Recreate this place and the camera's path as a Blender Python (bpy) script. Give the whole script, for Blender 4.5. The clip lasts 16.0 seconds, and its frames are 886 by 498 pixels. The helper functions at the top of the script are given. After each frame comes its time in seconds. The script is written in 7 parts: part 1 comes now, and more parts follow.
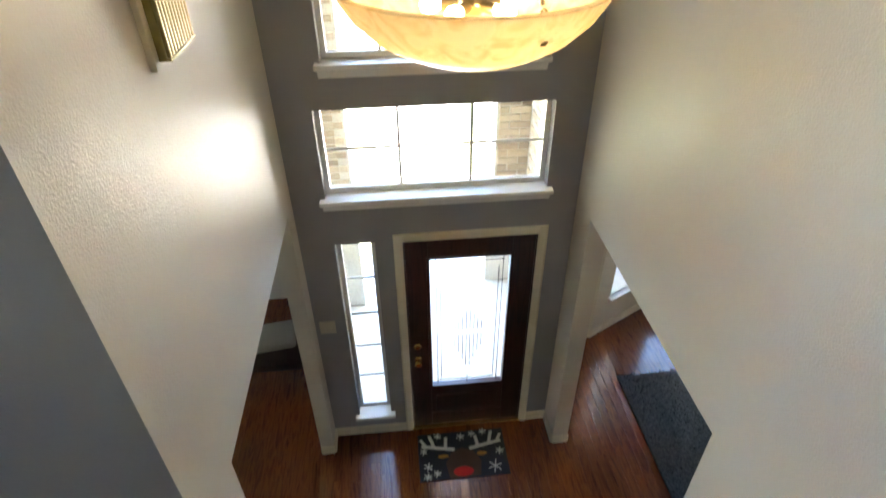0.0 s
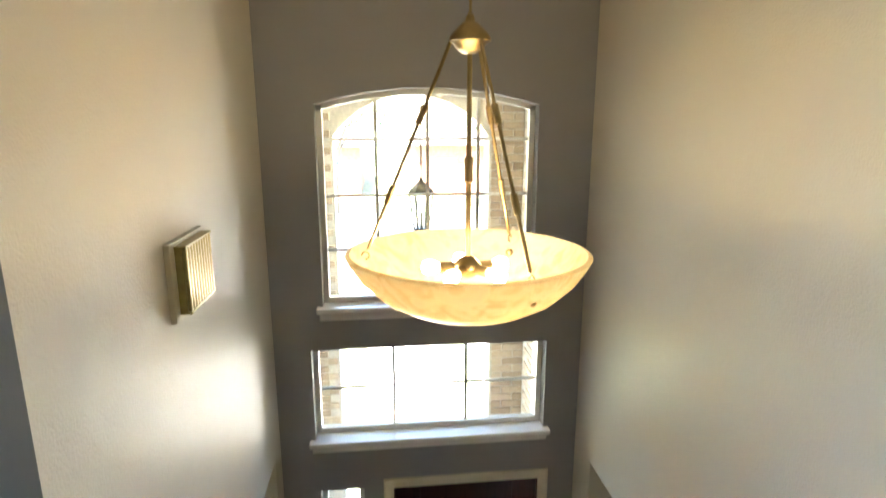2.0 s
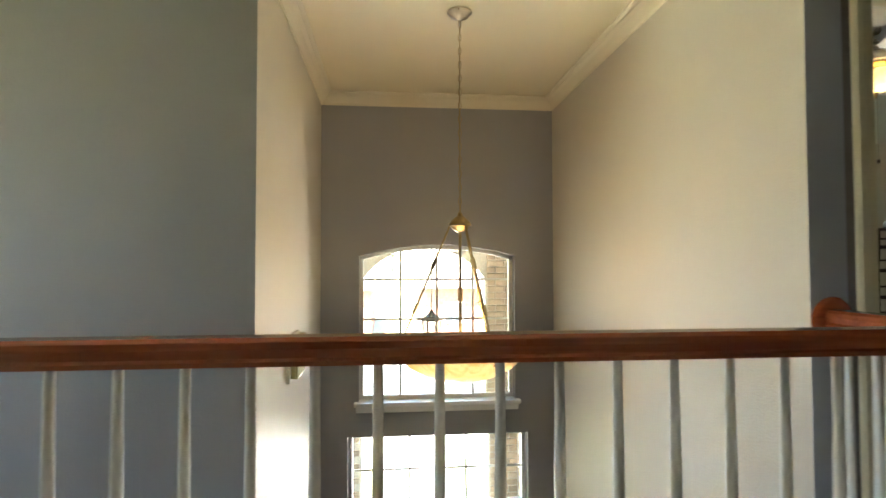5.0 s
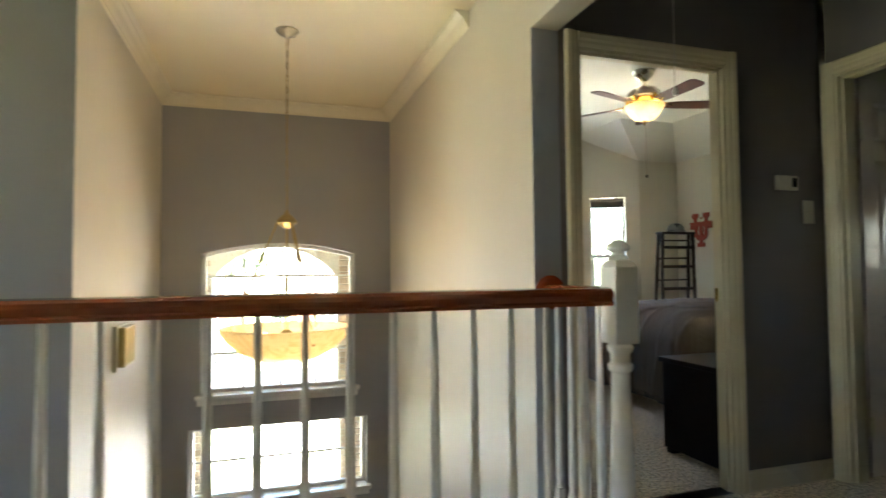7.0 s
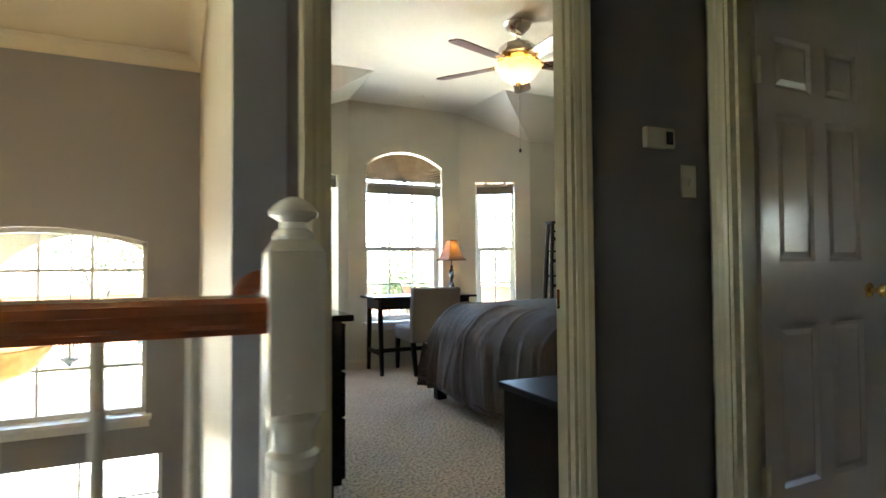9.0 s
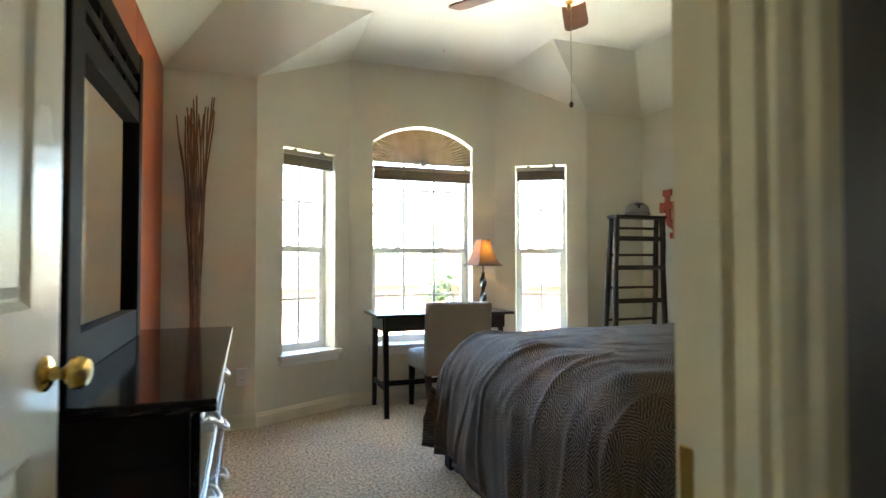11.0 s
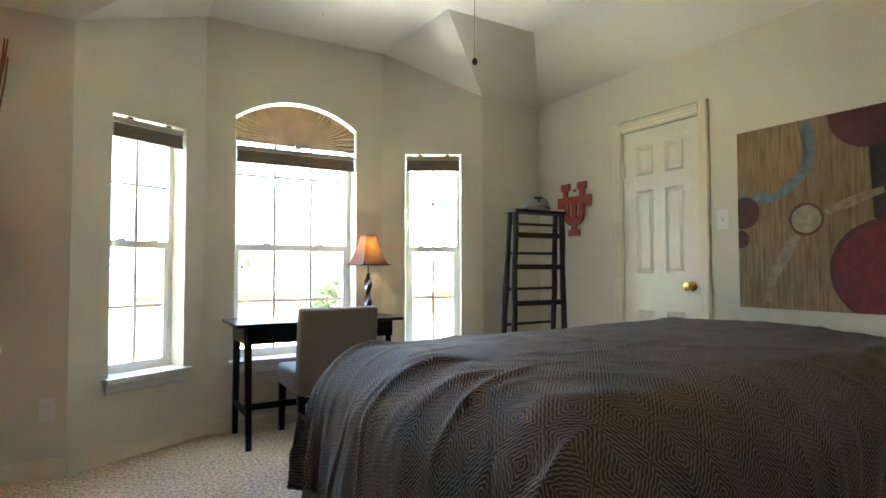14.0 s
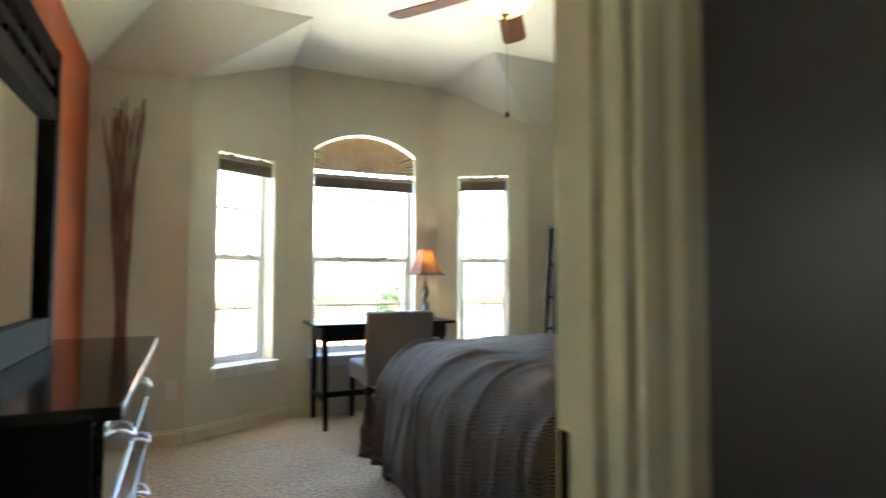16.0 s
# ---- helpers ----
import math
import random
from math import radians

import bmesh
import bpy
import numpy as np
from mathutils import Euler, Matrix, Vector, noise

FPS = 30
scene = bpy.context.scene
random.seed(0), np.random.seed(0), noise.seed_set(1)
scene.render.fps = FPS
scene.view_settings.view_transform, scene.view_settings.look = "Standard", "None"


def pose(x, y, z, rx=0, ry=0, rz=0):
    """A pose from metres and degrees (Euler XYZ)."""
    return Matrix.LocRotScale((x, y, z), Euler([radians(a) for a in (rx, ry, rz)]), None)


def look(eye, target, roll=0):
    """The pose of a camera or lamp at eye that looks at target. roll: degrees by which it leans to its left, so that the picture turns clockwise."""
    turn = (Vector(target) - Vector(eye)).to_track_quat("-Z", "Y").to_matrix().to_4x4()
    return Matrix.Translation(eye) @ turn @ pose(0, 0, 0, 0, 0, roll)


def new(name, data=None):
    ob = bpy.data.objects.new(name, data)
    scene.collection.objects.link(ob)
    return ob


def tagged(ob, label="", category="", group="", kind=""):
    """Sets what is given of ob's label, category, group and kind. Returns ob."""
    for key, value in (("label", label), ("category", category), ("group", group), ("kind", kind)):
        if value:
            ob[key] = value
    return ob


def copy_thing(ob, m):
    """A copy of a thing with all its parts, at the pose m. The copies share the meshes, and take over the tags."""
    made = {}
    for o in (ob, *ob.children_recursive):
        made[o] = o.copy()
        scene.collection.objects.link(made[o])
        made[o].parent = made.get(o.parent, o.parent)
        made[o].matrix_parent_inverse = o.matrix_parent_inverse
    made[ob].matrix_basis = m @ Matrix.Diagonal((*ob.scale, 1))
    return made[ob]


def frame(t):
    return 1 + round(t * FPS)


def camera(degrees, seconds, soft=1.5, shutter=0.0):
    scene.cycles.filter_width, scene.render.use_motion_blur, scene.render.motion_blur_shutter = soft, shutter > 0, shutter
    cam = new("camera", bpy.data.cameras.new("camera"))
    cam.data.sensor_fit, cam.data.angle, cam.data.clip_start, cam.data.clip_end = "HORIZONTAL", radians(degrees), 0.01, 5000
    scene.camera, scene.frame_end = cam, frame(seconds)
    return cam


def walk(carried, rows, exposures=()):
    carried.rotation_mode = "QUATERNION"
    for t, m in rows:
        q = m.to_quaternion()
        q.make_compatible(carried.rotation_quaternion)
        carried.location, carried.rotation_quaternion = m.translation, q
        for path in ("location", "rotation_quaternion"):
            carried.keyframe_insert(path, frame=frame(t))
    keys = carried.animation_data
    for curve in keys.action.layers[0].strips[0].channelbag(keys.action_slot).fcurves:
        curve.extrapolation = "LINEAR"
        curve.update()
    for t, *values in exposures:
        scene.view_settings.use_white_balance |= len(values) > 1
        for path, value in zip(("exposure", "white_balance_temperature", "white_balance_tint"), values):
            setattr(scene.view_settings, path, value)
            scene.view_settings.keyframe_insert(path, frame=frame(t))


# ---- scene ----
cam = camera(76.65, 16.0, shutter=0.6)
PATH = [
    (0, (0.735, 2.147, 1.050), (0.884, 3.757, -0.127), -0.6),
    (0.5, (0.718, 2.134, 1.042), (0.894, 3.853, 0.033), -0.3),
    (1, (0.704, 2.134, 1.068), (0.901, 3.943, 0.237), 0.0),
    (1.5, (0.702, 2.129, 1.104), (0.910, 4.013, 0.465), 0.1),
    (2, (0.708, 2.097, 1.132), (0.925, 4.035, 0.688), -0.0),
    (2.5, (0.720, 2.036, 1.142), (0.921, 4.009, 0.884), 0.2),
    (3, (0.722, 1.921, 1.147), (0.907, 3.908, 1.017), -0.2),
    (3.2, (0.722, 1.879, 1.148), (0.878, 3.871, 1.053), -0.2),
    (5.3, (0.584, 0.642, 1.130), (0.787, 2.630, 1.208), -0.3),
    (5.5, (0.602, 0.565, 1.121), (0.819, 2.551, 1.206), -0.6),
    (6, (0.656, 0.388, 1.098), (0.972, 2.362, 1.179), -0.5),
    (6.5, (0.711, 0.301, 1.078), (1.168, 2.247, 1.157), -0.4),
    (7, (0.836, 0.325, 1.059), (1.449, 2.227, 1.139), -0.5),
    (7.5, (1.029, 0.437, 1.041), (1.781, 2.290, 1.107), -0.5),
    (8, (1.295, 0.602, 1.047), (2.128, 2.420, 1.106), -0.5),
    (8.5, (1.597, 0.776, 1.055), (2.439, 2.589, 1.113), -0.4),
    (9, (1.820, 1.007, 1.045), (2.666, 2.819, 1.106), -0.4),
    (9.2, (1.911, 1.116, 1.043), (2.755, 2.928, 1.105), -0.4),
    (11.3, (2.646, 2.258, 1.133), (3.296, 4.149, 1.184), -0.1),
    (11.5, (2.673, 2.324, 1.128), (3.326, 4.213, 1.182), -0.3),
    (12, (2.728, 2.471, 1.116), (3.425, 4.344, 1.180), -0.2),
    (12.5, (2.760, 2.566, 1.106), (3.557, 4.399, 1.174), -0.1),
    (13, (2.814, 2.613, 1.093), (3.739, 4.384, 1.166), -0.0),
    (13.5, (2.854, 2.648, 1.081), (3.854, 4.378, 1.154), -0.1),
    (14, (2.835, 2.644, 1.077), (3.857, 4.362, 1.149), -0.1),
    (14.5, (2.769, 2.571, 1.080), (3.705, 4.337, 1.158), -0.1),
    (15, (2.694, 2.435, 1.090), (3.425, 4.295, 1.172), -0.2),
    (15.5, (2.641, 2.252, 1.112), (3.279, 4.146, 1.195), -0.0),
    (16, (2.648, 2.122, 1.103), (3.477, 3.939, 1.197), 0.1),
]
walk(cam, [(t, look(eye, target, roll)) for t, eye, target, roll in PATH], [(0, 5.15, 6550, 10.5), (3.0, 4.9, 6450, 8), (5.5, 5.0, 6450, 9), (8.0, 5.05, 6450, 9), (9.2, 5.2, 6500, 9), (11.3, 5.4, 6550, 7.5), (16, 5.35, 6550, 7.5)])

# ---- light ----
world = bpy.data.worlds.new("sky")
scene.world = world
world.use_nodes = True
sky = world.node_tree.nodes.new("ShaderNodeTexSky")
sky.sky_type = "NISHITA"
sky.sun_disc = False
sky.sun_elevation = radians(71)
sky.sun_rotation = radians(205)
sky.altitude = 100
background = world.node_tree.nodes["Background"]
background.inputs["Strength"].default_value = 0.11
world.node_tree.links.new(sky.outputs["Color"], background.inputs["Color"])
sun = new("sun", bpy.data.lights.new("sun", "SUN"))
sun.data.energy = 5.0
sun.data.angle = radians(0.5)
sun.data.color = (1.0, 0.95, 0.87)
# the sun stands high behind the house and lights the lawn in front of it
sun.matrix_world = look((-1.5, -3.2, 12.0), (0, 0, 2.0))


def point_lamp(name, at, watts, kelvin_rgb, size=0.03):
    lamp = new(name, bpy.data.lights.new(name, "POINT"))
    lamp.data.energy = watts
    lamp.data.color = kelvin_rgb
    lamp.data.shadow_soft_size = size
    lamp.location = at
    return lamp


WARM = (1.0, 0.72, 0.40)

# ---- materials ----
def material(name):
    m = bpy.data.materials.new(name)
    m.use_nodes = True
    return m, m.node_tree.nodes, m.node_tree.links, m.node_tree.nodes["Principled BSDF"]


def coords(nodes, links, scale=(1, 1, 1), generated=False):
    tc = nodes.new("ShaderNodeTexCoord")
    mp = nodes.new("ShaderNodeMapping")
    mp.inputs["Scale"].default_value = scale
    links.new(tc.outputs["Generated" if generated else "Object"], mp.inputs["Vector"])
    return mp.outputs["Vector"]


def noise_node(nodes, links, vec, scale, detail=3.0, rough=0.5):
    n = nodes.new("ShaderNodeTexNoise")
    n.inputs["Scale"].default_value = scale
    n.inputs["Detail"].default_value = detail
    n.inputs["Roughness"].default_value = rough
    links.new(vec, n.inputs["Vector"])
    return n.outputs["Fac"]


def ramp(nodes, links, fac, stops):
    r = nodes.new("ShaderNodeValToRGB")
    e = r.color_ramp.elements
    while len(e) < len(stops):
        e.new(0.5)
    for el, (p, c) in zip(e, stops):
        el.position = p
        el.color = (*c, 1)
    links.new(fac, r.inputs["Fac"])
    return r.outputs["Color"]


def bump(nodes, links, height, strength, distance, bsdf, before=None):
    b = nodes.new("ShaderNodeBump")
    b.inputs["Strength"].default_value = strength
    b.inputs["Distance"].default_value = distance
    links.new(height, b.inputs["Height"])
    if before is not None:
        links.new(before, b.inputs["Normal"])
    links.new(b.outputs["Normal"], bsdf.inputs["Normal"])
    return b.outputs["Normal"]


def mixed(c, f):
    return tuple(max(0.0, min(1.0, v * f)) for v in c)


def paint(name, color, rough=0.45, peel=0.35, spread=0.05, scale=1.0):
    """Wall paint: rolled or sprayed texture, faint unevenness."""
    m, nodes, links, b = material(name)
    v = coords(nodes, links)
    big = noise_node(nodes, links, v, 0.9 * scale, 3)
    col = ramp(nodes, links, big, [(0.3, mixed(color, 1 - spread)), (0.7, mixed(color, 1 + spread))])
    links.new(col, b.inputs["Base Color"])
    r = nodes.new("ShaderNodeMapRange")
    r.inputs["To Min"].default_value = rough - 0.05
    r.inputs["To Max"].default_value = rough + 0.08
    links.new(noise_node(nodes, links, v, 5, 2), r.inputs["Value"])
    links.new(r.outputs["Result"], b.inputs["Roughness"])
    if peel:
        fine = noise_node(nodes, links, v, 120, 2, 0.6)
        n1 = bump(nodes, links, fine, peel, 0.003, b)
        bump(nodes, links, noise_node(nodes, links, v, 22, 2), peel * 0.5, 0.004, b, n1)
    return m


def plain(name, color, rough=0.5, metal=0.0, grain=0.06, scale=30.0, coat=0.0, bumpy=0.0):
    m, nodes, links, b = material(name)
    v = coords(nodes, links)
    f = noise_node(nodes, links, v, scale, 4, 0.6)
    links.new(ramp(nodes, links, f, [(0.3, mixed(color, 1 - grain)), (0.7, mixed(color, 1 + grain))]), b.inputs["Base Color"])
    b.inputs["Metallic"].default_value = metal
    r = nodes.new("ShaderNodeMapRange")
    r.inputs["To Min"].default_value = max(0.02, rough - 0.06)
    r.inputs["To Max"].default_value = rough + 0.06
    links.new(noise_node(nodes, links, v, scale * 0.3, 3), r.inputs["Value"])
    links.new(r.outputs["Result"], b.inputs["Roughness"])
    b.inputs["Coat Weight"].default_value = coat
    b.inputs["Coat Roughness"].default_value = 0.08
    if bumpy:
        bump(nodes, links, f, bumpy, 0.004, b)
    return m


def wood(name, dark, light, rough=0.35, along=(1.5, 14, 14), coat=0.3, ring=2.0, vary=0.0):
    """Grained wood; the grain runs along the axis that is scaled least."""
    m, nodes, links, b = material(name)
    v = coords(nodes, links, along)
    n = nodes.new("ShaderNodeTexNoise")
    n.inputs["Scale"].default_value = ring
    n.inputs["Detail"].default_value = 6
    n.inputs["Distortion"].default_value = 1.2
    info = nodes.new("ShaderNodeObjectInfo")
    add = nodes.new("ShaderNodeVectorMath")
    mul = nodes.new("ShaderNodeVectorMath")
    mul.operation = "SCALE"
    mul.inputs["Scale"].default_value = 17.0
    links.new(info.outputs["Random"], mul.inputs[0])
    links.new(v, add.inputs[0])
    links.new(mul.outputs["Vector"], add.inputs[1])
    links.new(add.outputs["Vector"], n.inputs["Vector"])
    col = ramp(nodes, links, n.outputs["Fac"], [(0.32, dark), (0.52, light), (0.7, mixed(dark, 1.25))])
    if vary:
        hsv = nodes.new("ShaderNodeHueSaturation")
        mr = nodes.new("ShaderNodeMapRange")
        mr.inputs["To Min"].default_value = 1 - vary
        mr.inputs["To Max"].default_value = 1 + vary
        links.new(info.outputs["Random"], mr.inputs["Value"])
        links.new(mr.outputs["Result"], hsv.inputs["Value"])
        links.new(col, hsv.inputs["Color"])
        col = hsv.outputs["Color"]
    links.new(col, b.inputs["Base Color"])
    b.inputs["Roughness"].default_value = rough
    b.inputs["Coat Weight"].default_value = coat
    b.inputs["Coat Roughness"].default_value = 0.12
    bump(nodes, links, n.outputs["Fac"], 0.12, 0.002, b)
    return m


def glowing(name, color, strength, base=(0.9, 0.9, 0.9)):
    m, nodes, links, b = material(name)
    b.inputs["Base Color"].default_value = (*base, 1)
    b.inputs["Emission Color"].default_value = (*color, 1)
    b.inputs["Emission Strength"].default_value = strength
    return m


def pane_glass(name, rough=0.0):
    m, nodes, links, b = material(name)
    b.inputs["Base Color"].default_value = (0.97, 0.99, 0.98, 1)
    b.inputs["Roughness"].default_value = rough
    b.inputs["IOR"].default_value = 1.05
    b.inputs["Transmission Weight"].default_value = 1.0
    return m


BEIGE = paint("beige wall paint", (0.61, 0.56, 0.485), 0.50, 0.75, 0.03)
TAUPE = paint("grey accent wall paint", (0.315, 0.313, 0.335), 0.42, 0.35)
# One hall paint in three tones; this one has blue daylight mixed in.
HALL_DAYLIT = paint("hall paint with daylight in its colour", (0.350, 0.366, 0.415), 0.40, 0.35)
# The hall paint toned for the stairwell's duller, warmer light.
HALL_STAIRLIT = paint("hall paint toned for the stairwell light", (0.262, 0.252, 0.240), 0.40, 0.35)
# Same hall paint again, darkened here for the side hall's shade.
HALL_SHADED = paint("hall paint with shade in its colour", (0.168, 0.150, 0.152), 0.42, 0.35)
CREAM = paint("cream bedroom paint", (0.655, 0.622, 0.515), 0.55, 0.35)
ORANGE = paint("orange accent paint", (0.41, 0.077, 0.015), 0.45, 0.35)
CEIL = paint("foyer ceiling paint", (0.78, 0.70, 0.52), 0.7, 0.6)
CEIL_BED = paint("bedroom ceiling paint", (0.72, 0.70, 0.61), 0.7, 0.6)
TRIM = plain("white semi-gloss trim", (0.72, 0.665, 0.53), 0.28, grain=0.015, scale=4)
# TRIM again, yellowed and dimmed for the hall's warm, low light.
HALLTRIM = plain("trim enamel with warm dim light in its colour", (0.66, 0.585, 0.405), 0.30, grain=0.02, scale=4)
WHITE = plain("white enamel", (0.80, 0.79, 0.76), 0.25, grain=0.03, scale=8)
VINYL = plain("white vinyl window frame", (0.80, 0.80, 0.78), 0.35, grain=0.03, scale=8)
GLASS = pane_glass("window glass")
FROSTED = pane_glass("lightly frosted door glass", 0.10)
CROWNPAINT = plain("cream crown paint", (0.76, 0.70, 0.56), 0.6, grain=0.02, scale=6)
PLASTIC = plain("almond plastic", (0.60, 0.56, 0.45), 0.35, grain=0.03)
BRASS = plain("polished brass", (0.80, 0.55, 0.18), 0.16, 1.0, grain=0.05)
BRONZE = plain("antique brass", (0.42, 0.32, 0.16), 0.32, 1.0, grain=0.12)
NICKEL = plain("brushed nickel", (0.62, 0.58, 0.50), 0.28, 1.0, grain=0.06)
CHROME = plain("satin chrome", (0.84, 0.83, 0.82), 0.34, 1.0, grain=0.03)
CHERRY = wood("cherry handrail", (0.23, 0.050, 0.017), (0.31, 0.075, 0.025), 0.22, (0.5, 22, 22), 0.6)
ESPRESSO = wood("espresso wood", (0.006, 0.004, 0.004), (0.014, 0.009, 0.008), 0.36, (1.5, 16, 16), 0.0)
ESPRESSO.node_tree.nodes["Principled BSDF"].inputs["Specular IOR Level"].default_value = 0.16
SATINFRAME = wood("satin espresso frame", (0.006, 0.004, 0.003), (0.013, 0.008, 0.006), 0.62, (1.5, 16, 16), 0.0)
SATINFRAME.node_tree.nodes["Principled BSDF"].inputs["Specular IOR Level"].default_value = 0.08
LACQUER = wood("lacquered espresso wood", (0.006, 0.004, 0.004), (0.011, 0.007, 0.006), 0.10, (1.5, 16, 16), 0.0)
LACQUER.node_tree.nodes["Principled BSDF"].inputs["Specular IOR Level"].default_value = 0.25
DARKDOOR = wood("dark mahogany door", (0.028, 0.009, 0.009), (0.055, 0.018, 0.016), 0.3, (14, 14, 1.2), 0.5)


def carpet_material():
    """Cut-pile carpet: beige yarn flecked with brown."""
    m, nodes, links, b = material("speckled carpet")
    v = coords(nodes, links)
    fine = noise_node(nodes, links, v, 60, 4, 0.75)
    tuft = noise_node(nodes, links, v, 30, 3, 0.6)
    big = noise_node(nodes, links, v, 2.2, 3)
    c1 = ramp(nodes, links, fine, [(0.37, (0.14, 0.088, 0.045)), (0.46, (0.52, 0.41, 0.26)), (0.58, (0.90, 0.745, 0.505))])
    c2 = ramp(nodes, links, big, [(0.3, (0.86, 0.86, 0.86)), (0.7, (1, 1, 1))])
    mix = nodes.new("ShaderNodeMix")
    mix.data_type = "RGBA"
    mix.blend_type = "MULTIPLY"
    mix.inputs["Factor"].default_value = 1.0
    links.new(c1, mix.inputs["A"])
    links.new(c2, mix.inputs["B"])
    links.new(mix.outputs["Result"], b.inputs["Base Color"])
    b.inputs["Roughness"].default_value = 0.95
    b.inputs["Sheen Weight"].default_value = 0.25
    n1 = bump(nodes, links, tuft, 0.9, 0.02, b)
    bump(nodes, links, fine, 0.7, 0.008, b, n1)
    return m


CARPET = carpet_material()
OAK = wood("oak floor plank", (0.085, 0.020, 0.006), (0.215, 0.066, 0.018), 0.2, (14, 1.4, 14), 0.35, 2.2, 0.16)
SUBFLOOR = plain("dark joint under the planks", (0.05, 0.02, 0.01), 0.6)

# ---- building helpers ----
def finish(bm, name, mats, parent=None, smooth=False):
    bmesh.ops.recalc_face_normals(bm, faces=bm.faces)
    me = bpy.data.meshes.new(name)
    bm.to_mesh(me)
    bm.free()
    for m in (mats if isinstance(mats, (list, tuple)) else [mats]):
        me.materials.append(m)
    if smooth:
        for p in me.polygons:
            p.use_smooth = True
        me.set_sharp_from_angle(angle=radians(40))
    ob = new(name, me)
    ob.parent = parent
    return ob


def part(name, bm, mats, parent, label="", smooth=False):
    ob = finish(bm, name, mats, parent, smooth)
    if label:
        ob["label"] = label
    return ob


def thing(name, label, category, at=(0, 0, 0), turn=0.0, group=""):
    e = new(name)
    e.empty_display_size = 0.1
    e.matrix_world = pose(*at, 0, 0, turn)
    return tagged(e, label, category, group)


def setting(ob, label="", category=""):
    return tagged(ob, label, category, kind="structure")


def add_box(bm, lo, hi, bevel=0.0, segments=2, m=None, mat=0):
    g = bmesh.ops.create_cube(bm, size=1)
    vs = g["verts"]
    for v in vs:
        v.co = Vector([lo[i] + (v.co[i] + 0.5) * (hi[i] - lo[i]) for i in range(3)])
    faces = set(f for v in vs for f in v.link_faces)
    if bevel:
        es = list(set(e for v in vs for e in v.link_edges))
        r = bmesh.ops.bevel(bm, geom=es, offset=bevel, segments=segments, affect="EDGES", profile=0.6)
        faces = set(r["faces"]) | set(f for f in faces if f.is_valid)
        vs = list(set(v for f in faces for v in f.verts))
    for f in faces:
        f.material_index = mat
    if m is not None:
        bmesh.ops.transform(bm, matrix=m, verts=vs)
    return vs


def box(lo, hi, bevel=0.0, segments=2, m=None):
    bm = bmesh.new()
    add_box(bm, lo, hi, bevel, segments, m)
    return bm


def add_lathe(bm, profile, seg=24, m=None, closed=True, mat=0):
    """profile: (radius, z) pairs turned round z."""
    rings = []
    for r, z in profile:
        if r < 1e-5:
            rings.append([bm.verts.new((0, 0, z))])
        else:
            rings.append([bm.verts.new((r * math.cos(2 * math.pi * i / seg), r * math.sin(2 * math.pi * i / seg), z)) for i in range(seg)])
    for a, b in zip(rings, rings[1:]):
        for i in range(seg):
            j = (i + 1) % seg
            if len(a) == 1 and len(b) == 1:
                continue
            if len(a) == 1:
                f = bm.faces.new((a[0], b[j], b[i]))
            elif len(b) == 1:
                f = bm.faces.new((a[i], a[j], b[0]))
            else:
                f = bm.faces.new((a[i], a[j], b[j], b[i]))
            f.material_index = mat
    if closed:
        for ring in (rings[0], rings[-1]):
            if len(ring) > 2:
                bm.faces.new(ring).material_index = mat
    vs = [v for r in rings for v in r]
    if m is not None:
        bmesh.ops.transform(bm, matrix=m, verts=vs)
    return vs


def lathe(profile, seg=24, m=None, closed=True):
    bm = bmesh.new()
    add_lathe(bm, profile, seg, m, closed)
    return bm


def add_tube(bm, pts, radii, seg=10, cap=True, mat=0):
    """A round bar along points."""
    pts = [Vector(p) for p in pts]
    if not isinstance(radii, (list, tuple)):
        radii = [radii] * len(pts)
    rings = []
    side = None
    for i, p in enumerate(pts):
        d = (pts[min(i + 1, len(pts) - 1)] - pts[max(i - 1, 0)]).normalized()
        if side is None:
            side = d.orthogonal().normalized()
        side = (side - d * side.dot(d)).normalized()
        up = d.cross(side)
        rings.append([bm.verts.new(p + radii[i] * (math.cos(2 * math.pi * k / seg) * side + math.sin(2 * math.pi * k / seg) * up)) for k in range(seg)])
    for a, b in zip(rings, rings[1:]):
        for k in range(seg):
            j = (k + 1) % seg
            bm.faces.new((a[k], a[j], b[j], b[k])).material_index = mat
    if cap:
        bm.faces.new(rings[0])
        bm.faces.new(rings[-1])
    return [v for r in rings for v in r]


def tube(pts, radii, seg=10):
    bm = bmesh.new()
    add_tube(bm, pts, radii, seg)
    return bm


def add_sweep(bm, profile, a, b, up=(0, 0, 1), out=None, cap=True):
    """A moulding: a closed profile of (out, up) pairs drawn from a to b."""
    a, b, up = Vector(a), Vector(b), Vector(up)
    out = Vector(out) if out else (b - a).normalized().cross(up)
    r0 = [bm.verts.new(a + out * p + up * q) for p, q in profile]
    r1 = [bm.verts.new(b + out * p + up * q) for p, q in profile]
    n = len(profile)
    for i in range(n):
        bm.faces.new((r0[i], r0[(i + 1) % n], r1[(i + 1) % n], r1[i]))
    if cap:
        bm.faces.new(r0)
        bm.faces.new(r1)


def sweep(profile, a, b, up=(0, 0, 1), out=None):
    bm = bmesh.new()
    add_sweep(bm, profile, a, b, up, out)
    return bm


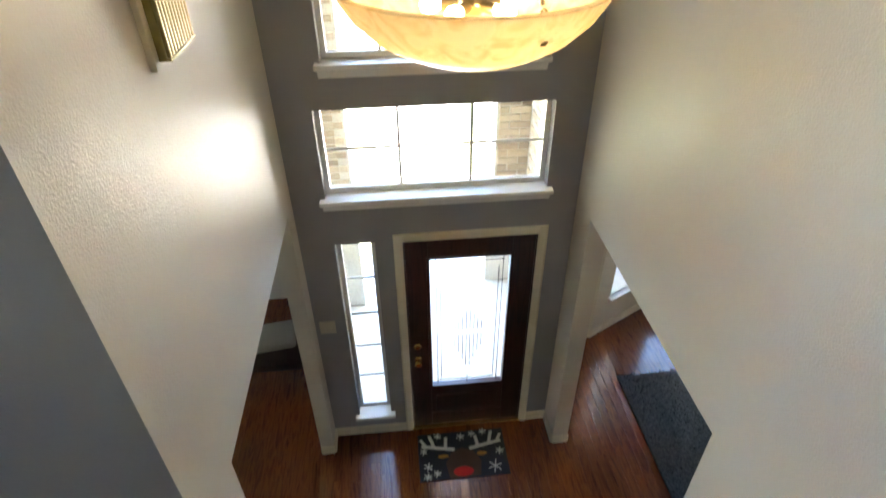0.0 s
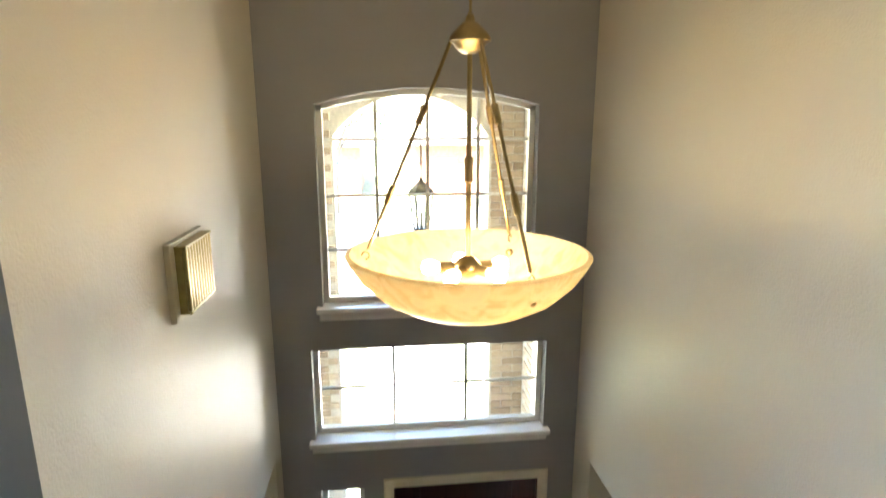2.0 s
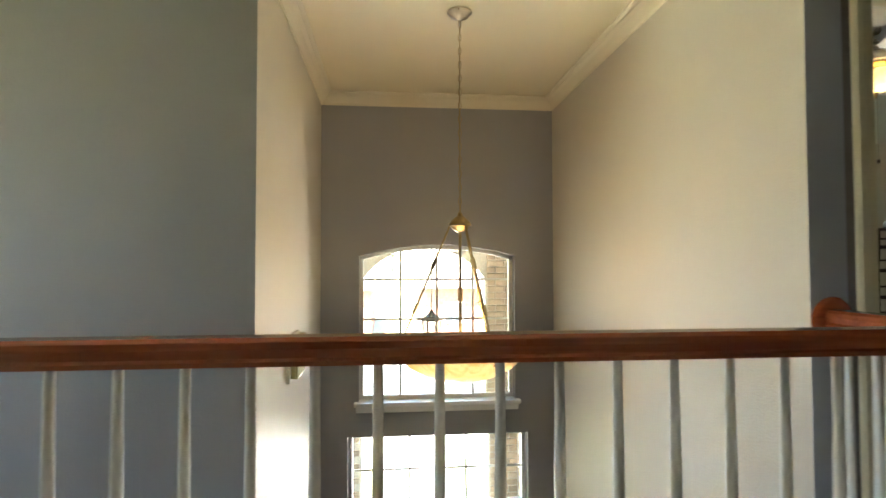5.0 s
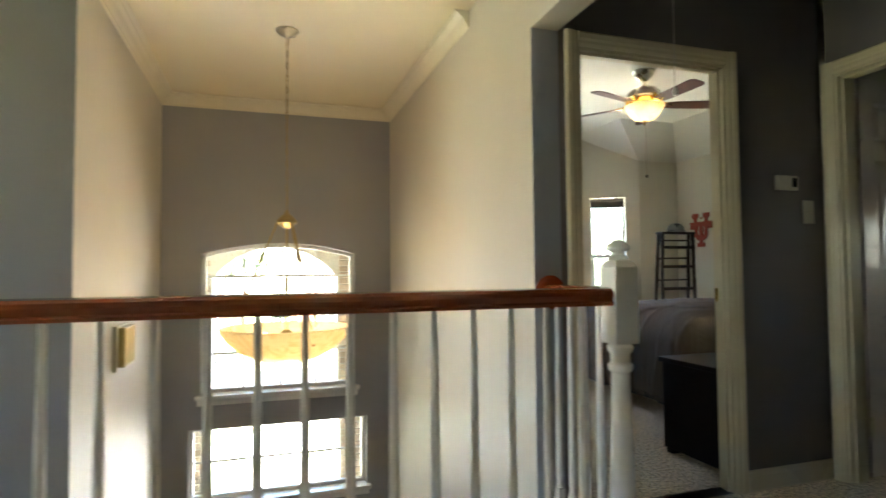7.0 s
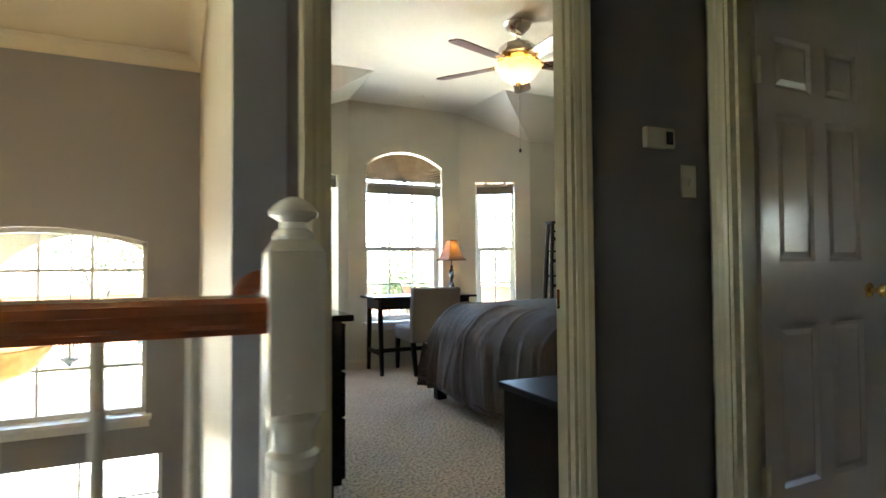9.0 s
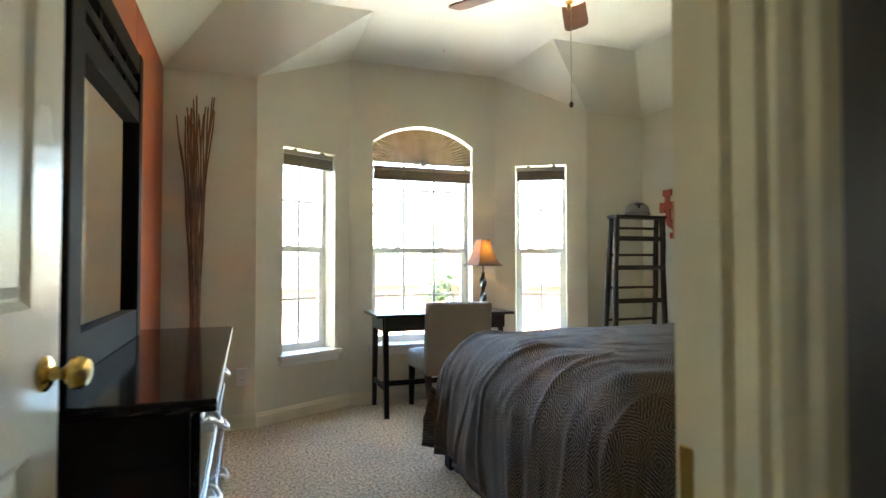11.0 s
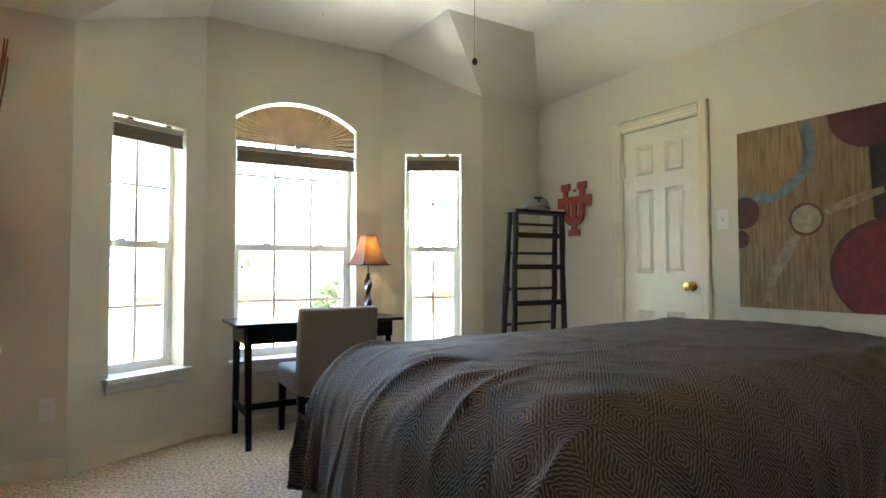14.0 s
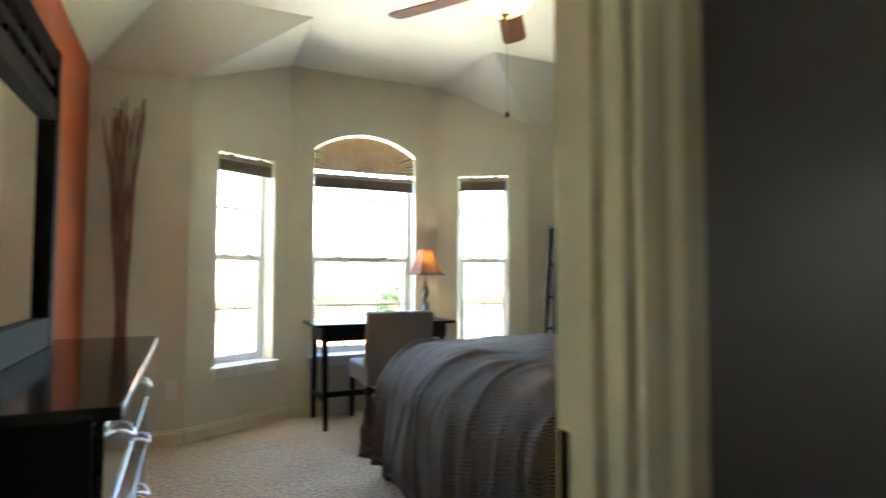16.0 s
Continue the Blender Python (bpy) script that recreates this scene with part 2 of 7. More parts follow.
def wall(name, a, b, z0, z1, thick, openings, mats, label=""):
    """A wall from a to b (seen face), thickness to the left of a->b. openings: (s0, s1, z0, z1, rise); rise arches the head.
    mats: seen face, far face and, if it differs, the end at b."""
    a, b = Vector((*a, 0)), Vector((*b, 0))
    length = (b - a).length
    d = (b - a) / length
    n = Vector((-d.y, d.x, 0)) * thick
    bm = bmesh.new()
    ss = sorted({0, length, *(o[0] for o in openings), *(o[1] for o in openings)})
    zs = sorted({z0, z1, *(o[2] for o in openings), *(o[3] for o in openings)})

    def p(s, z, k):
        return a + d * s + n * k + Vector((0, 0, z))

    def quad(pts, mat):
        f = bm.faces.new([bm.verts.new(q) for q in pts])
        f.material_index = mat

    for s0, s1 in zip(ss, ss[1:]):
        for q0, q1 in zip(zs, zs[1:]):
            sm, qm = (s0 + s1) / 2, (q0 + q1) / 2
            if any(o[0] < sm < o[1] and o[2] < qm < o[3] for o in openings):
                continue
            for k in (0, 1):
                quad([p(s0, q0, k), p(s1, q0, k), p(s1, q1, k), p(s0, q1, k)], k)
    for o in openings:
        s0, s1, q0, q1 = o[:4]
        rise = o[4] if len(o) > 4 else 0
        if rise:
            n_seg = 20
            w = (s1 - s0) / 2
            rad = (w * w + rise * rise) / (2 * rise)
            arc = []
            for i in range(n_seg + 1):
                u = -w + 2 * w * i / n_seg
                arc.append((s0 + w + u, q1 - rad + math.sqrt(rad * rad - u * u)))
            for (sa, za), (sb, zb) in zip(arc, arc[1:]):
                for k in (0, 1):
                    quad([p(sa, za, k), p(sb, zb, k), p(sb, q1, k), p(sa, q1, k)], k)
                quad([p(sa, za, 0), p(sb, zb, 0), p(sb, zb, 1), p(sa, za, 1)], 0)
            head = q1 - rise
        else:
            head = q1
            quad([p(s0, q1, 0), p(s1, q1, 0), p(s1, q1, 1), p(s0, q1, 1)], 0)
        if q0 > z0:
            quad([p(s0, q0, 0), p(s1, q0, 0), p(s1, q0, 1), p(s0, q0, 1)], 0)
        for s in (s0, s1):
            quad([p(s, q0, 0), p(s, head, 0), p(s, head, 1), p(s, q0, 1)], 0)
    quad([p(0, z0, 0), p(0, z1, 0), p(0, z1, 1), p(0, z0, 1)], 0)
    quad([p(length, z0, 0), p(length, z1, 0), p(length, z1, 1), p(length, z0, 1)], 2 if len(mats) > 2 else 0)
    quad([p(0, z1, 0), p(length, z1, 0), p(length, z1, 1), p(0, z1, 1)], 0)
    quad([p(0, z0, 0), p(length, z0, 0), p(length, z0, 1), p(0, z0, 1)], 0)
    bmesh.ops.remove_doubles(bm, verts=bm.verts, dist=1e-5)
    return setting(finish(bm, name, mats), label)


def slab(name, outline, z0, z1, mat, label=""):
    bm = bmesh.new()
    lo = [bm.verts.new((x, y, z0)) for x, y in outline]
    hi = [bm.verts.new((x, y, z1)) for x, y in outline]
    n = len(outline)
    bm.faces.new(lo)
    bm.faces.new(hi)
    for i in range(n):
        bm.faces.new((lo[i], lo[(i + 1) % n], hi[(i + 1) % n], hi[i]))
    return setting(finish(bm, name, mat), label)

# ---- the house ----
ZL = -3.20                 # foyer floor; the upper floor is z = 0
FX0, FX1, FY = 0.060, 1.932, 5.276
WT = 0.130                 # foyer wall towards the bedroom
HC = 2.517                 # hall and foyer ceiling
HY = 2.467                 # hall face of the bedroom's door wall
SX = 3.594                 # hall face of the side room's wall
SY = 3.104                 # landing face of the stairwell wall
RY, RX = 1.958, 2.003      # landing rail and its return
BX0, BX1, BY0, BY1 = FX1 + WT + 0.002, 5.90, HY + 0.085, 6.225
BYM = 6.61
BAY = [(2.655, BY1), (3.367, BYM), (4.646, BYM), (5.328, BY1)]
PLATE, TRAY = 2.427, 2.80


slab("floor_hall", [(-3.2, -3.0), (SX + 0.12, -3.0), (SX + 0.12, BY0 + 0.02), (FX1, BY0 + 0.02), (FX1, RY + 0.08), (-3.2, RY + 0.08)], -0.30, 0.0, CARPET, "beige carpet of the upstairs hall")
slab("floor_bedroom", [(1.95, BY0 + 0.02), (6.0, BY0 + 0.02), (6.0, 6.3), (5.4, 6.3), (4.7, 6.75), (3.3, 6.75), (2.6, 6.3), (1.95, 6.3)], -0.30, 0.0, CARPET, "beige speckled carpet of the bedroom")
slab("floor_side_room", [(SX + 0.12, 0.0), (6.5, 0.0), (6.5, HY), (SX + 0.12, HY)], -0.30, 0.0, CARPET, "carpet of the room beside the hall")
slab("floor_foyer", [(-4.5, -3.0), (6.1, -3.0), (6.1, 7.2), (-4.5, 7.2)], ZL - 0.15, ZL - 0.02, SUBFLOOR, "hardwood floor downstairs")
slab("ceiling_foyer", [(-3.3, -3.1), (FX1 + WT, -3.1), (FX1 + WT, 5.42), (-3.3, 5.42)], HC, HC + 0.15, CEIL, "warm cream ceiling of the two-storey foyer")
slab("ceiling_hall", [(FX1 + WT, -3.1), (6.5, -3.1), (6.5, HY + 0.05), (FX1 + WT, HY + 0.05)], HC, HC + 0.15, CEIL_BED, "ceiling over the hall by the bedroom")

# foyer: window wall, side walls with wide openings below
wall("wall_front", (FX0 - 0.15, FY), (FX1 + 0.10, FY), ZL - 0.02, HC, 0.16,
     [(0.15 + 0.230, 0.15 + 0.500, -2.945, -1.147), (0.15 + 0.676, 0.15 + 1.642, ZL - 0.02, -1.141),
      (0.15 + 0.215, 0.15 + 1.652, -0.791, -0.198), (0.15 + 0.299, 0.15 + 1.552, 0.071, 1.312, 0.090)], [TAUPE, CREAM], "grey front wall of the foyer with tall windows")
wall("wall_foyer_left", (FX0, SY + 0.15), (FX0, FY), ZL, HC, 0.11, [(3.43 - SY - 0.15, 5.10 - SY - 0.15, ZL, -0.80)], [BEIGE, BEIGE], "beige foyer wall with a wide opening below")
wall("wall_foyer_right", (FX1, FY), (FX1, HY), ZL, HC, WT, [(FY - 5.005, FY - 3.42, ZL, -0.885)], [BEIGE, ORANGE, HALL_DAYLIT], "beige foyer wall")
wall("wall_stairwell", (-3.2, SY), (FX0, SY), ZL, HC, 0.15, [], [HALL_STAIRLIT, BEIGE, BEIGE], "grey stairwell wall, light put into its colour")
setting(finish(box((FX1, -3.0, 2.106), (FX1 + WT, HY, HC)), "beam_hall", BEIGE), "boxed beam between stairwell and hall")
# Unseen wall, added so landing daylight stays out of the side hall.
setting(finish(box((FX1, -3.0, 0), (FX1 + WT, 0.40, 2.106)), "wall_hall_stub", BEIGE), "unseen wall added under the boxed beam to shade the side hall")
# hall walls
DX0, DW, DH = 2.153, 0.826, 2.055       # bedroom doorway
# The next two walls carry the hall's shade in their paint colour.
wall("wall_bedroom_door", (FX1 + WT, HY), (SX, HY), 0, HC + 0.3, 0.085, [(DX0 - FX1 - WT, DX0 + DW - FX1 - WT, 0, DH + 0.004)], [HALL_SHADED, CREAM], "hall wall with the bedroom doorway, shade put into its grey")
wall("wall_hall_right", (SX, HY), (SX, -3.0), -0.3, HC, 0.12, [(0.076, 0.856, -0.3, 2.050)], [HALL_SHADED, BEIGE], "hall wall with a doorway, shade put into its grey")
wall("wall_hall_back", (SX + 0.12, -3.0), (-3.2, -3.0), ZL, HC, 0.12, [], [HALL_STAIRLIT, BEIGE], "hall wall")
# The opening here is added, out of view, to bring daylight onto the stairwell.
wall("wall_hall_left", (-3.2, -3.0), (-3.2, 3.2), ZL, HC, 0.12, [(4.4, 5.8, 0.6, 2.1)], [HALL_STAIRLIT, BEIGE], "hall wall")
wall("wall_side_room_back", (SX + 0.12, HY), (6.5, HY), -0.3, HC, 0.09, [], [BEIGE, CREAM], "beige wall of the side room")
wall("wall_side_room_end", (6.5, HY), (6.5, 0.0), -0.3, HC, 0.12, [(1.63, 1.97, 1.03, 1.52)], [BEIGE, CREAM], "beige wall of the side room")
wall("wall_side_room_near", (6.5, 0.0), (SX + 0.12, 0.0), -0.3, HC, 0.12, [], [BEIGE, CREAM], "beige wall of the side room")
# bedroom walls
wall("wall_bedroom_left", (BX0, BY1), (BX0, FY), ZL, PLATE + 0.4, -WT, [], [ORANGE, CREAM], "orange accent wall")
wall("wall_bedroom_rear_left", (BX0 - 0.15, BY1), BAY[0], ZL, PLATE, 0.12, [], [CREAM, CREAM], "cream wall beside the bay")
wall("wall_bedroom_rear_right", BAY[3], (BX1 + 0.16, BY1), ZL, PLATE, 0.12, [], [CREAM, CREAM], "cream wall beside the bay")


def bay_wall(name, a, b, openings):
    return wall(name, a, b, ZL, TRAY + 0.05, 0.20, openings, [CREAM, CREAM], "cream wall of the window bay")


LOW = ZL + 0.45, ZL + 1.95
WIN_L, WIN_R = (0.209, 0.672), (0.178, 0.612)
MX0, MX1 = 3.558, 4.432
WZ = (0.464, 1.976)
bay_wall("wall_bay_left", BAY[0], BAY[1], [(*WIN_L, *WZ), (*WIN_L, *LOW)])
bay_wall("wall_bay_middle", BAY[1], BAY[2], [(MX0 - BAY[1][0], MX1 - BAY[1][0], WZ[0], 2.272, 0.148), (0.19, 1.07, *LOW)])
bay_wall("wall_bay_right", BAY[2], BAY[3], [(*WIN_R, *WZ), (*WIN_R, *LOW)])
wall("wall_bedroom_right", (BX1, BY1), (BX1, BY0 - 0.12), -0.3, PLATE, 0.12, [(BY1 - 5.362, BY1 - 4.745, -0.3, 2.040)], [CREAM, CREAM], "cream wall with the closet door")
wall("wall_bedroom_near", (BX1 + 0.12, BY0), (SX, BY0), -0.3, PLATE + 0.4, 0.12, [], [CREAM, BEIGE], "cream wall behind the bed")


def bedroom_ceiling():
    bm = bmesh.new()
    x0, x1, y0, y1 = BX0 + 0.43, BX1 - 0.43, BY0 + 0.42, 5.765
    bay = 2.765
    P = {k: bm.verts.new(c) for k, c in dict(
        a=(BX0, BY0, PLATE), b=(BX1, BY0, PLATE), c=(BX1, BY1, PLATE), d=(*BAY[3], PLATE), e=(*BAY[2], bay), f=(*BAY[1], bay), g=(*BAY[0], PLATE), h=(BX0, BY1, PLATE),
        A=(x0, y0, TRAY), B=(x1, y0, TRAY), C=(x1, y1, TRAY), D=(4.733, y1, TRAY), G=(3.375, y1, TRAY), H=(x0, y1, TRAY)).items()}
    for f in ("abBA", "bcCB", "cdDC", "deD", "fgG", "ghHG", "haAH", "GDef", "ABCDGH"):
        bm.faces.new([P[k] for k in f])
    top = bmesh.ops.extrude_face_region(bm, geom=list(bm.faces))
    for v in top["geom"]:
        if isinstance(v, bmesh.types.BMVert):
            v.co.z = 3.0
    return setting(finish(bm, "ceiling_bedroom", CEIL_BED), "cream tray ceiling with sloped edges over the bay")


bedroom_ceiling()

# rooms below, closed around
wall("wall_dining_near", (-3.2, SY), (-4.5, SY), ZL - 0.02, 0, -0.15, [], [BEIGE, CREAM], "dining room wall")
wall("wall_dining_front", (-4.5, 7.2), (FX0 - 0.15, 7.2), ZL - 0.02, 0, 0.15, [], [BEIGE, CREAM], "dining room wall")
wall("wall_dining_side", (FX0 - 0.15, 7.2), (FX0 - 0.15, FY + 0.16), ZL - 0.02, HC, 0.1, [], [BEIGE, CREAM], "dining room wall")
# Opening added in this unseen wall to brighten the dining floor.
wall("wall_dining_left", (-4.5, SY + 0.15), (-4.5, 7.2), ZL - 0.02, 0, 0.15, [(1.4, 2.3, ZL + 0.9, ZL + 2.1)], [BEIGE, CREAM], "dining room wall")
wall("wall_study_right", (6.05, 7.3), (6.05, -3.0), ZL - 0.02, -0.3, 0.15, [], [BEIGE, CREAM], "study wall")
wall("wall_study_near", (6.05, 2.36), (FX1 + WT, 2.36), ZL - 0.02, -0.3, 0.12, [], [BEIGE, CREAM], "study wall")
wall("wall_back_below", (6.05, -3.0), (SX + 0.12, -3.0), ZL - 0.02, -0.3, 0.12, [], [BEIGE, CREAM], "wall downstairs")
slab("ceiling_dining", [(-4.6, SY + 0.02), (FX0 - 0.11, SY + 0.02), (FX0 - 0.11, 7.3), (-4.6, 7.3)], -0.30, 0.0, CEIL_BED, "dining room ceiling")
slab("roof_bay", [(1.9, 2.4), (6.1, 2.4), (6.1, 6.5), (5.4, 6.5), (4.8, 7.0), (3.2, 7.0), (2.5, 6.5), (1.9, 6.5)], 2.95, 3.1, CEIL_BED, "roof deck over the bedroom")

slab("ceiling_below", [(SX + 0.12, -3.12), (6.15, -3.12), (6.15, 0.0), (SX + 0.12, 0.0)], -0.30, -0.05, CEIL_BED, "ceiling downstairs")

# ---- trim, windows and doors ----
BASE = [(0, 0), (0.014, 0), (0.014, 0.070), (0.009, 0.080), (0.009, 0.088), (0.004, 0.095), (0, 0.095)]
CROWN = [(0, 0), (0.010, 0), (0.012, 0.018), (0.030, 0.040), (0.046, 0.068), (0.070, 0.082), (0.074, 0.094), (0.098, 0.098), (0.098, 0.110), (0, 0.110)]


def baseboard(a, b, z, out):
    """out: the side of the wall that it stands on, as a unit vector."""
    bm = sweep(BASE, (*a, z), (*b, z), (0, 0, 1), (*out, 0))
    return setting(finish(bm, "baseboard", TRIM), "white moulded baseboard")


def crown(a, b, out):
    bm = sweep([(0.86 * p, 0.86 * q) for p, q in CROWN], (*a, HC - 0.0965), (*b, HC - 0.0965), (0, 0, 1), (*out, 0))
    return setting(finish(bm, "trim_crown", CROWNPAINT), "cream crown moulding under the foyer ceiling")


crown((FX0, SY + 0.16), (FX0, FY), (1, 0))
crown((FX1, 3.21), (FX1, FY), (-1, 0))
crown((FX0, FY), (FX1, FY), (0, -1))

d_l = (Vector(BAY[1]) - Vector(BAY[0])).normalized()
d_r = (Vector(BAY[3]) - Vector(BAY[2])).normalized()
for z in (0.0, ZL):
    baseboard(BAY[0], BAY[1], z, (d_l.y, -d_l.x))
    baseboard(BAY[1], BAY[2], z, (0, -1))
    baseboard(BAY[2], BAY[3], z, (d_r.y, -d_r.x))
    baseboard((BX0 + 0.002, BY1), BAY[0], z, (0, -1))
    baseboard(BAY[3], (BX1, BY1), z, (0, -1))
baseboard((BX1, 5.425), (BX1, BY1), 0, (-1, 0))
baseboard((BX1, BY0), (BX1, 4.685), 0, (-1, 0))
baseboard((BX0, BY0), (BX0, BY1), 0, (1, 0))
baseboard((DX0 + DW + 0.062, HY), (SX, HY), 0, (0, -1))
baseboard((SX, -3.0), (SX, 1.545), 0, (-1, 0))
baseboard((-3.2, -3.0), (SX, -3.0), 0, (0, 1))
baseboard((SX + 0.19, HY), (6.5, HY), 0, (0, -1))
baseboard((FX0, FY), (0.683, FY), ZL, (0, -1))
baseboard((1.755, FY), (FX1, FY), ZL, (0, -1))
for x, out, ya in ((FX0, (1, 0), 5.10), (FX1, (-1, 0), 5.005)):
    baseboard((x, ya), (x, FY), ZL, out)
baseboard((FX0 - 0.11, 5.10), (FX0, 5.10), ZL, (0, -1))
baseboard((FX1, 5.005), (FX1 + WT, 5.005), ZL, (0, -1))
baseboard((FX1 + WT, 5.005), (FX1 + WT, BY1), ZL, (1, 0))

CASE = [(0, 0), (0.010, 0), (0.014, 0.012), (0.014, 0.024), (0.020, 0.034), (0.020, 0.056), (0.012, 0.066), (0, 0.066)]


def casing(name, origin, turn, width, height, depth, label, mat=TRIM):
    """A cased opening: jambs and head of the wall's depth, and a moulded casing with mitred look on the seen side.
    Local x runs along the wall, -y to the viewer, z up; the opening is width wide from x = 0."""
    e = new(name)
    e.matrix_world = pose(*origin, 0, 0, turn)
    setting(e, label)
    j = 0.018
    bm = box((-0.004, -0.002, 0), (j, depth + 0.002, height))
    part("jamb", bm, mat, e)
    part("jamb", box((width - j, -0.002, 0), (width + 0.004, depth + 0.002, height)), mat, e)
    part("head_jamb", box((j, -0.002, height - j), (width - j, depth + 0.002, height + 0.004)), mat, e)
    for x0, x1 in ((j, j + 0.012), (width - j - 0.012, width - j)):
        part("door_stop", box((x0, depth * 0.25, 0), (x1, depth * 0.25 + 0.032, height - j)), mat, e)
    part("door_stop", box((j, depth * 0.25, height - j - 0.012), (width - j, depth * 0.25 + 0.032, height - j)), mat, e)
    for y, o in ((0, -1), (depth, 1)):
        part("casing", sweep(CASE, (0.005, y, 0), (0.005, y, height + 0.061), (-1, 0, 0), (0, o, 0)), mat, e)
        part("casing", sweep(CASE, (width - 0.005, y, 0), (width - 0.005, y, height + 0.061), (1, 0, 0), (0, o, 0)), mat, e)
        part("casing", sweep(CASE, (0.005, y, height - 0.005), (width - 0.005, y, height - 0.005), (0, 0, 1), (0, o, 0)), mat, e)
    return e


def knob(parent, at, side, mat, r=0.028):
    """A round knob with its rosette; side +1 or -1 along local y."""
    m = Matrix.Translation(at) @ Matrix.Rotation(radians(-90 * side), 4, "X")
    bm = bmesh.new()
    add_lathe(bm, [(0, 0), (0.031, 0), (0.031, 0.004), (0.024, 0.009), (0.012, 0.012), (0.010, 0.030), (0.016, 0.036), (r, 0.046), (r * 1.02, 0.058), (r * 0.8, 0.068), (0, 0.072)], 24, m)
    return part("knob", bm, mat, parent, "polished brass knob", True)


def hinge(parent, at):
    bm = box((at[0] - 0.014, at[1] - 0.012, at[2] - 0.045), (at[0] + 0.014, at[1] + 0.004, at[2] + 0.045), 0.002, 1)
    add_lathe(bm, [(0.006, -0.05), (0.006, 0.05)], 10, Matrix.Translation((at[0], at[1] - 0.012, at[2])))
    return part("hinge", bm, TRIM, parent)


def six_panel_door(name, w, label, m, knob_x, hinge_x, mat, h=2.02, th=0.035, kz=0.975):
    e = new(name)
    e.matrix_world = m
    setting(e, label)
    st, mid = 0.105, 0.09
    cols = [(st, (w - mid) / 2), ((w + mid) / 2, w - st)]
    rows = [(0.20, 0.80), (1.04, 1.60), (1.70, 1.90)]
    bm = bmesh.new()
    xs = [0, cols[0][0], cols[0][1], cols[1][0], cols[1][1], w]
    zs = [0, *[z for r in rows for z in r], h]
    for i in range(5):
        for k in range(len(zs) - 1):
            if i in (1, 3) and k in (1, 3, 5):
                continue
            for y in (0, th):
                f = [bm.verts.new((x, y, z)) for x, z in ((xs[i], zs[k]), (xs[i + 1], zs[k]), (xs[i + 1], zs[k + 1]), (xs[i], zs[k + 1]))]
                bm.faces.new(f)
    for z in (0, h):
        bm.faces.new([bm.verts.new(c) for c in ((0, 0, z), (w, 0, z), (w, th, z), (0, th, z))])
    for x in (0, w):
        bm.faces.new([bm.verts.new(c) for c in ((x, 0, 0), (x, th, 0), (x, th, h), (x, 0, h))])
    # sloping sticking round each panel
    for c in cols:
        for r in rows:
            for y, s in ((0, 1), (th, -1)):
                o = [(c[0], r[0]), (c[1], r[0]), (c[1], r[1]), (c[0], r[1])]
                q = 0.016
                n = [(c[0] + q, r[0] + q), (c[1] - q, r[0] + q), (c[1] - q, r[1] - q), (c[0] + q, r[1] - q)]
                for i in range(4):
                    k = (i + 1) % 4
                    bm.faces.new([bm.verts.new(p) for p in ((o[i][0], y, o[i][1]), (o[k][0], y, o[k][1]), (n[k][0], y + s * 0.010, n[k][1]), (n[i][0], y + s * 0.010, n[i][1]))])
    bmesh.ops.remove_doubles(bm, verts=bm.verts, dist=1e-5)
    part("leaf", bm, mat, e)
    for c in cols:
        for r in rows:
            q = 0.015
            bm = box((c[0] + q, 0.0095, r[0] + q), (c[1] - q, th - 0.0095, r[1] - q))
            a, d = 0.020, 0.038
            for y, s in ((0.0095, -1), (th - 0.0095, 1)):
                o = [(c[0] + a, r[0] + a), (c[1] - a, r[0] + a), (c[1] - a, r[1] - a), (c[0] + a, r[1] - a)]
                n = [(c[0] + d, r[0] + d), (c[1] - d, r[0] + d), (c[1] - d, r[1] - d), (c[0] + d, r[1] - d)]
                vo = [bm.verts.new((x, y + s * 0.0002, z)) for x, z in o]
                vn = [bm.verts.new((x, y + s * 0.007, z)) for x, z in n]
                for i in range(4):
                    bm.faces.new((vo[i], vo[(i + 1) % 4], vn[(i + 1) % 4], vn[i]))
                bm.faces.new(vn)
            part("panel", bm, mat, e)
    for s, y in ((1, th), (-1, 0)):
        knob(e, (knob_x, y, kz), s, BRASS)
    for z in (0.25, 1.75):
        hinge(e, (hinge_x, 0.0, z))
    return e


DOORPAINT = plain("white grained door paint", (0.765, 0.73, 0.64), 0.26, grain=0.02, scale=18, coat=0.15, bumpy=0.12)
# DOORPAINT again, its colour warmed for the light on the side room's door.
DOOR_WARMLIT = plain("white door paint with warm light in its colour", (0.76, 0.665, 0.610), 0.24, grain=0.03, scale=18, coat=0.2, bumpy=0.15)
casing("trim_bedroom_doorway", (DX0, HY, 0), 0, DW, DH, 0.085, "cream cased doorway of the bedroom", HALLTRIM)
casing("trim_side_doorway", (SX, HY - 0.076, 0), -90, 0.78, 2.045, 0.12, "cream cased doorway beside the hall switch", HALLTRIM)
casing("trim_closet", (BX1, 5.362, 0), -90, 0.617, 2.033, 0.12, "white cased closet doorway")
strike_plate = setting(finish(box((DX0 + DW - 0.0215, HY + 0.056, 0.90), (DX0 + DW - 0.0175, HY + 0.080, 0.965), 0.001, 1), "trim_strike_plate", BRASS), "brass strike plate on the door jamb")
# bedroom door, swung back along the orange wall
six_panel_door("door_bedroom", 0.755, "white six-panel bedroom door standing open", pose(DX0 + 0.024, BY0 + 0.035, 0.012, 0, 0, 83.0), 0.70, 0.0, DOORPAINT, kz=0.925)
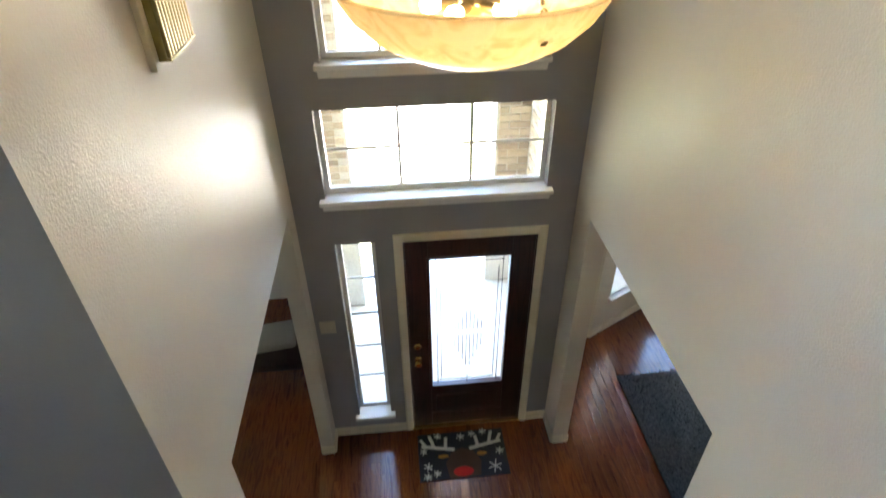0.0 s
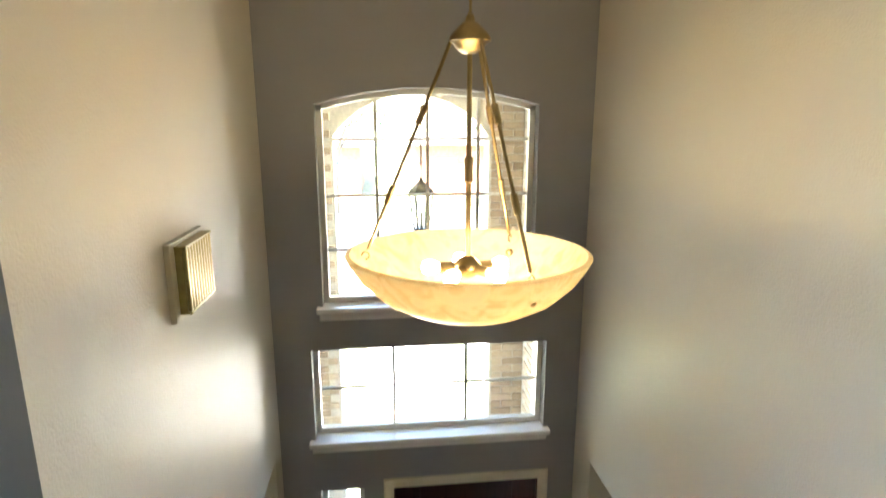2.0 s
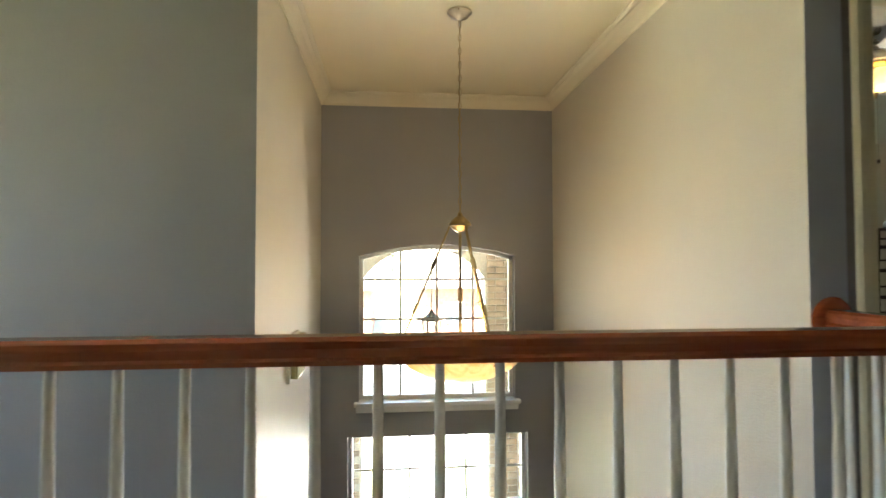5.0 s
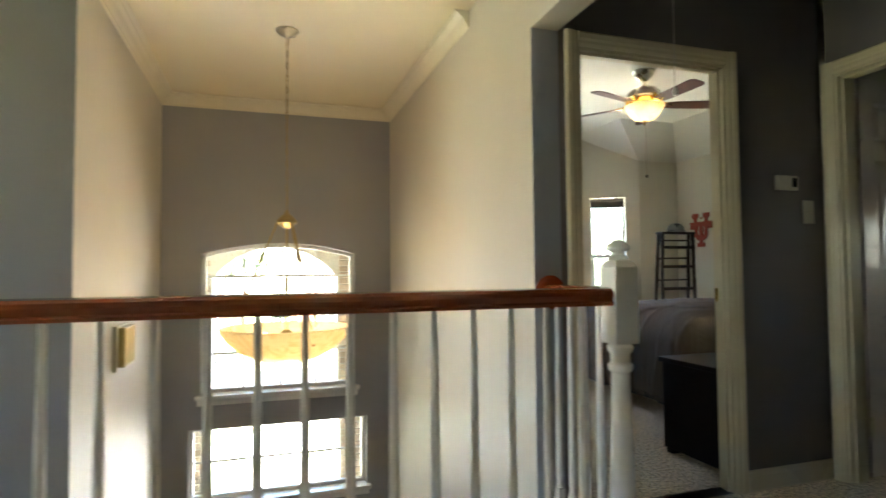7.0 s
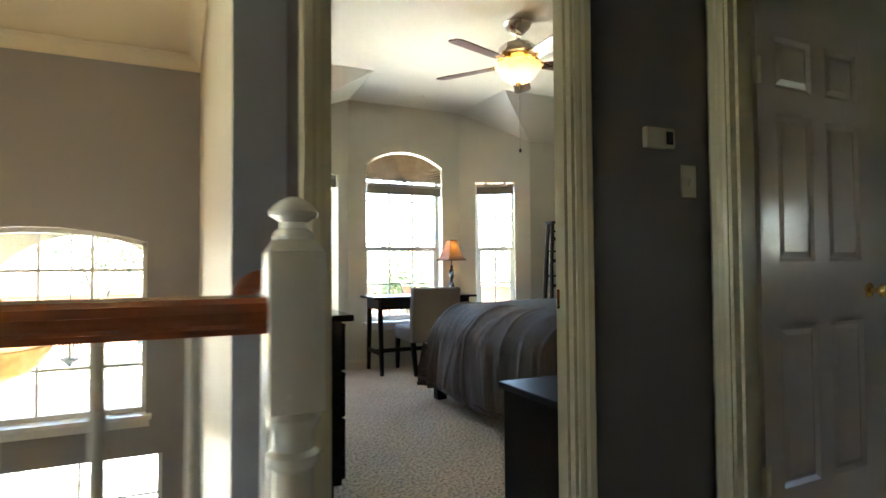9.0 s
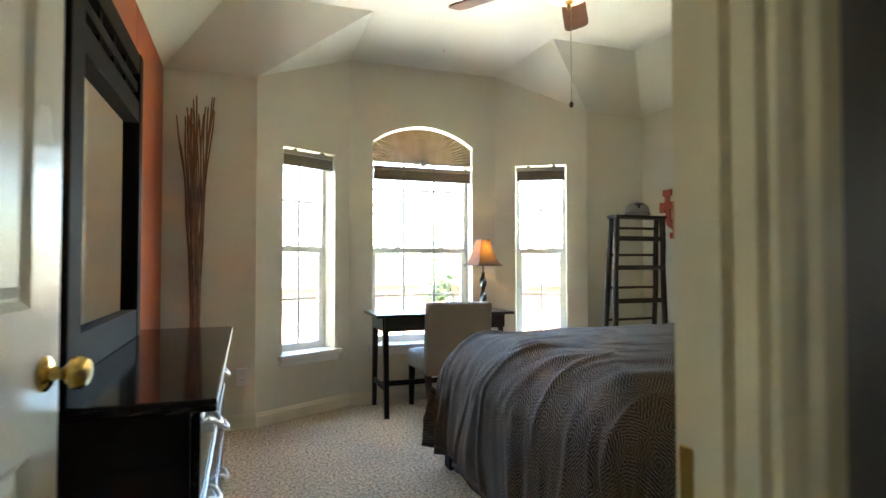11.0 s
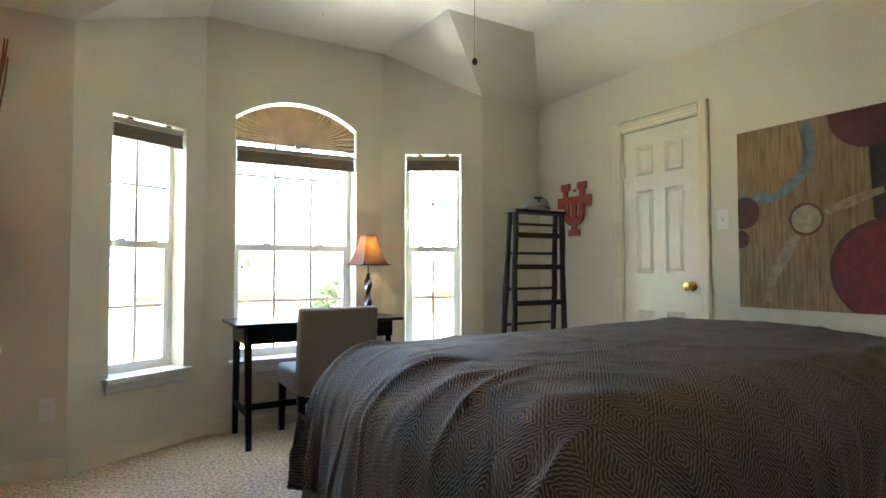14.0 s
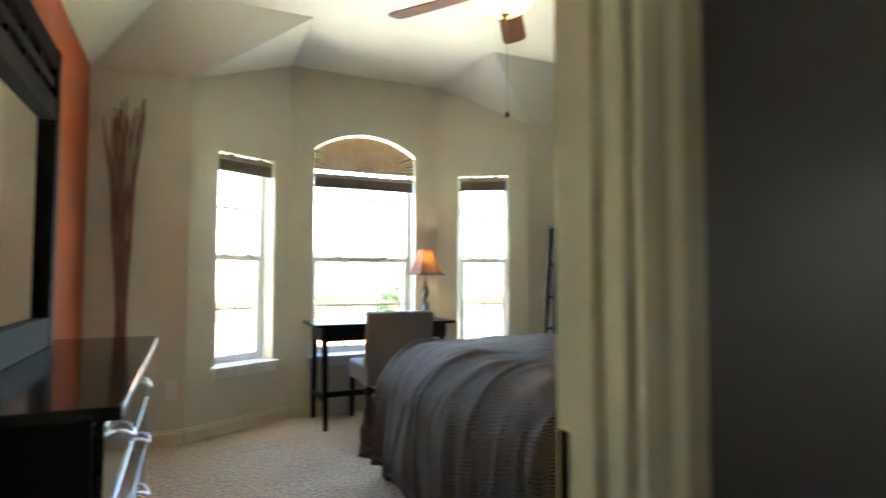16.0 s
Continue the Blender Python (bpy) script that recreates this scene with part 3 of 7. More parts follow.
# door of the side room, open into it
six_panel_door("door_side_room", 0.745, "white six-panel door standing open", pose(SX + 0.152, 2.376, 0.012, 0, 0, 0.8), 0.69, 0.0, DOOR_WARMLIT, kz=0.92)
six_panel_door("door_closet", 0.579, "closed white six-panel closet door", pose(BX1 + 0.01, 5.343, 0.005, 0, 0, -90), 0.527, 0.0, DOORPAINT, h=2.008, kz=0.965)


def window(name, origin, turn, w, h, cols, rows, label, rise=0.0, meeting=None, depth=0.16, recess=0.085, frame_w=0.032, muntin=0.018, sill=True, glass=GLASS, bars=None):
    """A window in an opening: frame, sashes, muntins, panes, stool and apron. Local x along the wall from the opening's edge,
    -y to the room, z from the opening's foot."""
    e = new(name)
    e.matrix_world = pose(*origin, 0, 0, turn)
    setting(e, label)
    y0, y1 = recess, recess + 0.045
    top = h - rise

    def head(x):
        if not rise:
            return h
        r = (w * w / 4 + rise * rise) / (2 * rise)
        return h - r + math.sqrt(max(0, r * r - (x - w / 2) ** 2))

    f = frame_w
    part("side_frame", box((0, y0, 0), (f, y1, top)), VINYL, e)
    part("side_frame", box((w - f, y0, 0), (w, y1, top)), VINYL, e)
    part("bottom_frame", box((f, y0, 0), (w - f, y1, f)), VINYL, e)
    bm = bmesh.new()
    n = 20 if rise else 1
    for i in range(n):
        xa, xb = w * i / n, w * (i + 1) / n
        vs = []
        for x in (xa, xb):
            z = head(x)
            vs.append([bm.verts.new((x, y, zz)) for y, zz in ((y0, z - f), (y1, z - f), (y1, z + 0.002), (y0, z + 0.002))])
        for k in range(4):
            bm.faces.new((vs[0][k], vs[0][(k + 1) % 4], vs[1][(k + 1) % 4], vs[1][k]))
    bmesh.ops.remove_doubles(bm, verts=bm.verts, dist=1e-5)
    part("head_frame", bm, VINYL, e)
    bands = [(f, top if rise else h - f)]
    if meeting:
        part("meeting_rail", box((f, y0 - 0.006, meeting - 0.022), (w - f, y1, meeting + 0.022), 0.003, 1), VINYL, e)
        for x in (w * 0.28, w * 0.72):
            part("sash_lock", box((x - 0.025, y0 - 0.012, meeting + 0.022), (x + 0.025, y0 + 0.015, meeting + 0.034), 0.003, 1), VINYL, e)
        bands = [(f, meeting - 0.022), (meeting + 0.022, h - f)]
        for x in (f, w - f - 0.022):
            part("sash_stile", box((x, y0 + 0.004, f), (x + 0.022, y1 - 0.004, meeting - 0.02)), VINYL, e)
        part("sash_rail", box((f + 0.022, y0 + 0.004, f), (w - f - 0.022, y1 - 0.004, f + 0.024)), VINYL, e)
    for z0, z1 in bands:
        for i in range(1, cols):
            x = f + (w - 2 * f) * i / cols
            zt = head(x) - f if (rise and z1 > top - 0.3) else z1
            part("muntin", box((x - muntin / 2, y0 + 0.016, z0), (x + muntin / 2, y0 + 0.030, zt)), VINYL, e)
        for z in bars or [z0 + (z1 - z0) * i / rows for i in range(1, rows)]:
            part("muntin", box((f, y0 + 0.018, z - muntin / 2), (w - f, y0 + 0.028, z + muntin / 2)), VINYL, e)
    bm = bmesh.new()
    n = 20 if rise else 1
    yg = y0 + 0.023
    lo = [bm.verts.new((f * 0.6 + (w - 1.2 * f) * i / n, yg, f * 0.6)) for i in range(n + 1)]
    hi = [bm.verts.new((v.co.x, yg, head(v.co.x) - f * 0.6)) for v in lo]
    for i in range(n):
        bm.faces.new((lo[i], lo[i + 1], hi[i + 1], hi[i]))
    g = part("pane", bm, glass, e)
    g.visible_shadow = False
    if sill:
        part("sill", box((-0.035, -0.055, -0.028), (w + 0.035, y0, 0.004), 0.008, 3), WHITE, e)
        part("apron", sweep([(0, 0), (0.012, 0.004), (0.022, 0.036), (0.030, 0.050), (0.030, 0.056), (0, 0.056)], (-0.02, 0, -0.084), (w + 0.02, 0, -0.084), (0, 0, 1), (0, -1, 0)), WHITE, e)
    return e


window("window_arched_foyer", (0.359, FY, 0.071), 0, 1.253, 1.241, 4, 4, "arched white-framed foyer window with divided panes", rise=0.090, bars=(0.318, 0.640, 0.962))
window("window_foyer", (0.275, FY, -0.791), 0, 1.437, 0.593, 3, 2, "wide white-framed foyer window over the front door")
window("window_sidelight", (0.290, FY, -2.945), 0, 0.27, 1.798, 1, 5, "narrow sidelight window beside the front door")


def bay_window(name, a, b, span, z, h, cols, label, rise=0.0, meeting=0.0):
    a, b = Vector((*a, 0)), Vector((*b, 0))
    d = (b - a).normalized()
    o = a + d * span[0]
    return window(name, (o.x, o.y, z), math.degrees(math.atan2(d.y, d.x)), span[1] - span[0], h, cols, 2, label, rise, meeting, recess=0.13)


MEET = 1.233
bay_window("window_bay_left", BAY[0], BAY[1], WIN_L, WZ[0], WZ[1] - WZ[0], 2, "tall white sash window in the bay", meeting=MEET - WZ[0])
bay_window("window_bay_right", BAY[2], BAY[3], WIN_R, WZ[0], WZ[1] - WZ[0], 2, "tall white sash window in the bay", meeting=MEET - WZ[0])
bay_window("window_bay_middle", BAY[1], BAY[2], (MX0 - BAY[1][0], MX1 - BAY[1][0]), WZ[0], 2.272 - WZ[0], 3, "arched white sash window in the bay", rise=0.148, meeting=MEET - WZ[0])
for nm, a, b, span, c in (("window_study_left", BAY[0], BAY[1], WIN_L, 2), ("window_study_right", BAY[2], BAY[3], WIN_R, 2), ("window_study_middle", BAY[1], BAY[2], (0.19, 1.07), 3)):
    bay_window(nm, a, b, span, LOW[0], LOW[1] - LOW[0], c, "white sash window downstairs", meeting=0.75)

# Assumed window, never in view; it lights the stairwell wall and balusters.
window("window_hall_added", (-3.2, 1.40, 0.6), 90, 1.4, 1.5, 3, 2, "unseen sash window added to light the stairwell", meeting=0.75, recess=0.05)
window("window_side_room", (6.5, HY - 1.63, 1.03), -90, 0.34, 0.49, 1, 2, "white sash window of the side room", meeting=0.24, recess=0.05)


# Assumed window, out of view, put in to light the dining room.
window("window_dining_added", (-4.5, SY + 1.55, ZL + 0.9), 90, 0.9, 1.2, 3, 2, "unseen sash window added to brighten the dining room", meeting=0.6, recess=0.05)


def front_door():
    e = new("door_front")
    e.matrix_world = pose(0.736, FY, ZL)
    setting(e, "closed dark mahogany front door with a leaded glass light")
    w, h = 0.966, 2.059
    for x in (-0.055, w - 0.011):
        part("casing", sweep([(0, 0), (0.012, 0), (0.018, 0.02), (0.022, 0.05), (0.014, 0.064), (0, 0.064)], (x if x > 0 else x + 0.066, 0, 0), (x if x > 0 else x + 0.066, 0, h + 0.050), (1 if x > 0 else -1, 0, 0), (0, -1, 0)), TRIM, e)
    part("casing", sweep([(0, 0), (0.012, 0), (0.018, 0.02), (0.022, 0.05), (0.014, 0.064), (0, 0.064)], (0.011, 0, h - 0.012), (w - 0.011, 0, h - 0.012), (0, 0, 1), (0, -1, 0)), TRIM, e)
    part("threshold", box((0, -0.03, 0), (w - 0.0, 0.12, 0.022), 0.006, 2), BRASS, e, "worn brass threshold")
    for xa, xb in ((0.0, 0.0195), (w - 0.0195, w)):
        part("jamb", box((xa, 0.003, 0), (xb, 0.13, h - 0.0195)), DARKDOOR, e)
    part("head_jamb", box((0, 0.003, h - 0.0195), (w, 0.13, h)), DARKDOOR, e)
    y0, y1 = 0.006, 0.050
    gx0, gx1, gz0, gz1 = 0.180, 0.786, 0.530, 1.885
    bm = bmesh.new()
    add_box(bm, (0.02, y0, 0.025), (gx0, y1, h - 0.02), 0.003, 1)
    add_box(bm, (gx1, y0, 0.025), (w - 0.02, y1, h - 0.02), 0.003, 1)
    add_box(bm, (gx0, y0, gz1), (gx1, y1, h - 0.02), 0.003, 1)
    add_box(bm, (gx0, y0, 0.025), (gx1, y1, 0.18), 0.003, 1)
    add_box(bm, (gx0, y0, 0.44), (gx1, y1, gz0), 0.003, 1)
    part("leaf", bm, DARKDOOR, e)
    bm = box((gx0, y0 + 0.012, 0.18), (gx1, y1 - 0.012, 0.44))
    add_box(bm, (gx0 + 0.04, y0 + 0.003, 0.215), (gx1 - 0.04, y1 - 0.003, 0.405), 0.010, 2)
    part("raised_panel", bm, DARKDOOR, e)
    bm = bmesh.new()
    for a, b in (((gx0, gz0), (gx1, gz0)), ((gx0, gz1), (gx1, gz1)), ((gx0, gz0), (gx0, gz1)), ((gx1, gz0), (gx1, gz1))):
        add_box(bm, (min(a[0], b[0]) - 0.012, y0 - 0.008, min(a[1], b[1]) - 0.012), (max(a[0], b[0]) + 0.012, y1, max(a[1], b[1]) + 0.012), 0.005, 2)
    part("glass_moulding", bm, DARKDOOR, e)
    bm = bmesh.new()
    bm.faces.new([bm.verts.new(c) for c in ((gx0, 0.03, gz0), (gx1, 0.03, gz0), (gx1, 0.03, gz1), (gx0, 0.03, gz1))])
    g = part("pane", bm, FROSTED, e)
    g.visible_shadow = False
    LEAD = plain("lead came", (0.03, 0.03, 0.035), 0.5, 0.6)
    cx = (gx0 + gx1) / 2

    def came(x0, z0, x1, z1):
        part("lead_strip", box((x0 - 0.0022, 0.024, z0), (x1 + 0.0022, 0.0285, z1)), LEAD, e)

    for k in (1, -1):
        for dx in (0.245, 0.215):
            came(cx + k * dx, gz0 + (0.02 if dx > 0.22 else 0.09), cx + k * dx, gz1 - (0.02 if dx > 0.22 else 0.12))
        for i, ln in enumerate((0.34, 0.26, 0.18, 0.12)):
            x = cx + k * (0.014 + 0.030 * i)
            came(x, 1.12 - 0.03 - ln, x, 1.12 - 0.02)
            came(x, 1.12 + 0.03, x, 1.12 + 0.04 + ln * 0.6)
    came(cx, gz0, cx, gz0 + 0.10)
    came(cx, gz1 - 0.10, cx, gz1)
    part("lead_strip", box((gx0 + 0.05, 0.024, gz1 - 0.062), (gx1 - 0.05, 0.0285, gz1 - 0.058)), LEAD, e)
    part("lead_strip", box((gx0 + 0.05, 0.024, gz0 + 0.058), (gx1 - 0.05, 0.0285, gz0 + 0.062)), LEAD, e)
    knob(e, (0.080, y0, 0.875), -1, BRASS, 0.030)
    bm = lathe([(0, 0), (0.032, 0), (0.032, 0.006), (0.022, 0.012), (0.020, 0.020), (0, 0.022)], 20, Matrix.Translation((0.080, y0, 1.02)) @ Matrix.Rotation(radians(90), 4, "X"))
    part("deadbolt", bm, BRASS, e, "brass deadbolt", True)


front_door()


def wall_plate(name, origin, turn, w, h, label, mat, toggles=1, outlet=False):
    e = thing(name, label, "outlet" if outlet else "light switch", origin, turn)
    part("plate", box((-w / 2, -0.006, -h / 2), (w / 2, 0.0, h / 2), 0.0025, 2), mat, e)
    dark = plain("slot " + name, (0.06, 0.05, 0.04), 0.6)
    if outlet:
        for z in (-0.02, 0.02):
            m = Matrix.Translation((0, -0.006, z)) @ Matrix.Rotation(radians(90), 4, "X")
            part("socket", lathe([(0, 0), (0.0165, 0), (0.0165, 0.0025), (0, 0.003)], 20, m), mat, e)
            for x in (-0.006, 0.006):
                part("slot", box((x - 0.001, -0.0095, z - 0.001), (x + 0.001, -0.0088, z + 0.007)), dark, e)
    else:
        for i in range(toggles):
            x = (i - (toggles - 1) / 2) * 0.046
            part("toggle", box((x - 0.005, -0.017, -0.012), (x + 0.005, -0.006, 0.012), 0.002, 2, Matrix.Rotation(radians(14), 4, "X")), mat, e)
            for z in (-0.03, 0.03):
                m = Matrix.Translation((x, -0.006, z)) @ Matrix.Rotation(radians(90), 4, "X")
                part("screw", lathe([(0, 0), (0.003, 0), (0.0025, 0.0012), (0, 0.0014)], 10, m), mat, e)
    return e


wall_plate("light_switch", (3.485, HY, 1.345), 0, 0.072, 0.118, "almond plastic light switch on the dark hall wall", PLASTIC)
wall_plate("light_switch", (BX1, 4.605, 1.365), -90, 0.072, 0.118, "white plastic switch plate beside the closet door", WHITE)
wall_plate("light_switch", (0.150, FY, -1.895), 0, 0.118, 0.118, "almond double switch plate beside the sidelight", PLASTIC, 2)
wall_plate("wall_outlet", (2.569, BY1, 0.350), 0, 0.072, 0.118, "white duplex outlet low on the cream wall", WHITE, outlet=True)


def thermostat():
    e = thing("thermostat", "small white thermostat on the dark hall wall", "thermostat", (3.333, HY, 1.487))
    part("body", box((-0.066, -0.026, -0.036), (0.066, 0, 0.036), 0.006, 3), PLASTIC, e)
    part("display", box((0.022, -0.0285, -0.022), (0.054, -0.0255, 0.024), 0.001, 1), plain("dark display", (0.03, 0.03, 0.03), 0.2), e, "dark display window")
    part("rim", box((-0.060, -0.030, -0.034), (-0.002, -0.0255, -0.024), 0.002, 1), PLASTIC, e)


thermostat()


def door_chime():
    e = thing("door_chime", "brass and cream door chime box on the foyer wall", "door chime", (FX0, 3.964, 0.648), 90)
    part("back_plate", box((-0.161, -0.020, -0.125), (0.161, 0, 0.125), 0.004, 2), PLASTIC, e)
    BR = plain("dull gold metal", (0.38, 0.31, 0.13), 0.32, 0.85, grain=0.12)
    part("cover", box((-0.130, -0.044, -0.100), (0.130, -0.020, 0.110), 0.004, 2), BR, e)
    for i in range(10):
        x = -0.119 + i * 0.0264
        part("rib", box((x - 0.007, -0.056, -0.096), (x + 0.007, -0.043, 0.106), 0.003, 1), BR, e)
    for z0, z1 in ((-0.104, -0.096), (0.106, 0.114)):
        part("cap_strip", box((-0.132, -0.058, z0), (0.132, -0.020, z1), 0.002, 1), BR, e)


door_chime()

def attic_cord():
    e = thing("attic_pull_cord", "white attic hatch cord hanging from the hall ceiling", "pull cord", (2.45, 2.20, 0))
    CORD = plain("white cord", (0.62, 0.58, 0.50), 0.8)
    part("cord", tube([(0, 0, HC), (0.002, 0.001, 2.15), (0, 0, 1.80)], 0.0022, 6), CORD, e)
    part("knob", lathe([(0, 1.812), (0.005, 1.808), (0.010, 1.790), (0.009, 1.776), (0, 1.770)], 12), CORD, e, smooth=True)


attic_cord()


def ceiling_hook():
    e = thing("ceiling_hook", "small dark metal hook in the bedroom ceiling near the bay", "hook", (4.02, 6.19, 2.783))
    pts = [(0, 0, 0.01), (0, 0, -0.012)] + [(0.007 - 0.007 * math.cos(a), 0, -0.012 - 0.007 * math.sin(a)) for a in (0.6, 1.2, 1.8, 2.4, 3.0)]
    part("shank", tube(pts, 0.0022, 6), BRONZE, e)


ceiling_hook()
wall_plate("wall_outlet", (4.67, HY, 0.40), 0, 0.072, 0.118, "white outlet with a plug-in night light in the side room", WHITE, outlet=True)


def night_light():
    e = thing("night_light", "small white night light plugged into the side room outlet", "night light", (4.67, HY - 0.009, 0.437))
    part("body", box((-0.022, -0.034, -0.030), (0.022, 0, 0.034), 0.010, 3), WHITE, e, smooth=True)
    part("lens", lathe([(0, 0), (0.013, 0), (0.011, 0.006), (0, 0.008)], 14, Matrix.Translation((0, -0.033, -0.006)) @ Matrix.Rotation(radians(90), 4, "X")), VINYL, e)


night_light()

# ---- stair rail ----
RAIL = [(-0.034, 0.0), (-0.036, 0.010), (-0.030, 0.016), (-0.033, 0.024), (-0.036, 0.034), (-0.033, 0.048), (-0.022, 0.056), (0, 0.060), (0.022, 0.056), (0.033, 0.048), (0.036, 0.034), (0.033, 0.024), (0.030, 0.016), (0.036, 0.010), (0.034, 0.0)]


def newel_mesh(top):
    bm = box((-0.045, -0.045, 0.0), (0.045, 0.045, 0.20), 0.004, 2)
    add_lathe(bm, [(0.042, 0.20), (0.047, 0.212), (0.040, 0.225), (0.036, 0.24), (0.046, 0.26), (0.042, 0.30), (0.034, 0.56), (0.031, 0.715), (0.040, 0.722), (0.042, 0.730), (0.042, 0.740), (0.034, 0.748), (0.033, 0.776), (0.042, 0.788), (0.044, 0.800), (0.036, 0.812)], 28)
    add_box(bm, (-0.045, -0.045, 0.812), (0.045, 0.045, 1.070), 0.005, 2)
    # sloping shoulders of the block
    lo = [bm.verts.new((x, y, 1.070)) for x, y in ((-0.043, -0.043), (0.043, -0.043), (0.043, 0.043), (-0.043, 0.043))]
    hi = [bm.verts.new((x, y, 1.090)) for x, y in ((-0.031, -0.031), (0.031, -0.031), (0.031, 0.031), (-0.031, 0.031))]
    for k in range(4):
        bm.faces.new((lo[k], lo[(k + 1) % 4], hi[(k + 1) % 4], hi[k]))
    bm.faces.new(hi)
    return bm


def newel_post(at, top):
    e = thing("newel_post", "white painted turned newel post with a button cap", "newel post", at)
    part("post", newel_mesh(top), WHITE, e, smooth=True)
    part("cap", lathe([(0.031, top - 0.074), (0.034, top - 0.068), (0.031, top - 0.060), (0.023, top - 0.054), (0.022, top - 0.044), (0.028, top - 0.040), (0.038, top - 0.034), (0.040, top - 0.027), (0.034, top - 0.018), (0.022, top - 0.008), (0.010, top - 0.002), (0, top)], 28), WHITE, e, smooth=True)
    return e


newel_post((1.989, RY, 0), 1.163)
newel_post((-2.6, RY, 0), 1.163)


def handrail():
    e = thing("handrail", "polished cherry wood handrail on the landing", "handrail", (0, 0, 0))
    z = 0.941
    part("rail", sweep(RAIL, (-2.55, RY, z), (1.945, RY, z), (0, 0, 1), (0, 1, 0)), CHERRY, e)
    part("rail", sweep(RAIL, (RX, RY + 0.046, z), (RX, HY - 0.016, z), (0, 0, 1), (1, 0, 0)), CHERRY, e)
    m = Matrix.Translation((RX, HY, 0.966)) @ Matrix.Rotation(radians(90), 4, "X")
    part("rosette", lathe([(0, 0), (0.070, 0), (0.073, 0.006), (0.067, 0.013), (0.054, 0.016), (0, 0.017)], 32, m), CHERRY, e, "round cherry wall rosette", True)


handrail()

baluster = thing("baluster", "white painted tapered baluster under the handrail", "baluster", (0, 0, 0), 0, "balusters of the landing rail")
bm = box((-0.016, -0.016, 0.0), (0.016, 0.016, 0.17), 0.002, 1)
add_lathe(bm, [(0.014, 0.17), (0.018, 0.178), (0.013, 0.19), (0.016, 0.22), (0.0155, 0.40), (0.010, 0.942)], 14)
part("spindle", bm, WHITE, baluster, smooth=True)
spots = [(-0.190 + 0.1268 * k, RY) for k in range(-18, 17)] + [(RX, RY + 0.046 + 0.100 * k) for k in range(1, 5)]
spots = [s for s in spots if s[0] > -2.5]
baluster.matrix_world = pose(*spots[0], 0.0)
for s in spots[1:]:
    copy_thing(baluster, pose(*s, 0.0))
setting(finish(box((-3.2, RY - 0.05, -0.02), (FX1, RY + 0.11, 0.006), 0.004, 2), "trim_landing_nosing", CHERRY), "cherry nosing along the landing edge")
setting(finish(box((-3.2, RY + 0.082, -0.32), (FX1, RY + 0.10, -0.022)), "trim_landing_fascia", WHITE), "white fascia under the landing edge")

# ---- chandelier ----
def alabaster(name, tint, veins):
    m, nodes, links, b = material(name)
    v = coords(nodes, links)
    n = nodes.new("ShaderNodeTexNoise")
    n.inputs["Scale"].default_value = 9
    n.inputs["Detail"].default_value = 6
    n.inputs["Distortion"].default_value = 2.0
    links.new(v, n.inputs["Vector"])
    col = ramp(nodes, links, n.outputs["Fac"], [(0.35, veins), (0.55, tint), (0.75, mixed(tint, 0.93))])
    tr = nodes.new("ShaderNodeBsdfTranslucent")
    mix = nodes.new("ShaderNodeMixShader")
    mix.inputs["Fac"].default_value = 0.55
    links.new(col, b.inputs["Base Color"])
    links.new(col, tr.inputs["Color"])
    b.inputs["Roughness"].default_value = 0.3
    links.new(b.outputs["BSDF"], mix.inputs[1])
    links.new(tr.outputs["BSDF"], mix.inputs[2])
    links.new(mix.outputs["Shader"], nodes["Material Output"].inputs["Surface"])
    return m


ALABASTER = alabaster("alabaster glass", (0.92, 0.84, 0.66), (0.80, 0.66, 0.42))
BULB = glowing("lit bulb", (1.0, 0.78, 0.46), 2.5)
CX, CY = 0.973, 3.771


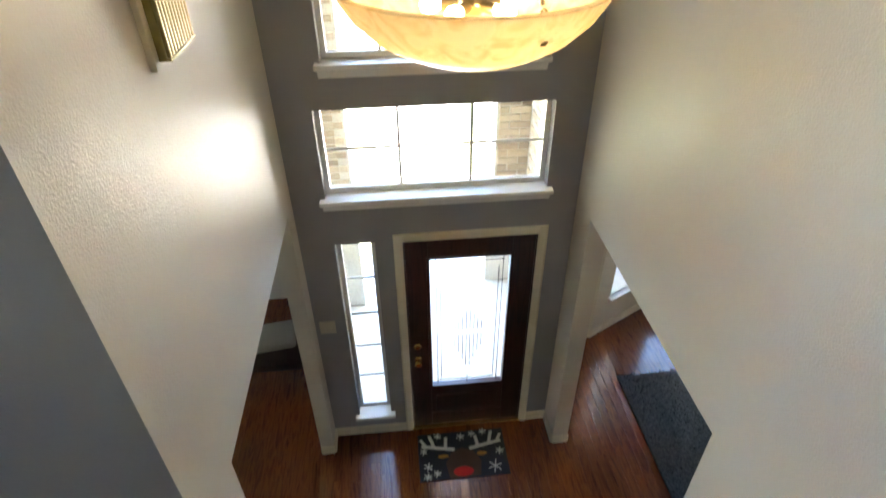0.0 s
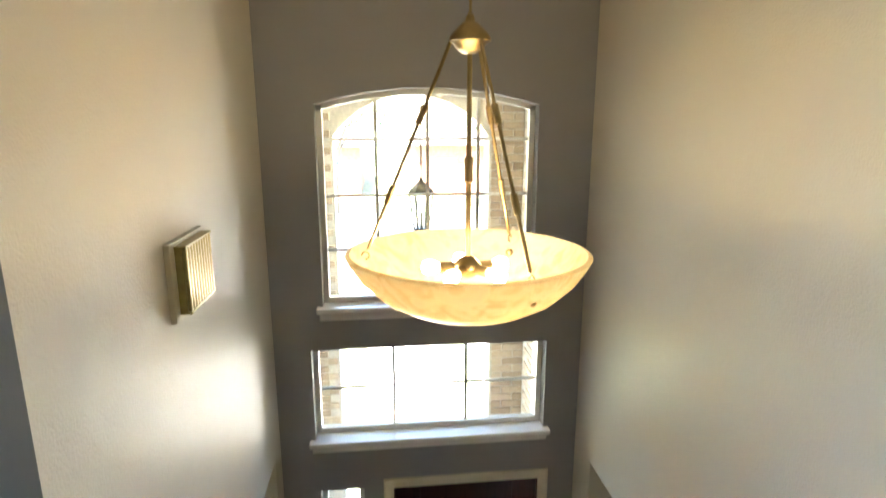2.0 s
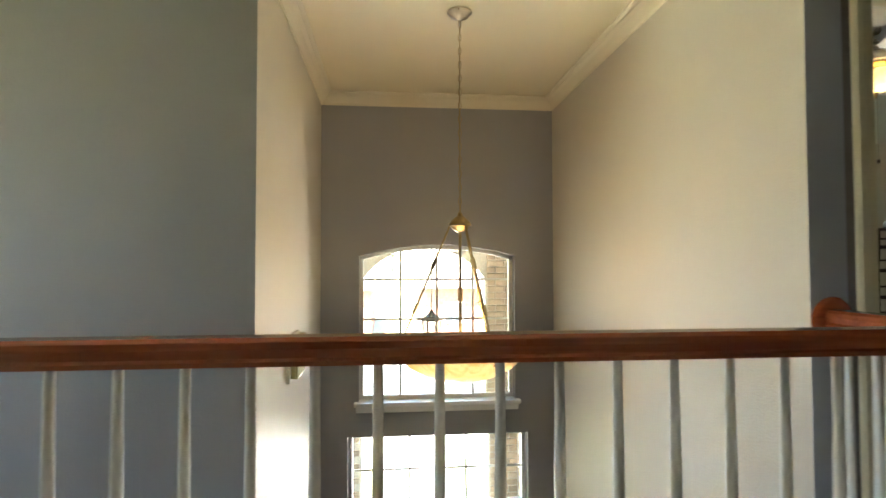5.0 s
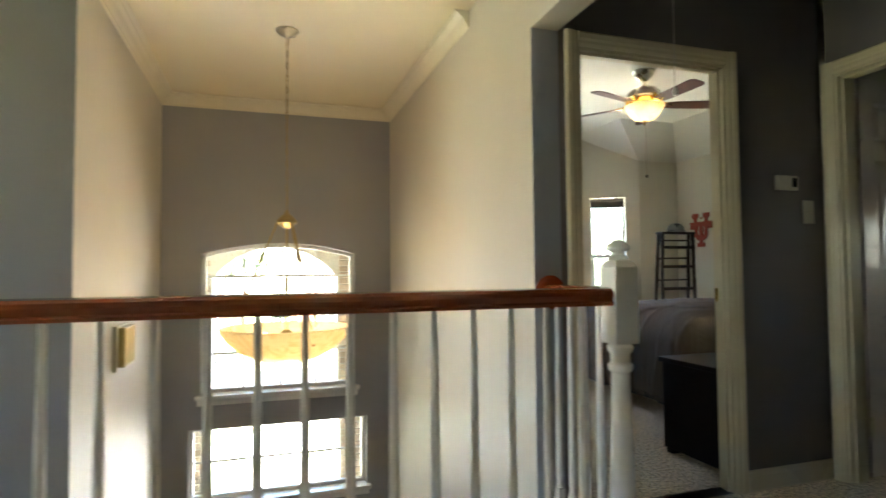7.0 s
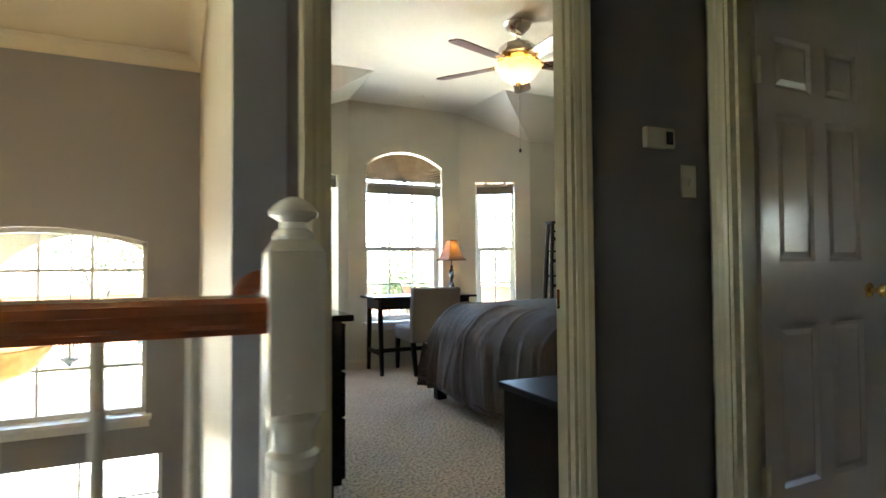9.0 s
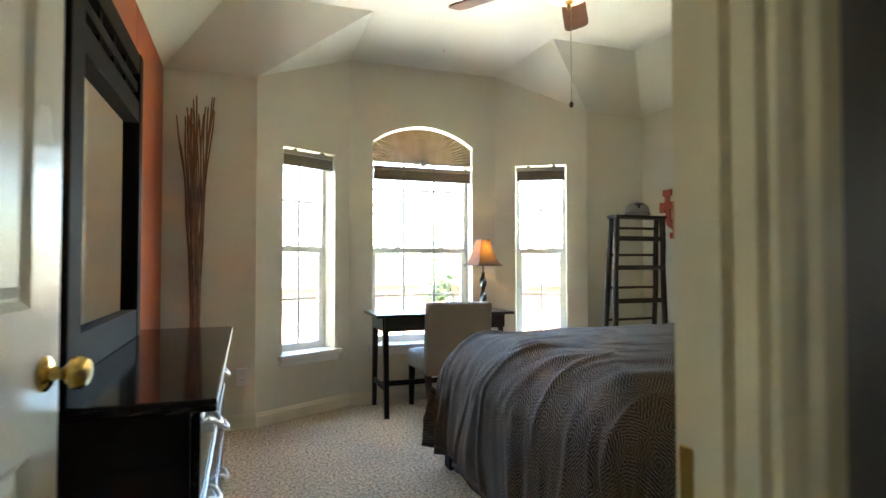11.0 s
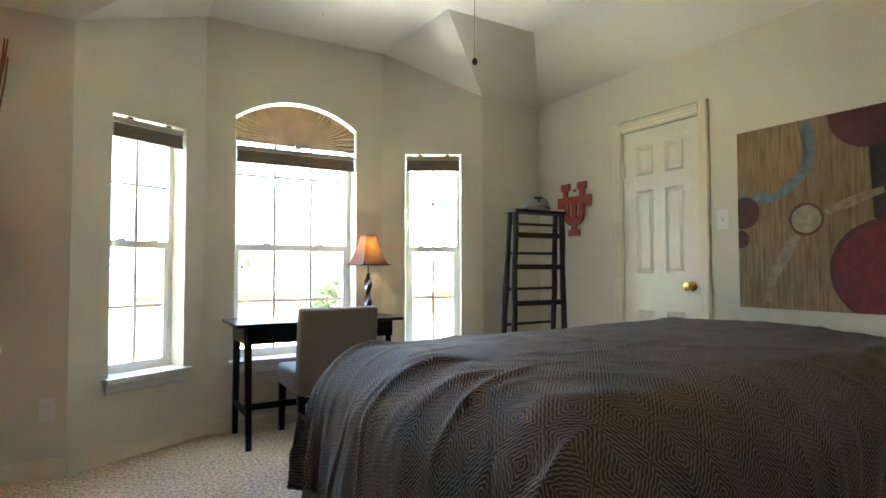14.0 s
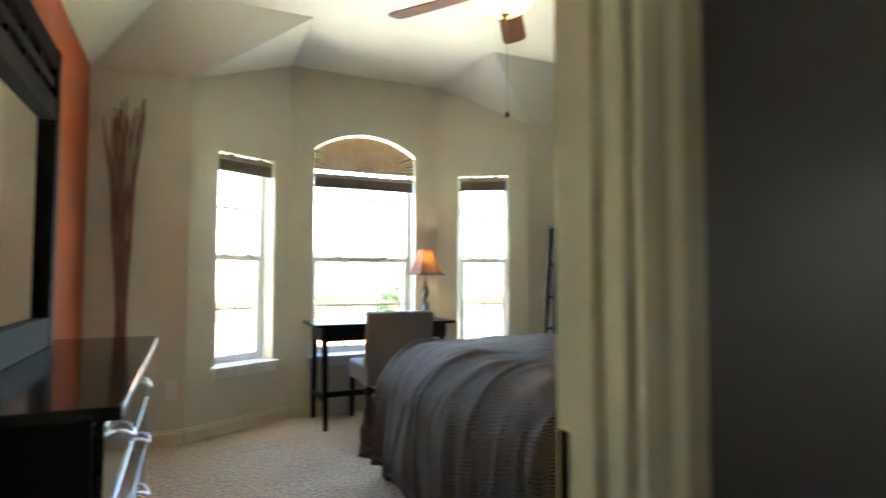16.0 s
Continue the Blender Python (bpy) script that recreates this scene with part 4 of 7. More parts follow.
def chandelier():
    e = thing("chandelier", "brass pendant chandelier with a lit alabaster glass bowl", "chandelier", (CX, CY, 0))
    prof_out = [(0, 0.527), (0.06, 0.530), (0.13, 0.544), (0.205, 0.572), (0.277, 0.612), (0.333, 0.666), (0.365, 0.714), (0.377, 0.738)]
    prof = prof_out + [(0.363, 0.743)] + [(max(0, r - 0.006), z + 0.006) for r, z in reversed(prof_out[:-1])]
    bowl = part("bowl", lathe(prof, 64, closed=False), ALABASTER, e, "veined alabaster glass bowl, lit", True)
    part("canopy", lathe([(0, HC), (0.066, HC), (0.068, HC - 0.008), (0.056, HC - 0.016), (0.050, HC - 0.026), (0.024, HC - 0.036), (0.012, HC - 0.046), (0, HC - 0.048)], 32), NICKEL, e, smooth=True)
    # chain links
    z = HC - 0.046
    i = 0
    while z > 1.425:
        m = Matrix.Translation((0, 0, z - 0.022)) @ Matrix.Rotation(radians(90 * (i % 2)), 4, "Z")
        pts = [(0.008 * math.cos(a), 0, 0.022 * math.sin(a)) for a in [2 * math.pi * k / 10 for k in range(11)]]
        bm = tube(pts, 0.0022, 6)
        bmesh.ops.transform(bm, matrix=m, verts=bm.verts)
        part("chain_link", bm, BRONZE, e)
        z -= 0.037
        i += 1
    part("cord", tube([(0.002, 0.001, HC - 0.04), (-0.003, 0.003, 2.0), (0.003, -0.002, 1.42)], 0.0022, 6), plain("cord", (0.30, 0.26, 0.18), 0.5), e)
    part("hub", lathe([(0, 1.428), (0.011, 1.425), (0.015, 1.408), (0.028, 1.400), (0.050, 1.378), (0.060, 1.364), (0.061, 1.354), (0.048, 1.348), (0.040, 1.336), (0.018, 1.322), (0, 1.320)], 32), BRONZE, e, smooth=True)
    part("stem", tube([(0, 0, 1.32), (0, 0, 1.02)], 0.0075, 12), BRONZE, e)
    part("stem_collar", lathe([(0.008, 1.03), (0.013, 1.025), (0.013, 0.955), (0.008, 0.95)], 16), BRONZE, e, smooth=True)
    part("stem", tube([(0, 0, 0.955), (0, 0, 0.70)], 0.0085, 12), BRONZE, e)
    part("cluster", lathe([(0, 0.728), (0.016, 0.724), (0.040, 0.704), (0.044, 0.690), (0.034, 0.668), (0.012, 0.655), (0, 0.652)], 24), BRONZE, e, smooth=True)
    for k in range(5):
        a = radians(72 * k + 22)
        d = Vector((math.cos(a), math.sin(a), -0.05))
        part("socket", tube([Vector((0, 0, 0.69)) + d * 0.03, Vector((0, 0, 0.69)) + d * 0.085], 0.016, 14), BRONZE, e)
        bm = bmesh.new()
        m = Matrix.Translation(Vector((0, 0, 0.69)) + d * 0.085) @ d.to_track_quat("Z", "Y").to_matrix().to_4x4()
        add_lathe(bm, [(0.010, 0), (0.020, 0.018), (0.024, 0.038), (0.018, 0.056), (0, 0.064)], 16, m)
        part("bulb", bm, BULB, e, "glowing bulb", True)
    for ang in (173, 53, 293):
        a = radians(ang)
        p0 = Vector((0.052 * math.cos(a), 0.052 * math.sin(a), 1.362))
        p1 = Vector((0.318 * math.cos(a), 0.318 * math.sin(a), 0.725))
        part("arm_ring", tube([p0 * 0.8 + Vector((0, 0, 0.272)), p0 + Vector((0, 0, 0.002))], [0.006, 0.009], 10), BRONZE, e)
        part("rod", tube([p0, p0.lerp(p1, 0.97)], 0.0055, 10), BRONZE, e)
        for q in (0.33, 0.70):
            part("coupling", tube([p0.lerp(p1, q - 0.045), p0.lerp(p1, q - 0.04), p0.lerp(p1, q + 0.04), p0.lerp(p1, q + 0.045)], [0.007, 0.0105, 0.0105, 0.007], 12), BRONZE, e)
        hook = [p1 + Vector((0.012 * math.cos(t) * math.cos(a), 0.012 * math.cos(t) * math.sin(a), 0.012 * math.sin(t))) for t in [k * 0.6 for k in range(9)]]
        part("hook", tube(hook, 0.003, 8), BRONZE, e)
        q = Vector((0.318 * math.cos(a), 0.318 * math.sin(a), 0.672))
        nrm = Vector((math.cos(a) * 0.72, math.sin(a) * 0.72, -0.69))
        m = Matrix.Translation(q - nrm * 0.012) @ nrm.to_track_quat("Z", "Y").to_matrix().to_4x4()
        part("finial", lathe([(0.006, 0), (0.013, 0.006), (0.013, 0.016), (0.008, 0.022), (0.010, 0.028), (0, 0.034)], 14, m), BRONZE, e, smooth=True)
    for k in range(3):
        a = radians(120 * k + 50)
        point_lamp("chandelier_light", (CX + 0.19 * math.cos(a), CY + 0.19 * math.sin(a), 0.735), 0.070, (1.0, 0.76, 0.46), 0.03)


chandelier()

# ---- foyer floor ----
def door_mat():
    e = thing("door_mat", "black door mat with white snowflakes and branches on the hardwood floor", "mat", (1.146, 4.968, ZL))
    BLACK = plain("black mat pile", (0.018, 0.018, 0.026), 0.95, grain=0.3, scale=160, bumpy=0.5)
    WH = plain("white mat pile", (0.62, 0.60, 0.55), 0.95, grain=0.15, scale=160, bumpy=0.5)
    BROWN = plain("brown mat pile", (0.07, 0.036, 0.02), 0.95, grain=0.25, scale=160, bumpy=0.5)
    RED = plain("red mat pile", (0.42, 0.015, 0.012), 0.95, grain=0.2, scale=160, bumpy=0.5)
    GOLD = plain("gold mat pile", (0.35, 0.17, 0.03), 0.95, grain=0.2, scale=160, bumpy=0.5)
    part("mat", box((-0.375, -0.225, 0), (0.375, 0.225, 0.008), 0.003, 2), BLACK, e)
    z = 0.0085

    def flat(name, pts, mat, zz):
        bm = bmesh.new()
        top = [bm.verts.new((x, y, zz)) for x, y in pts]
        bot = [bm.verts.new((x, y, 0.007)) for x, y in pts]
        bm.faces.new(top)
        for i in range(len(pts)):
            k = (i + 1) % len(pts)
            bm.faces.new((top[i], top[k], bot[k], bot[i]))
        part(name, bm, mat, e)

    def oval(cx, cy, rx, ry, n=20):
        return [(cx + rx * math.cos(2 * math.pi * i / n), cy + ry * math.sin(2 * math.pi * i / n)) for i in range(n)]

    def strip(name, a, b, w, mat, zz):
        d = (Vector(b) - Vector(a)).normalized() * w / 2
        n = Vector((-d.y, d.x))
        a, b = Vector(a), Vector(b)
        flat(name, [tuple(a - d + n), tuple(a - d - n), tuple(b + d - n), tuple(b + d + n)], mat, zz)

    flat("brown_patch", [(-0.13, -0.215), (0.13, -0.215), (0.15, -0.08), (0.09, 0.03), (0, 0.06), (-0.09, 0.03), (-0.15, -0.08)], BROWN, z)
    flat("red_spot", oval(-0.01, -0.165, 0.085, 0.045), RED, z + 0.001)
    for k in (-1, 1):
        flat("gold_spot", oval(k * 0.165, -0.01, 0.045, 0.018), GOLD, z + 0.001)
        for n, (a, b, w) in enumerate((((0.08, 0.05), (0.33, 0.10), 0.032), ((0.14, 0.07), (0.13, 0.16), 0.028), ((0.24, 0.09), (0.27, 0.19), 0.028), ((0.31, 0.10), (0.345, 0.16), 0.024))):
            strip("pale_branch", (k * a[0], a[1]), (k * b[0], b[1]), w, WH, z + 0.0004 * (n + 1))
    n = 0
    for cx, cy, r in ((-0.30, -0.10, 0.036), (-0.23, -0.165, 0.030), (-0.31, -0.19, 0.032), (-0.33, 0.05, 0.028), (-0.20, 0.19, 0.032), (0.0, 0.17, 0.034), (0.10, 0.19, 0.028), (0.26, -0.14, 0.055), (0.32, 0.0, 0.034), (0.20, 0.205, 0.030)):
        for q in range(3):
            a = math.pi * q / 3 + 0.3
            strip("snowflake_arm", (cx - r * math.cos(a), cy - r * math.sin(a)), (cx + r * math.cos(a), cy + r * math.sin(a)), 0.009, WH, z + 0.0003 * (q + 1))


door_mat()


def shag_rug():
    e = thing("area_rug", "dark grey shag rug on the hardwood floor", "rug", (3.73, 5.12, ZL))
    SHAG = plain("grey shag pile", (0.068, 0.066, 0.058), 0.98, grain=0.6, scale=55, bumpy=1.0)
    bm = box((-0.98, -1.10, 0), (0.98, 0.54, 0.022), 0.008, 2)
    rng = random.Random(4)
    for i in range(6600):
        x, y = rng.uniform(-0.99, 0.4), rng.uniform(-1.11, 0.55)
        a = rng.uniform(0, 6.28)
        dx, dy = 0.007 * math.cos(a), 0.007 * math.sin(a)
        lx, ly, h = rng.uniform(-0.02, 0.02), rng.uniform(-0.02, 0.02), rng.uniform(0.030, 0.048)
        bm.faces.new([bm.verts.new(c) for c in ((x - dx, y - dy, 0.018), (x + dx, y + dy, 0.018), (x + lx, y + ly, h))])
    part("rug_surface", bm, SHAG, e)


shag_rug()


def side_table():
    e = thing("side_table", "dark wooden bench in the dining room with a grey cushion", "bench", (-0.62, 5.95, ZL))
    part("top", box((-0.50, -0.24, 0.44), (0.50, 0.24, 0.48), 0.006, 2), DARKDOOR, e)
    for x in (-0.46, 0.42):
        for y in (-0.21, 0.17):
            part("leg", box((x, y, 0), (x + 0.04, y + 0.04, 0.44), 0.003, 1), DARKDOOR, e)
    part("apron", box((-0.44, -0.205, 0.37), (0.44, -0.19, 0.44)), DARKDOOR, e)
    c = thing("cushion", "taupe grey cushion lying on the dark bench", "cushion", (-0.60, 6.02, ZL + 0.48), 8)
    FAB = plain("pale cushion cloth", (0.30, 0.26, 0.22), 0.9, grain=0.1, scale=90, bumpy=0.2)
    part("cover", box((-0.30, -0.16, 0.0), (0.30, 0.16, 0.09), 0.04, 4), FAB, c, smooth=True)


side_table()


def mini_blind(origin, turn, w, h):
    e = thing("window_blind", "lowered white slatted blind in a downstairs window", "blind", origin, turn)
    part("head_rail", box((0.01, 0.01, h - 0.04), (w - 0.01, 0.045, h - 0.002), 0.003, 1), VINYL, e)
    first = None
    k = 0
    z = h - 0.06
    while z > 0.03:
        m = Matrix.Translation((0, 0.027, z)) @ Matrix.Rotation(radians(28), 4, "X")
        if first is None:
            first = part("slat", box((0.012, -0.022, -0.0012), (w - 0.012, 0.022, 0.0012)), VINYL, e)
            first.matrix_local = m
        else:
            o = new("slat", first.data)
            o.parent = e
            o.matrix_local = m
        z -= 0.036
    part("bottom_rail", box((0.012, 0.012, 0.004), (w - 0.012, 0.04, 0.022), 0.003, 1), VINYL, e)


o = Vector((*BAY[0], 0)) + Vector((*d_l, 0)) * WIN_L[0]
mini_blind((o.x, o.y, LOW[0]), math.degrees(math.atan2(d_l.y, d_l.x)), WIN_L[1] - WIN_L[0], LOW[1] - LOW[0])

# ---- bedroom ----
FX, FYY = 4.018, 4.408


def ceiling_fan():
    e = thing("ceiling_fan", "nickel ceiling fan, five wood blades and lit glass bowl", "ceiling fan", (FX, FYY, 0))
    part("canopy", lathe([(0, TRAY), (0.096, TRAY), (0.098, TRAY - 0.012), (0.088, TRAY - 0.018), (0.092, TRAY - 0.026), (0.086, TRAY - 0.036), (0.050, TRAY - 0.074), (0.034, TRAY - 0.086), (0.016, TRAY - 0.090), (0, TRAY - 0.09)], 36), NICKEL, e, smooth=True)
    part("downrod", tube([(0, 0, TRAY - 0.085), (0, 0, 2.655)], 0.013, 14), NICKEL, e)
    part("collar", lathe([(0, 2.690), (0.020, 2.688), (0.026, 2.672), (0.022, 2.656), (0, 2.654)], 20), NICKEL, e, smooth=True)
    part("motor", lathe([(0, 2.660), (0.05, 2.656), (0.105, 2.640), (0.138, 2.610), (0.146, 2.585), (0.142, 2.562), (0.128, 2.556), (0, 2.556)], 44), NICKEL, e, smooth=True)
    part("band", lathe([(0.118, 2.557), (0.126, 2.552), (0.118, 2.536), (0.090, 2.520), (0.078, 2.505)], 40), BRASS, e, "polished brass band", True)
    part("switch_housing", lathe([(0.070, 2.507), (0.080, 2.500), (0.10, 2.494), (0.10, 2.487), (0, 2.487)], 36), NICKEL, e, smooth=True)
    for k in range(5):
        a = radians(54 + 72 * k)
        part("scroll_bracket", tube([(0.122 * math.cos(a), 0.122 * math.sin(a), 2.575), (0.150 * math.cos(a), 0.150 * math.sin(a), 2.550), (0.140 * math.cos(a + 0.12), 0.140 * math.sin(a + 0.12), 2.525), (0.105 * math.cos(a), 0.105 * math.sin(a), 2.512)], [0.012, 0.016, 0.014, 0.010], 8), BRASS, e, smooth=True)
    FANGLASS = alabaster("frosted fan glass", (0.94, 0.88, 0.74), (0.88, 0.78, 0.58))
    out = [(0.168, 2.490), (0.170, 2.482), (0.158, 2.464), (0.136, 2.436), (0.116, 2.404), (0.086, 2.378), (0.045, 2.362), (0, 2.358)]
    part("glass_bowl", lathe(out + [(max(0, r - 0.004), z + 0.004) for r, z in reversed(out)], 48, closed=False), FANGLASS, e, "frosted glass light bowl, lit", True)
    part("finial", lathe([(0.022, 2.364), (0.020, 2.352), (0.010, 2.346), (0.012, 2.336), (0.006, 2.322), (0, 2.318)], 18), BRONZE, e, smooth=True)
    BLADE = wood("cherry fan blade", (0.075, 0.020, 0.012), (0.15, 0.045, 0.025), 0.28, (2, 14, 14), 0.4)
    for k in range(5):
        a = 54 + 72 * k
        m = Matrix.Rotation(radians(a), 4, "Z") @ Matrix.Translation((0, 0, 2.500)) @ Matrix.Rotation(radians(-11), 4, "X")
        bm = bmesh.new()
        pts = [(0.19, -0.050), (0.26, -0.060), (0.60, -0.070), (0.640, -0.062), (0.658, -0.040), (0.660, 0.040), (0.64, 0.062), (0.60, 0.068), (0.26, 0.060), (0.19, 0.050)]
        lo = [bm.verts.new((x, y, -0.003)) for x, y in pts]
        hi = [bm.verts.new((x, y, 0.003)) for x, y in pts]
        bm.faces.new(lo)
        bm.faces.new(hi)
        for i in range(len(pts)):
            q = (i + 1) % len(pts)
            bm.faces.new((lo[i], lo[q], hi[q], hi[i]))
        bmesh.ops.transform(bm, matrix=m, verts=bm.verts)
        part("blade", bm, BLADE, e)
        bm = bmesh.new()
        add_tube(bm, [(0.085, 0, 0.045), (0.13, 0.018, 0.018), (0.19, 0.028, 0.004), (0.25, 0.0, 0.004)], [0.010, 0.009, 0.008, 0.010], 8)
        add_tube(bm, [(0.085, 0, 0.045), (0.13, -0.018, 0.018), (0.19, -0.028, 0.004), (0.25, 0.0, 0.004)], [0.010, 0.009, 0.008, 0.010], 8)
        bmesh.ops.transform(bm, matrix=m, verts=bm.verts)
        part("blade_arm", bm, BRASS, e, smooth=True)
    part("pull_chain", tube([(0.01, 0.0, 2.36), (0.01, 0, 1.885)], 0.0016, 6), BRONZE, e)
    part("pull_knob", lathe([(0, 1.890), (0.008, 1.884), (0.011, 1.873), (0.008, 1.862), (0, 1.858)], 14, Matrix.Translation((0.01, 0, 0))), plain("dark knob", (0.03, 0.02, 0.015), 0.4), e, smooth=True)
    FANBULB = glowing("lit fan bulb", (1.0, 0.78, 0.46), 1.2)
    for k in (0, 1):
        bm = lathe([(0, 2.49), (0.022, 2.48), (0.026, 2.455), (0.018, 2.43), (0, 2.422)], 16, Matrix.Translation((0.07 - 0.14 * k, 0.02, 0)))
        part("bulb", bm, FANBULB, e, "glowing bulb", True)
    point_lamp("fan_light", (FX, FYY - 0.04, 2.43), 0.07, WARM, 0.04)


ceiling_fan()


def bedspread_material():
    """Woven dark brown and taupe: nested wavering diamonds in a lattice."""
    m, nodes, links, b = material("diamond weave bedspread")
    tc = nodes.new("ShaderNodeTexCoord")
    sep = nodes.new("ShaderNodeSeparateXYZ")

    def math_node(op, a, c=None):
        n = nodes.new("ShaderNodeMath")
        n.operation = op
        for i, v in enumerate((a, c)):
            if v is None:
                continue
            if isinstance(v, (int, float)):
                n.inputs[i].default_value = v
            else:
                links.new(v, n.inputs[i])
        return n.outputs[0]

    links.new(tc.outputs["UV"], sep.inputs[0])
    # small zigzag on both axes
    tile = 0.19
    u, v = sep.outputs["X"], sep.outputs["Y"]
    zu = math_node("MULTIPLY", math_node("PINGPONG", math_node("MULTIPLY", v, 1.0), 0.0105), 0.34)
    zv = math_node("MULTIPLY", math_node("PINGPONG", math_node("MULTIPLY", u, 1.0), 0.0105), 0.34)
    u = math_node("ADD", u, zu)
    v = math_node("ADD", v, zv)
    du = math_node("PINGPONG", math_node("DIVIDE", u, tile), 0.5)
    dv = math_node("PINGPONG", math_node("DIVIDE", v, tile), 0.5)
    s = math_node("ADD", du, dv)
    # fold the lattice so that diamonds nest round both kinds of centre
    f = math_node("PINGPONG", s, 0.5)
    w = math_node("COSINE", math_node("MULTIPLY", f, 2 * math.pi * 13.0))
    col = ramp(nodes, links, math_node("MULTIPLY_ADD", w, 0.5), [(0.50, (0.018, 0.0100, 0.0065)), (0.68, (0.205, 0.134, 0.080))])
    for n in nodes:
        if n.type == "MATH" and n.operation == "MULTIPLY_ADD":
            n.inputs[2].default_value = 0.5
    vec = coords(nodes, links)
    fine = noise_node(nodes, links, vec, 260, 3, 0.7)
    big = noise_node(nodes, links, vec, 3, 3)
    mix = nodes.new("ShaderNodeMix")
    mix.data_type = "RGBA"
    mix.blend_type = "MULTIPLY"
    mix.inputs["Factor"].default_value = 1
    links.new(col, mix.inputs["A"])
    links.new(ramp(nodes, links, fine, [(0.25, (0.7, 0.7, 0.7)), (0.75, (1, 1, 1))]), mix.inputs["B"])
    links.new(mix.outputs["Result"], b.inputs["Base Color"])
    b.inputs["Roughness"].default_value = 0.75
    b.inputs["Sheen Weight"].default_value = 0.05
    b.inputs["Sheen Roughness"].default_value = 0.4
    n1 = bump(nodes, links, w, 0.25, 0.002, b)
    n2 = bump(nodes, links, fine, 0.3, 0.001, b, n1)
    bump(nodes, links, big, 0.25, 0.02, b, n2)
    return m


BX, BY = (3.64, 5.80), (3.50, 5.10)      # mattress
BTOP = 0.742


def bed():
    e = thing("bed", "dark wooden bed against the cream wall", "bed", (0, 0, 0))
    part("mattress", box((BX[0] + 0.06, BY[0] + 0.06, 0.28), (BX[1] - 0.02, BY[1] - 0.06, BTOP - 0.12), 0.09, 4), plain("white ticking", (0.7, 0.68, 0.62), 0.9), e)
    part("side_rail", box((BX[0], BY[1] - 0.03, 0.10), (BX[1], BY[1], 0.28), 0.004, 1), ESPRESSO, e)
    part("side_rail", box((BX[0], BY[0], 0.10), (BX[1], BY[0] + 0.03, 0.28), 0.004, 1), ESPRESSO, e)
    part("foot_rail", box((BX[0], BY[0] + 0.03, 0.08), (BX[0] + 0.035, BY[1] - 0.03, 0.28), 0.004, 1), ESPRESSO, e)
    for x in (BX[0], BX[1] - 0.08):
        for y in (BY[0], BY[1] - 0.08):
            part("leg", box((x, y, 0), (x + 0.08, y + 0.08, 0.12), 0.004, 1), ESPRESSO, e)
    part("headboard", box((BX[1], BY[0] - 0.04, 0.0), (BX[1] + 0.05, BY[1] + 0.04, 0.62), 0.01, 2), ESPRESSO, e)


bed()


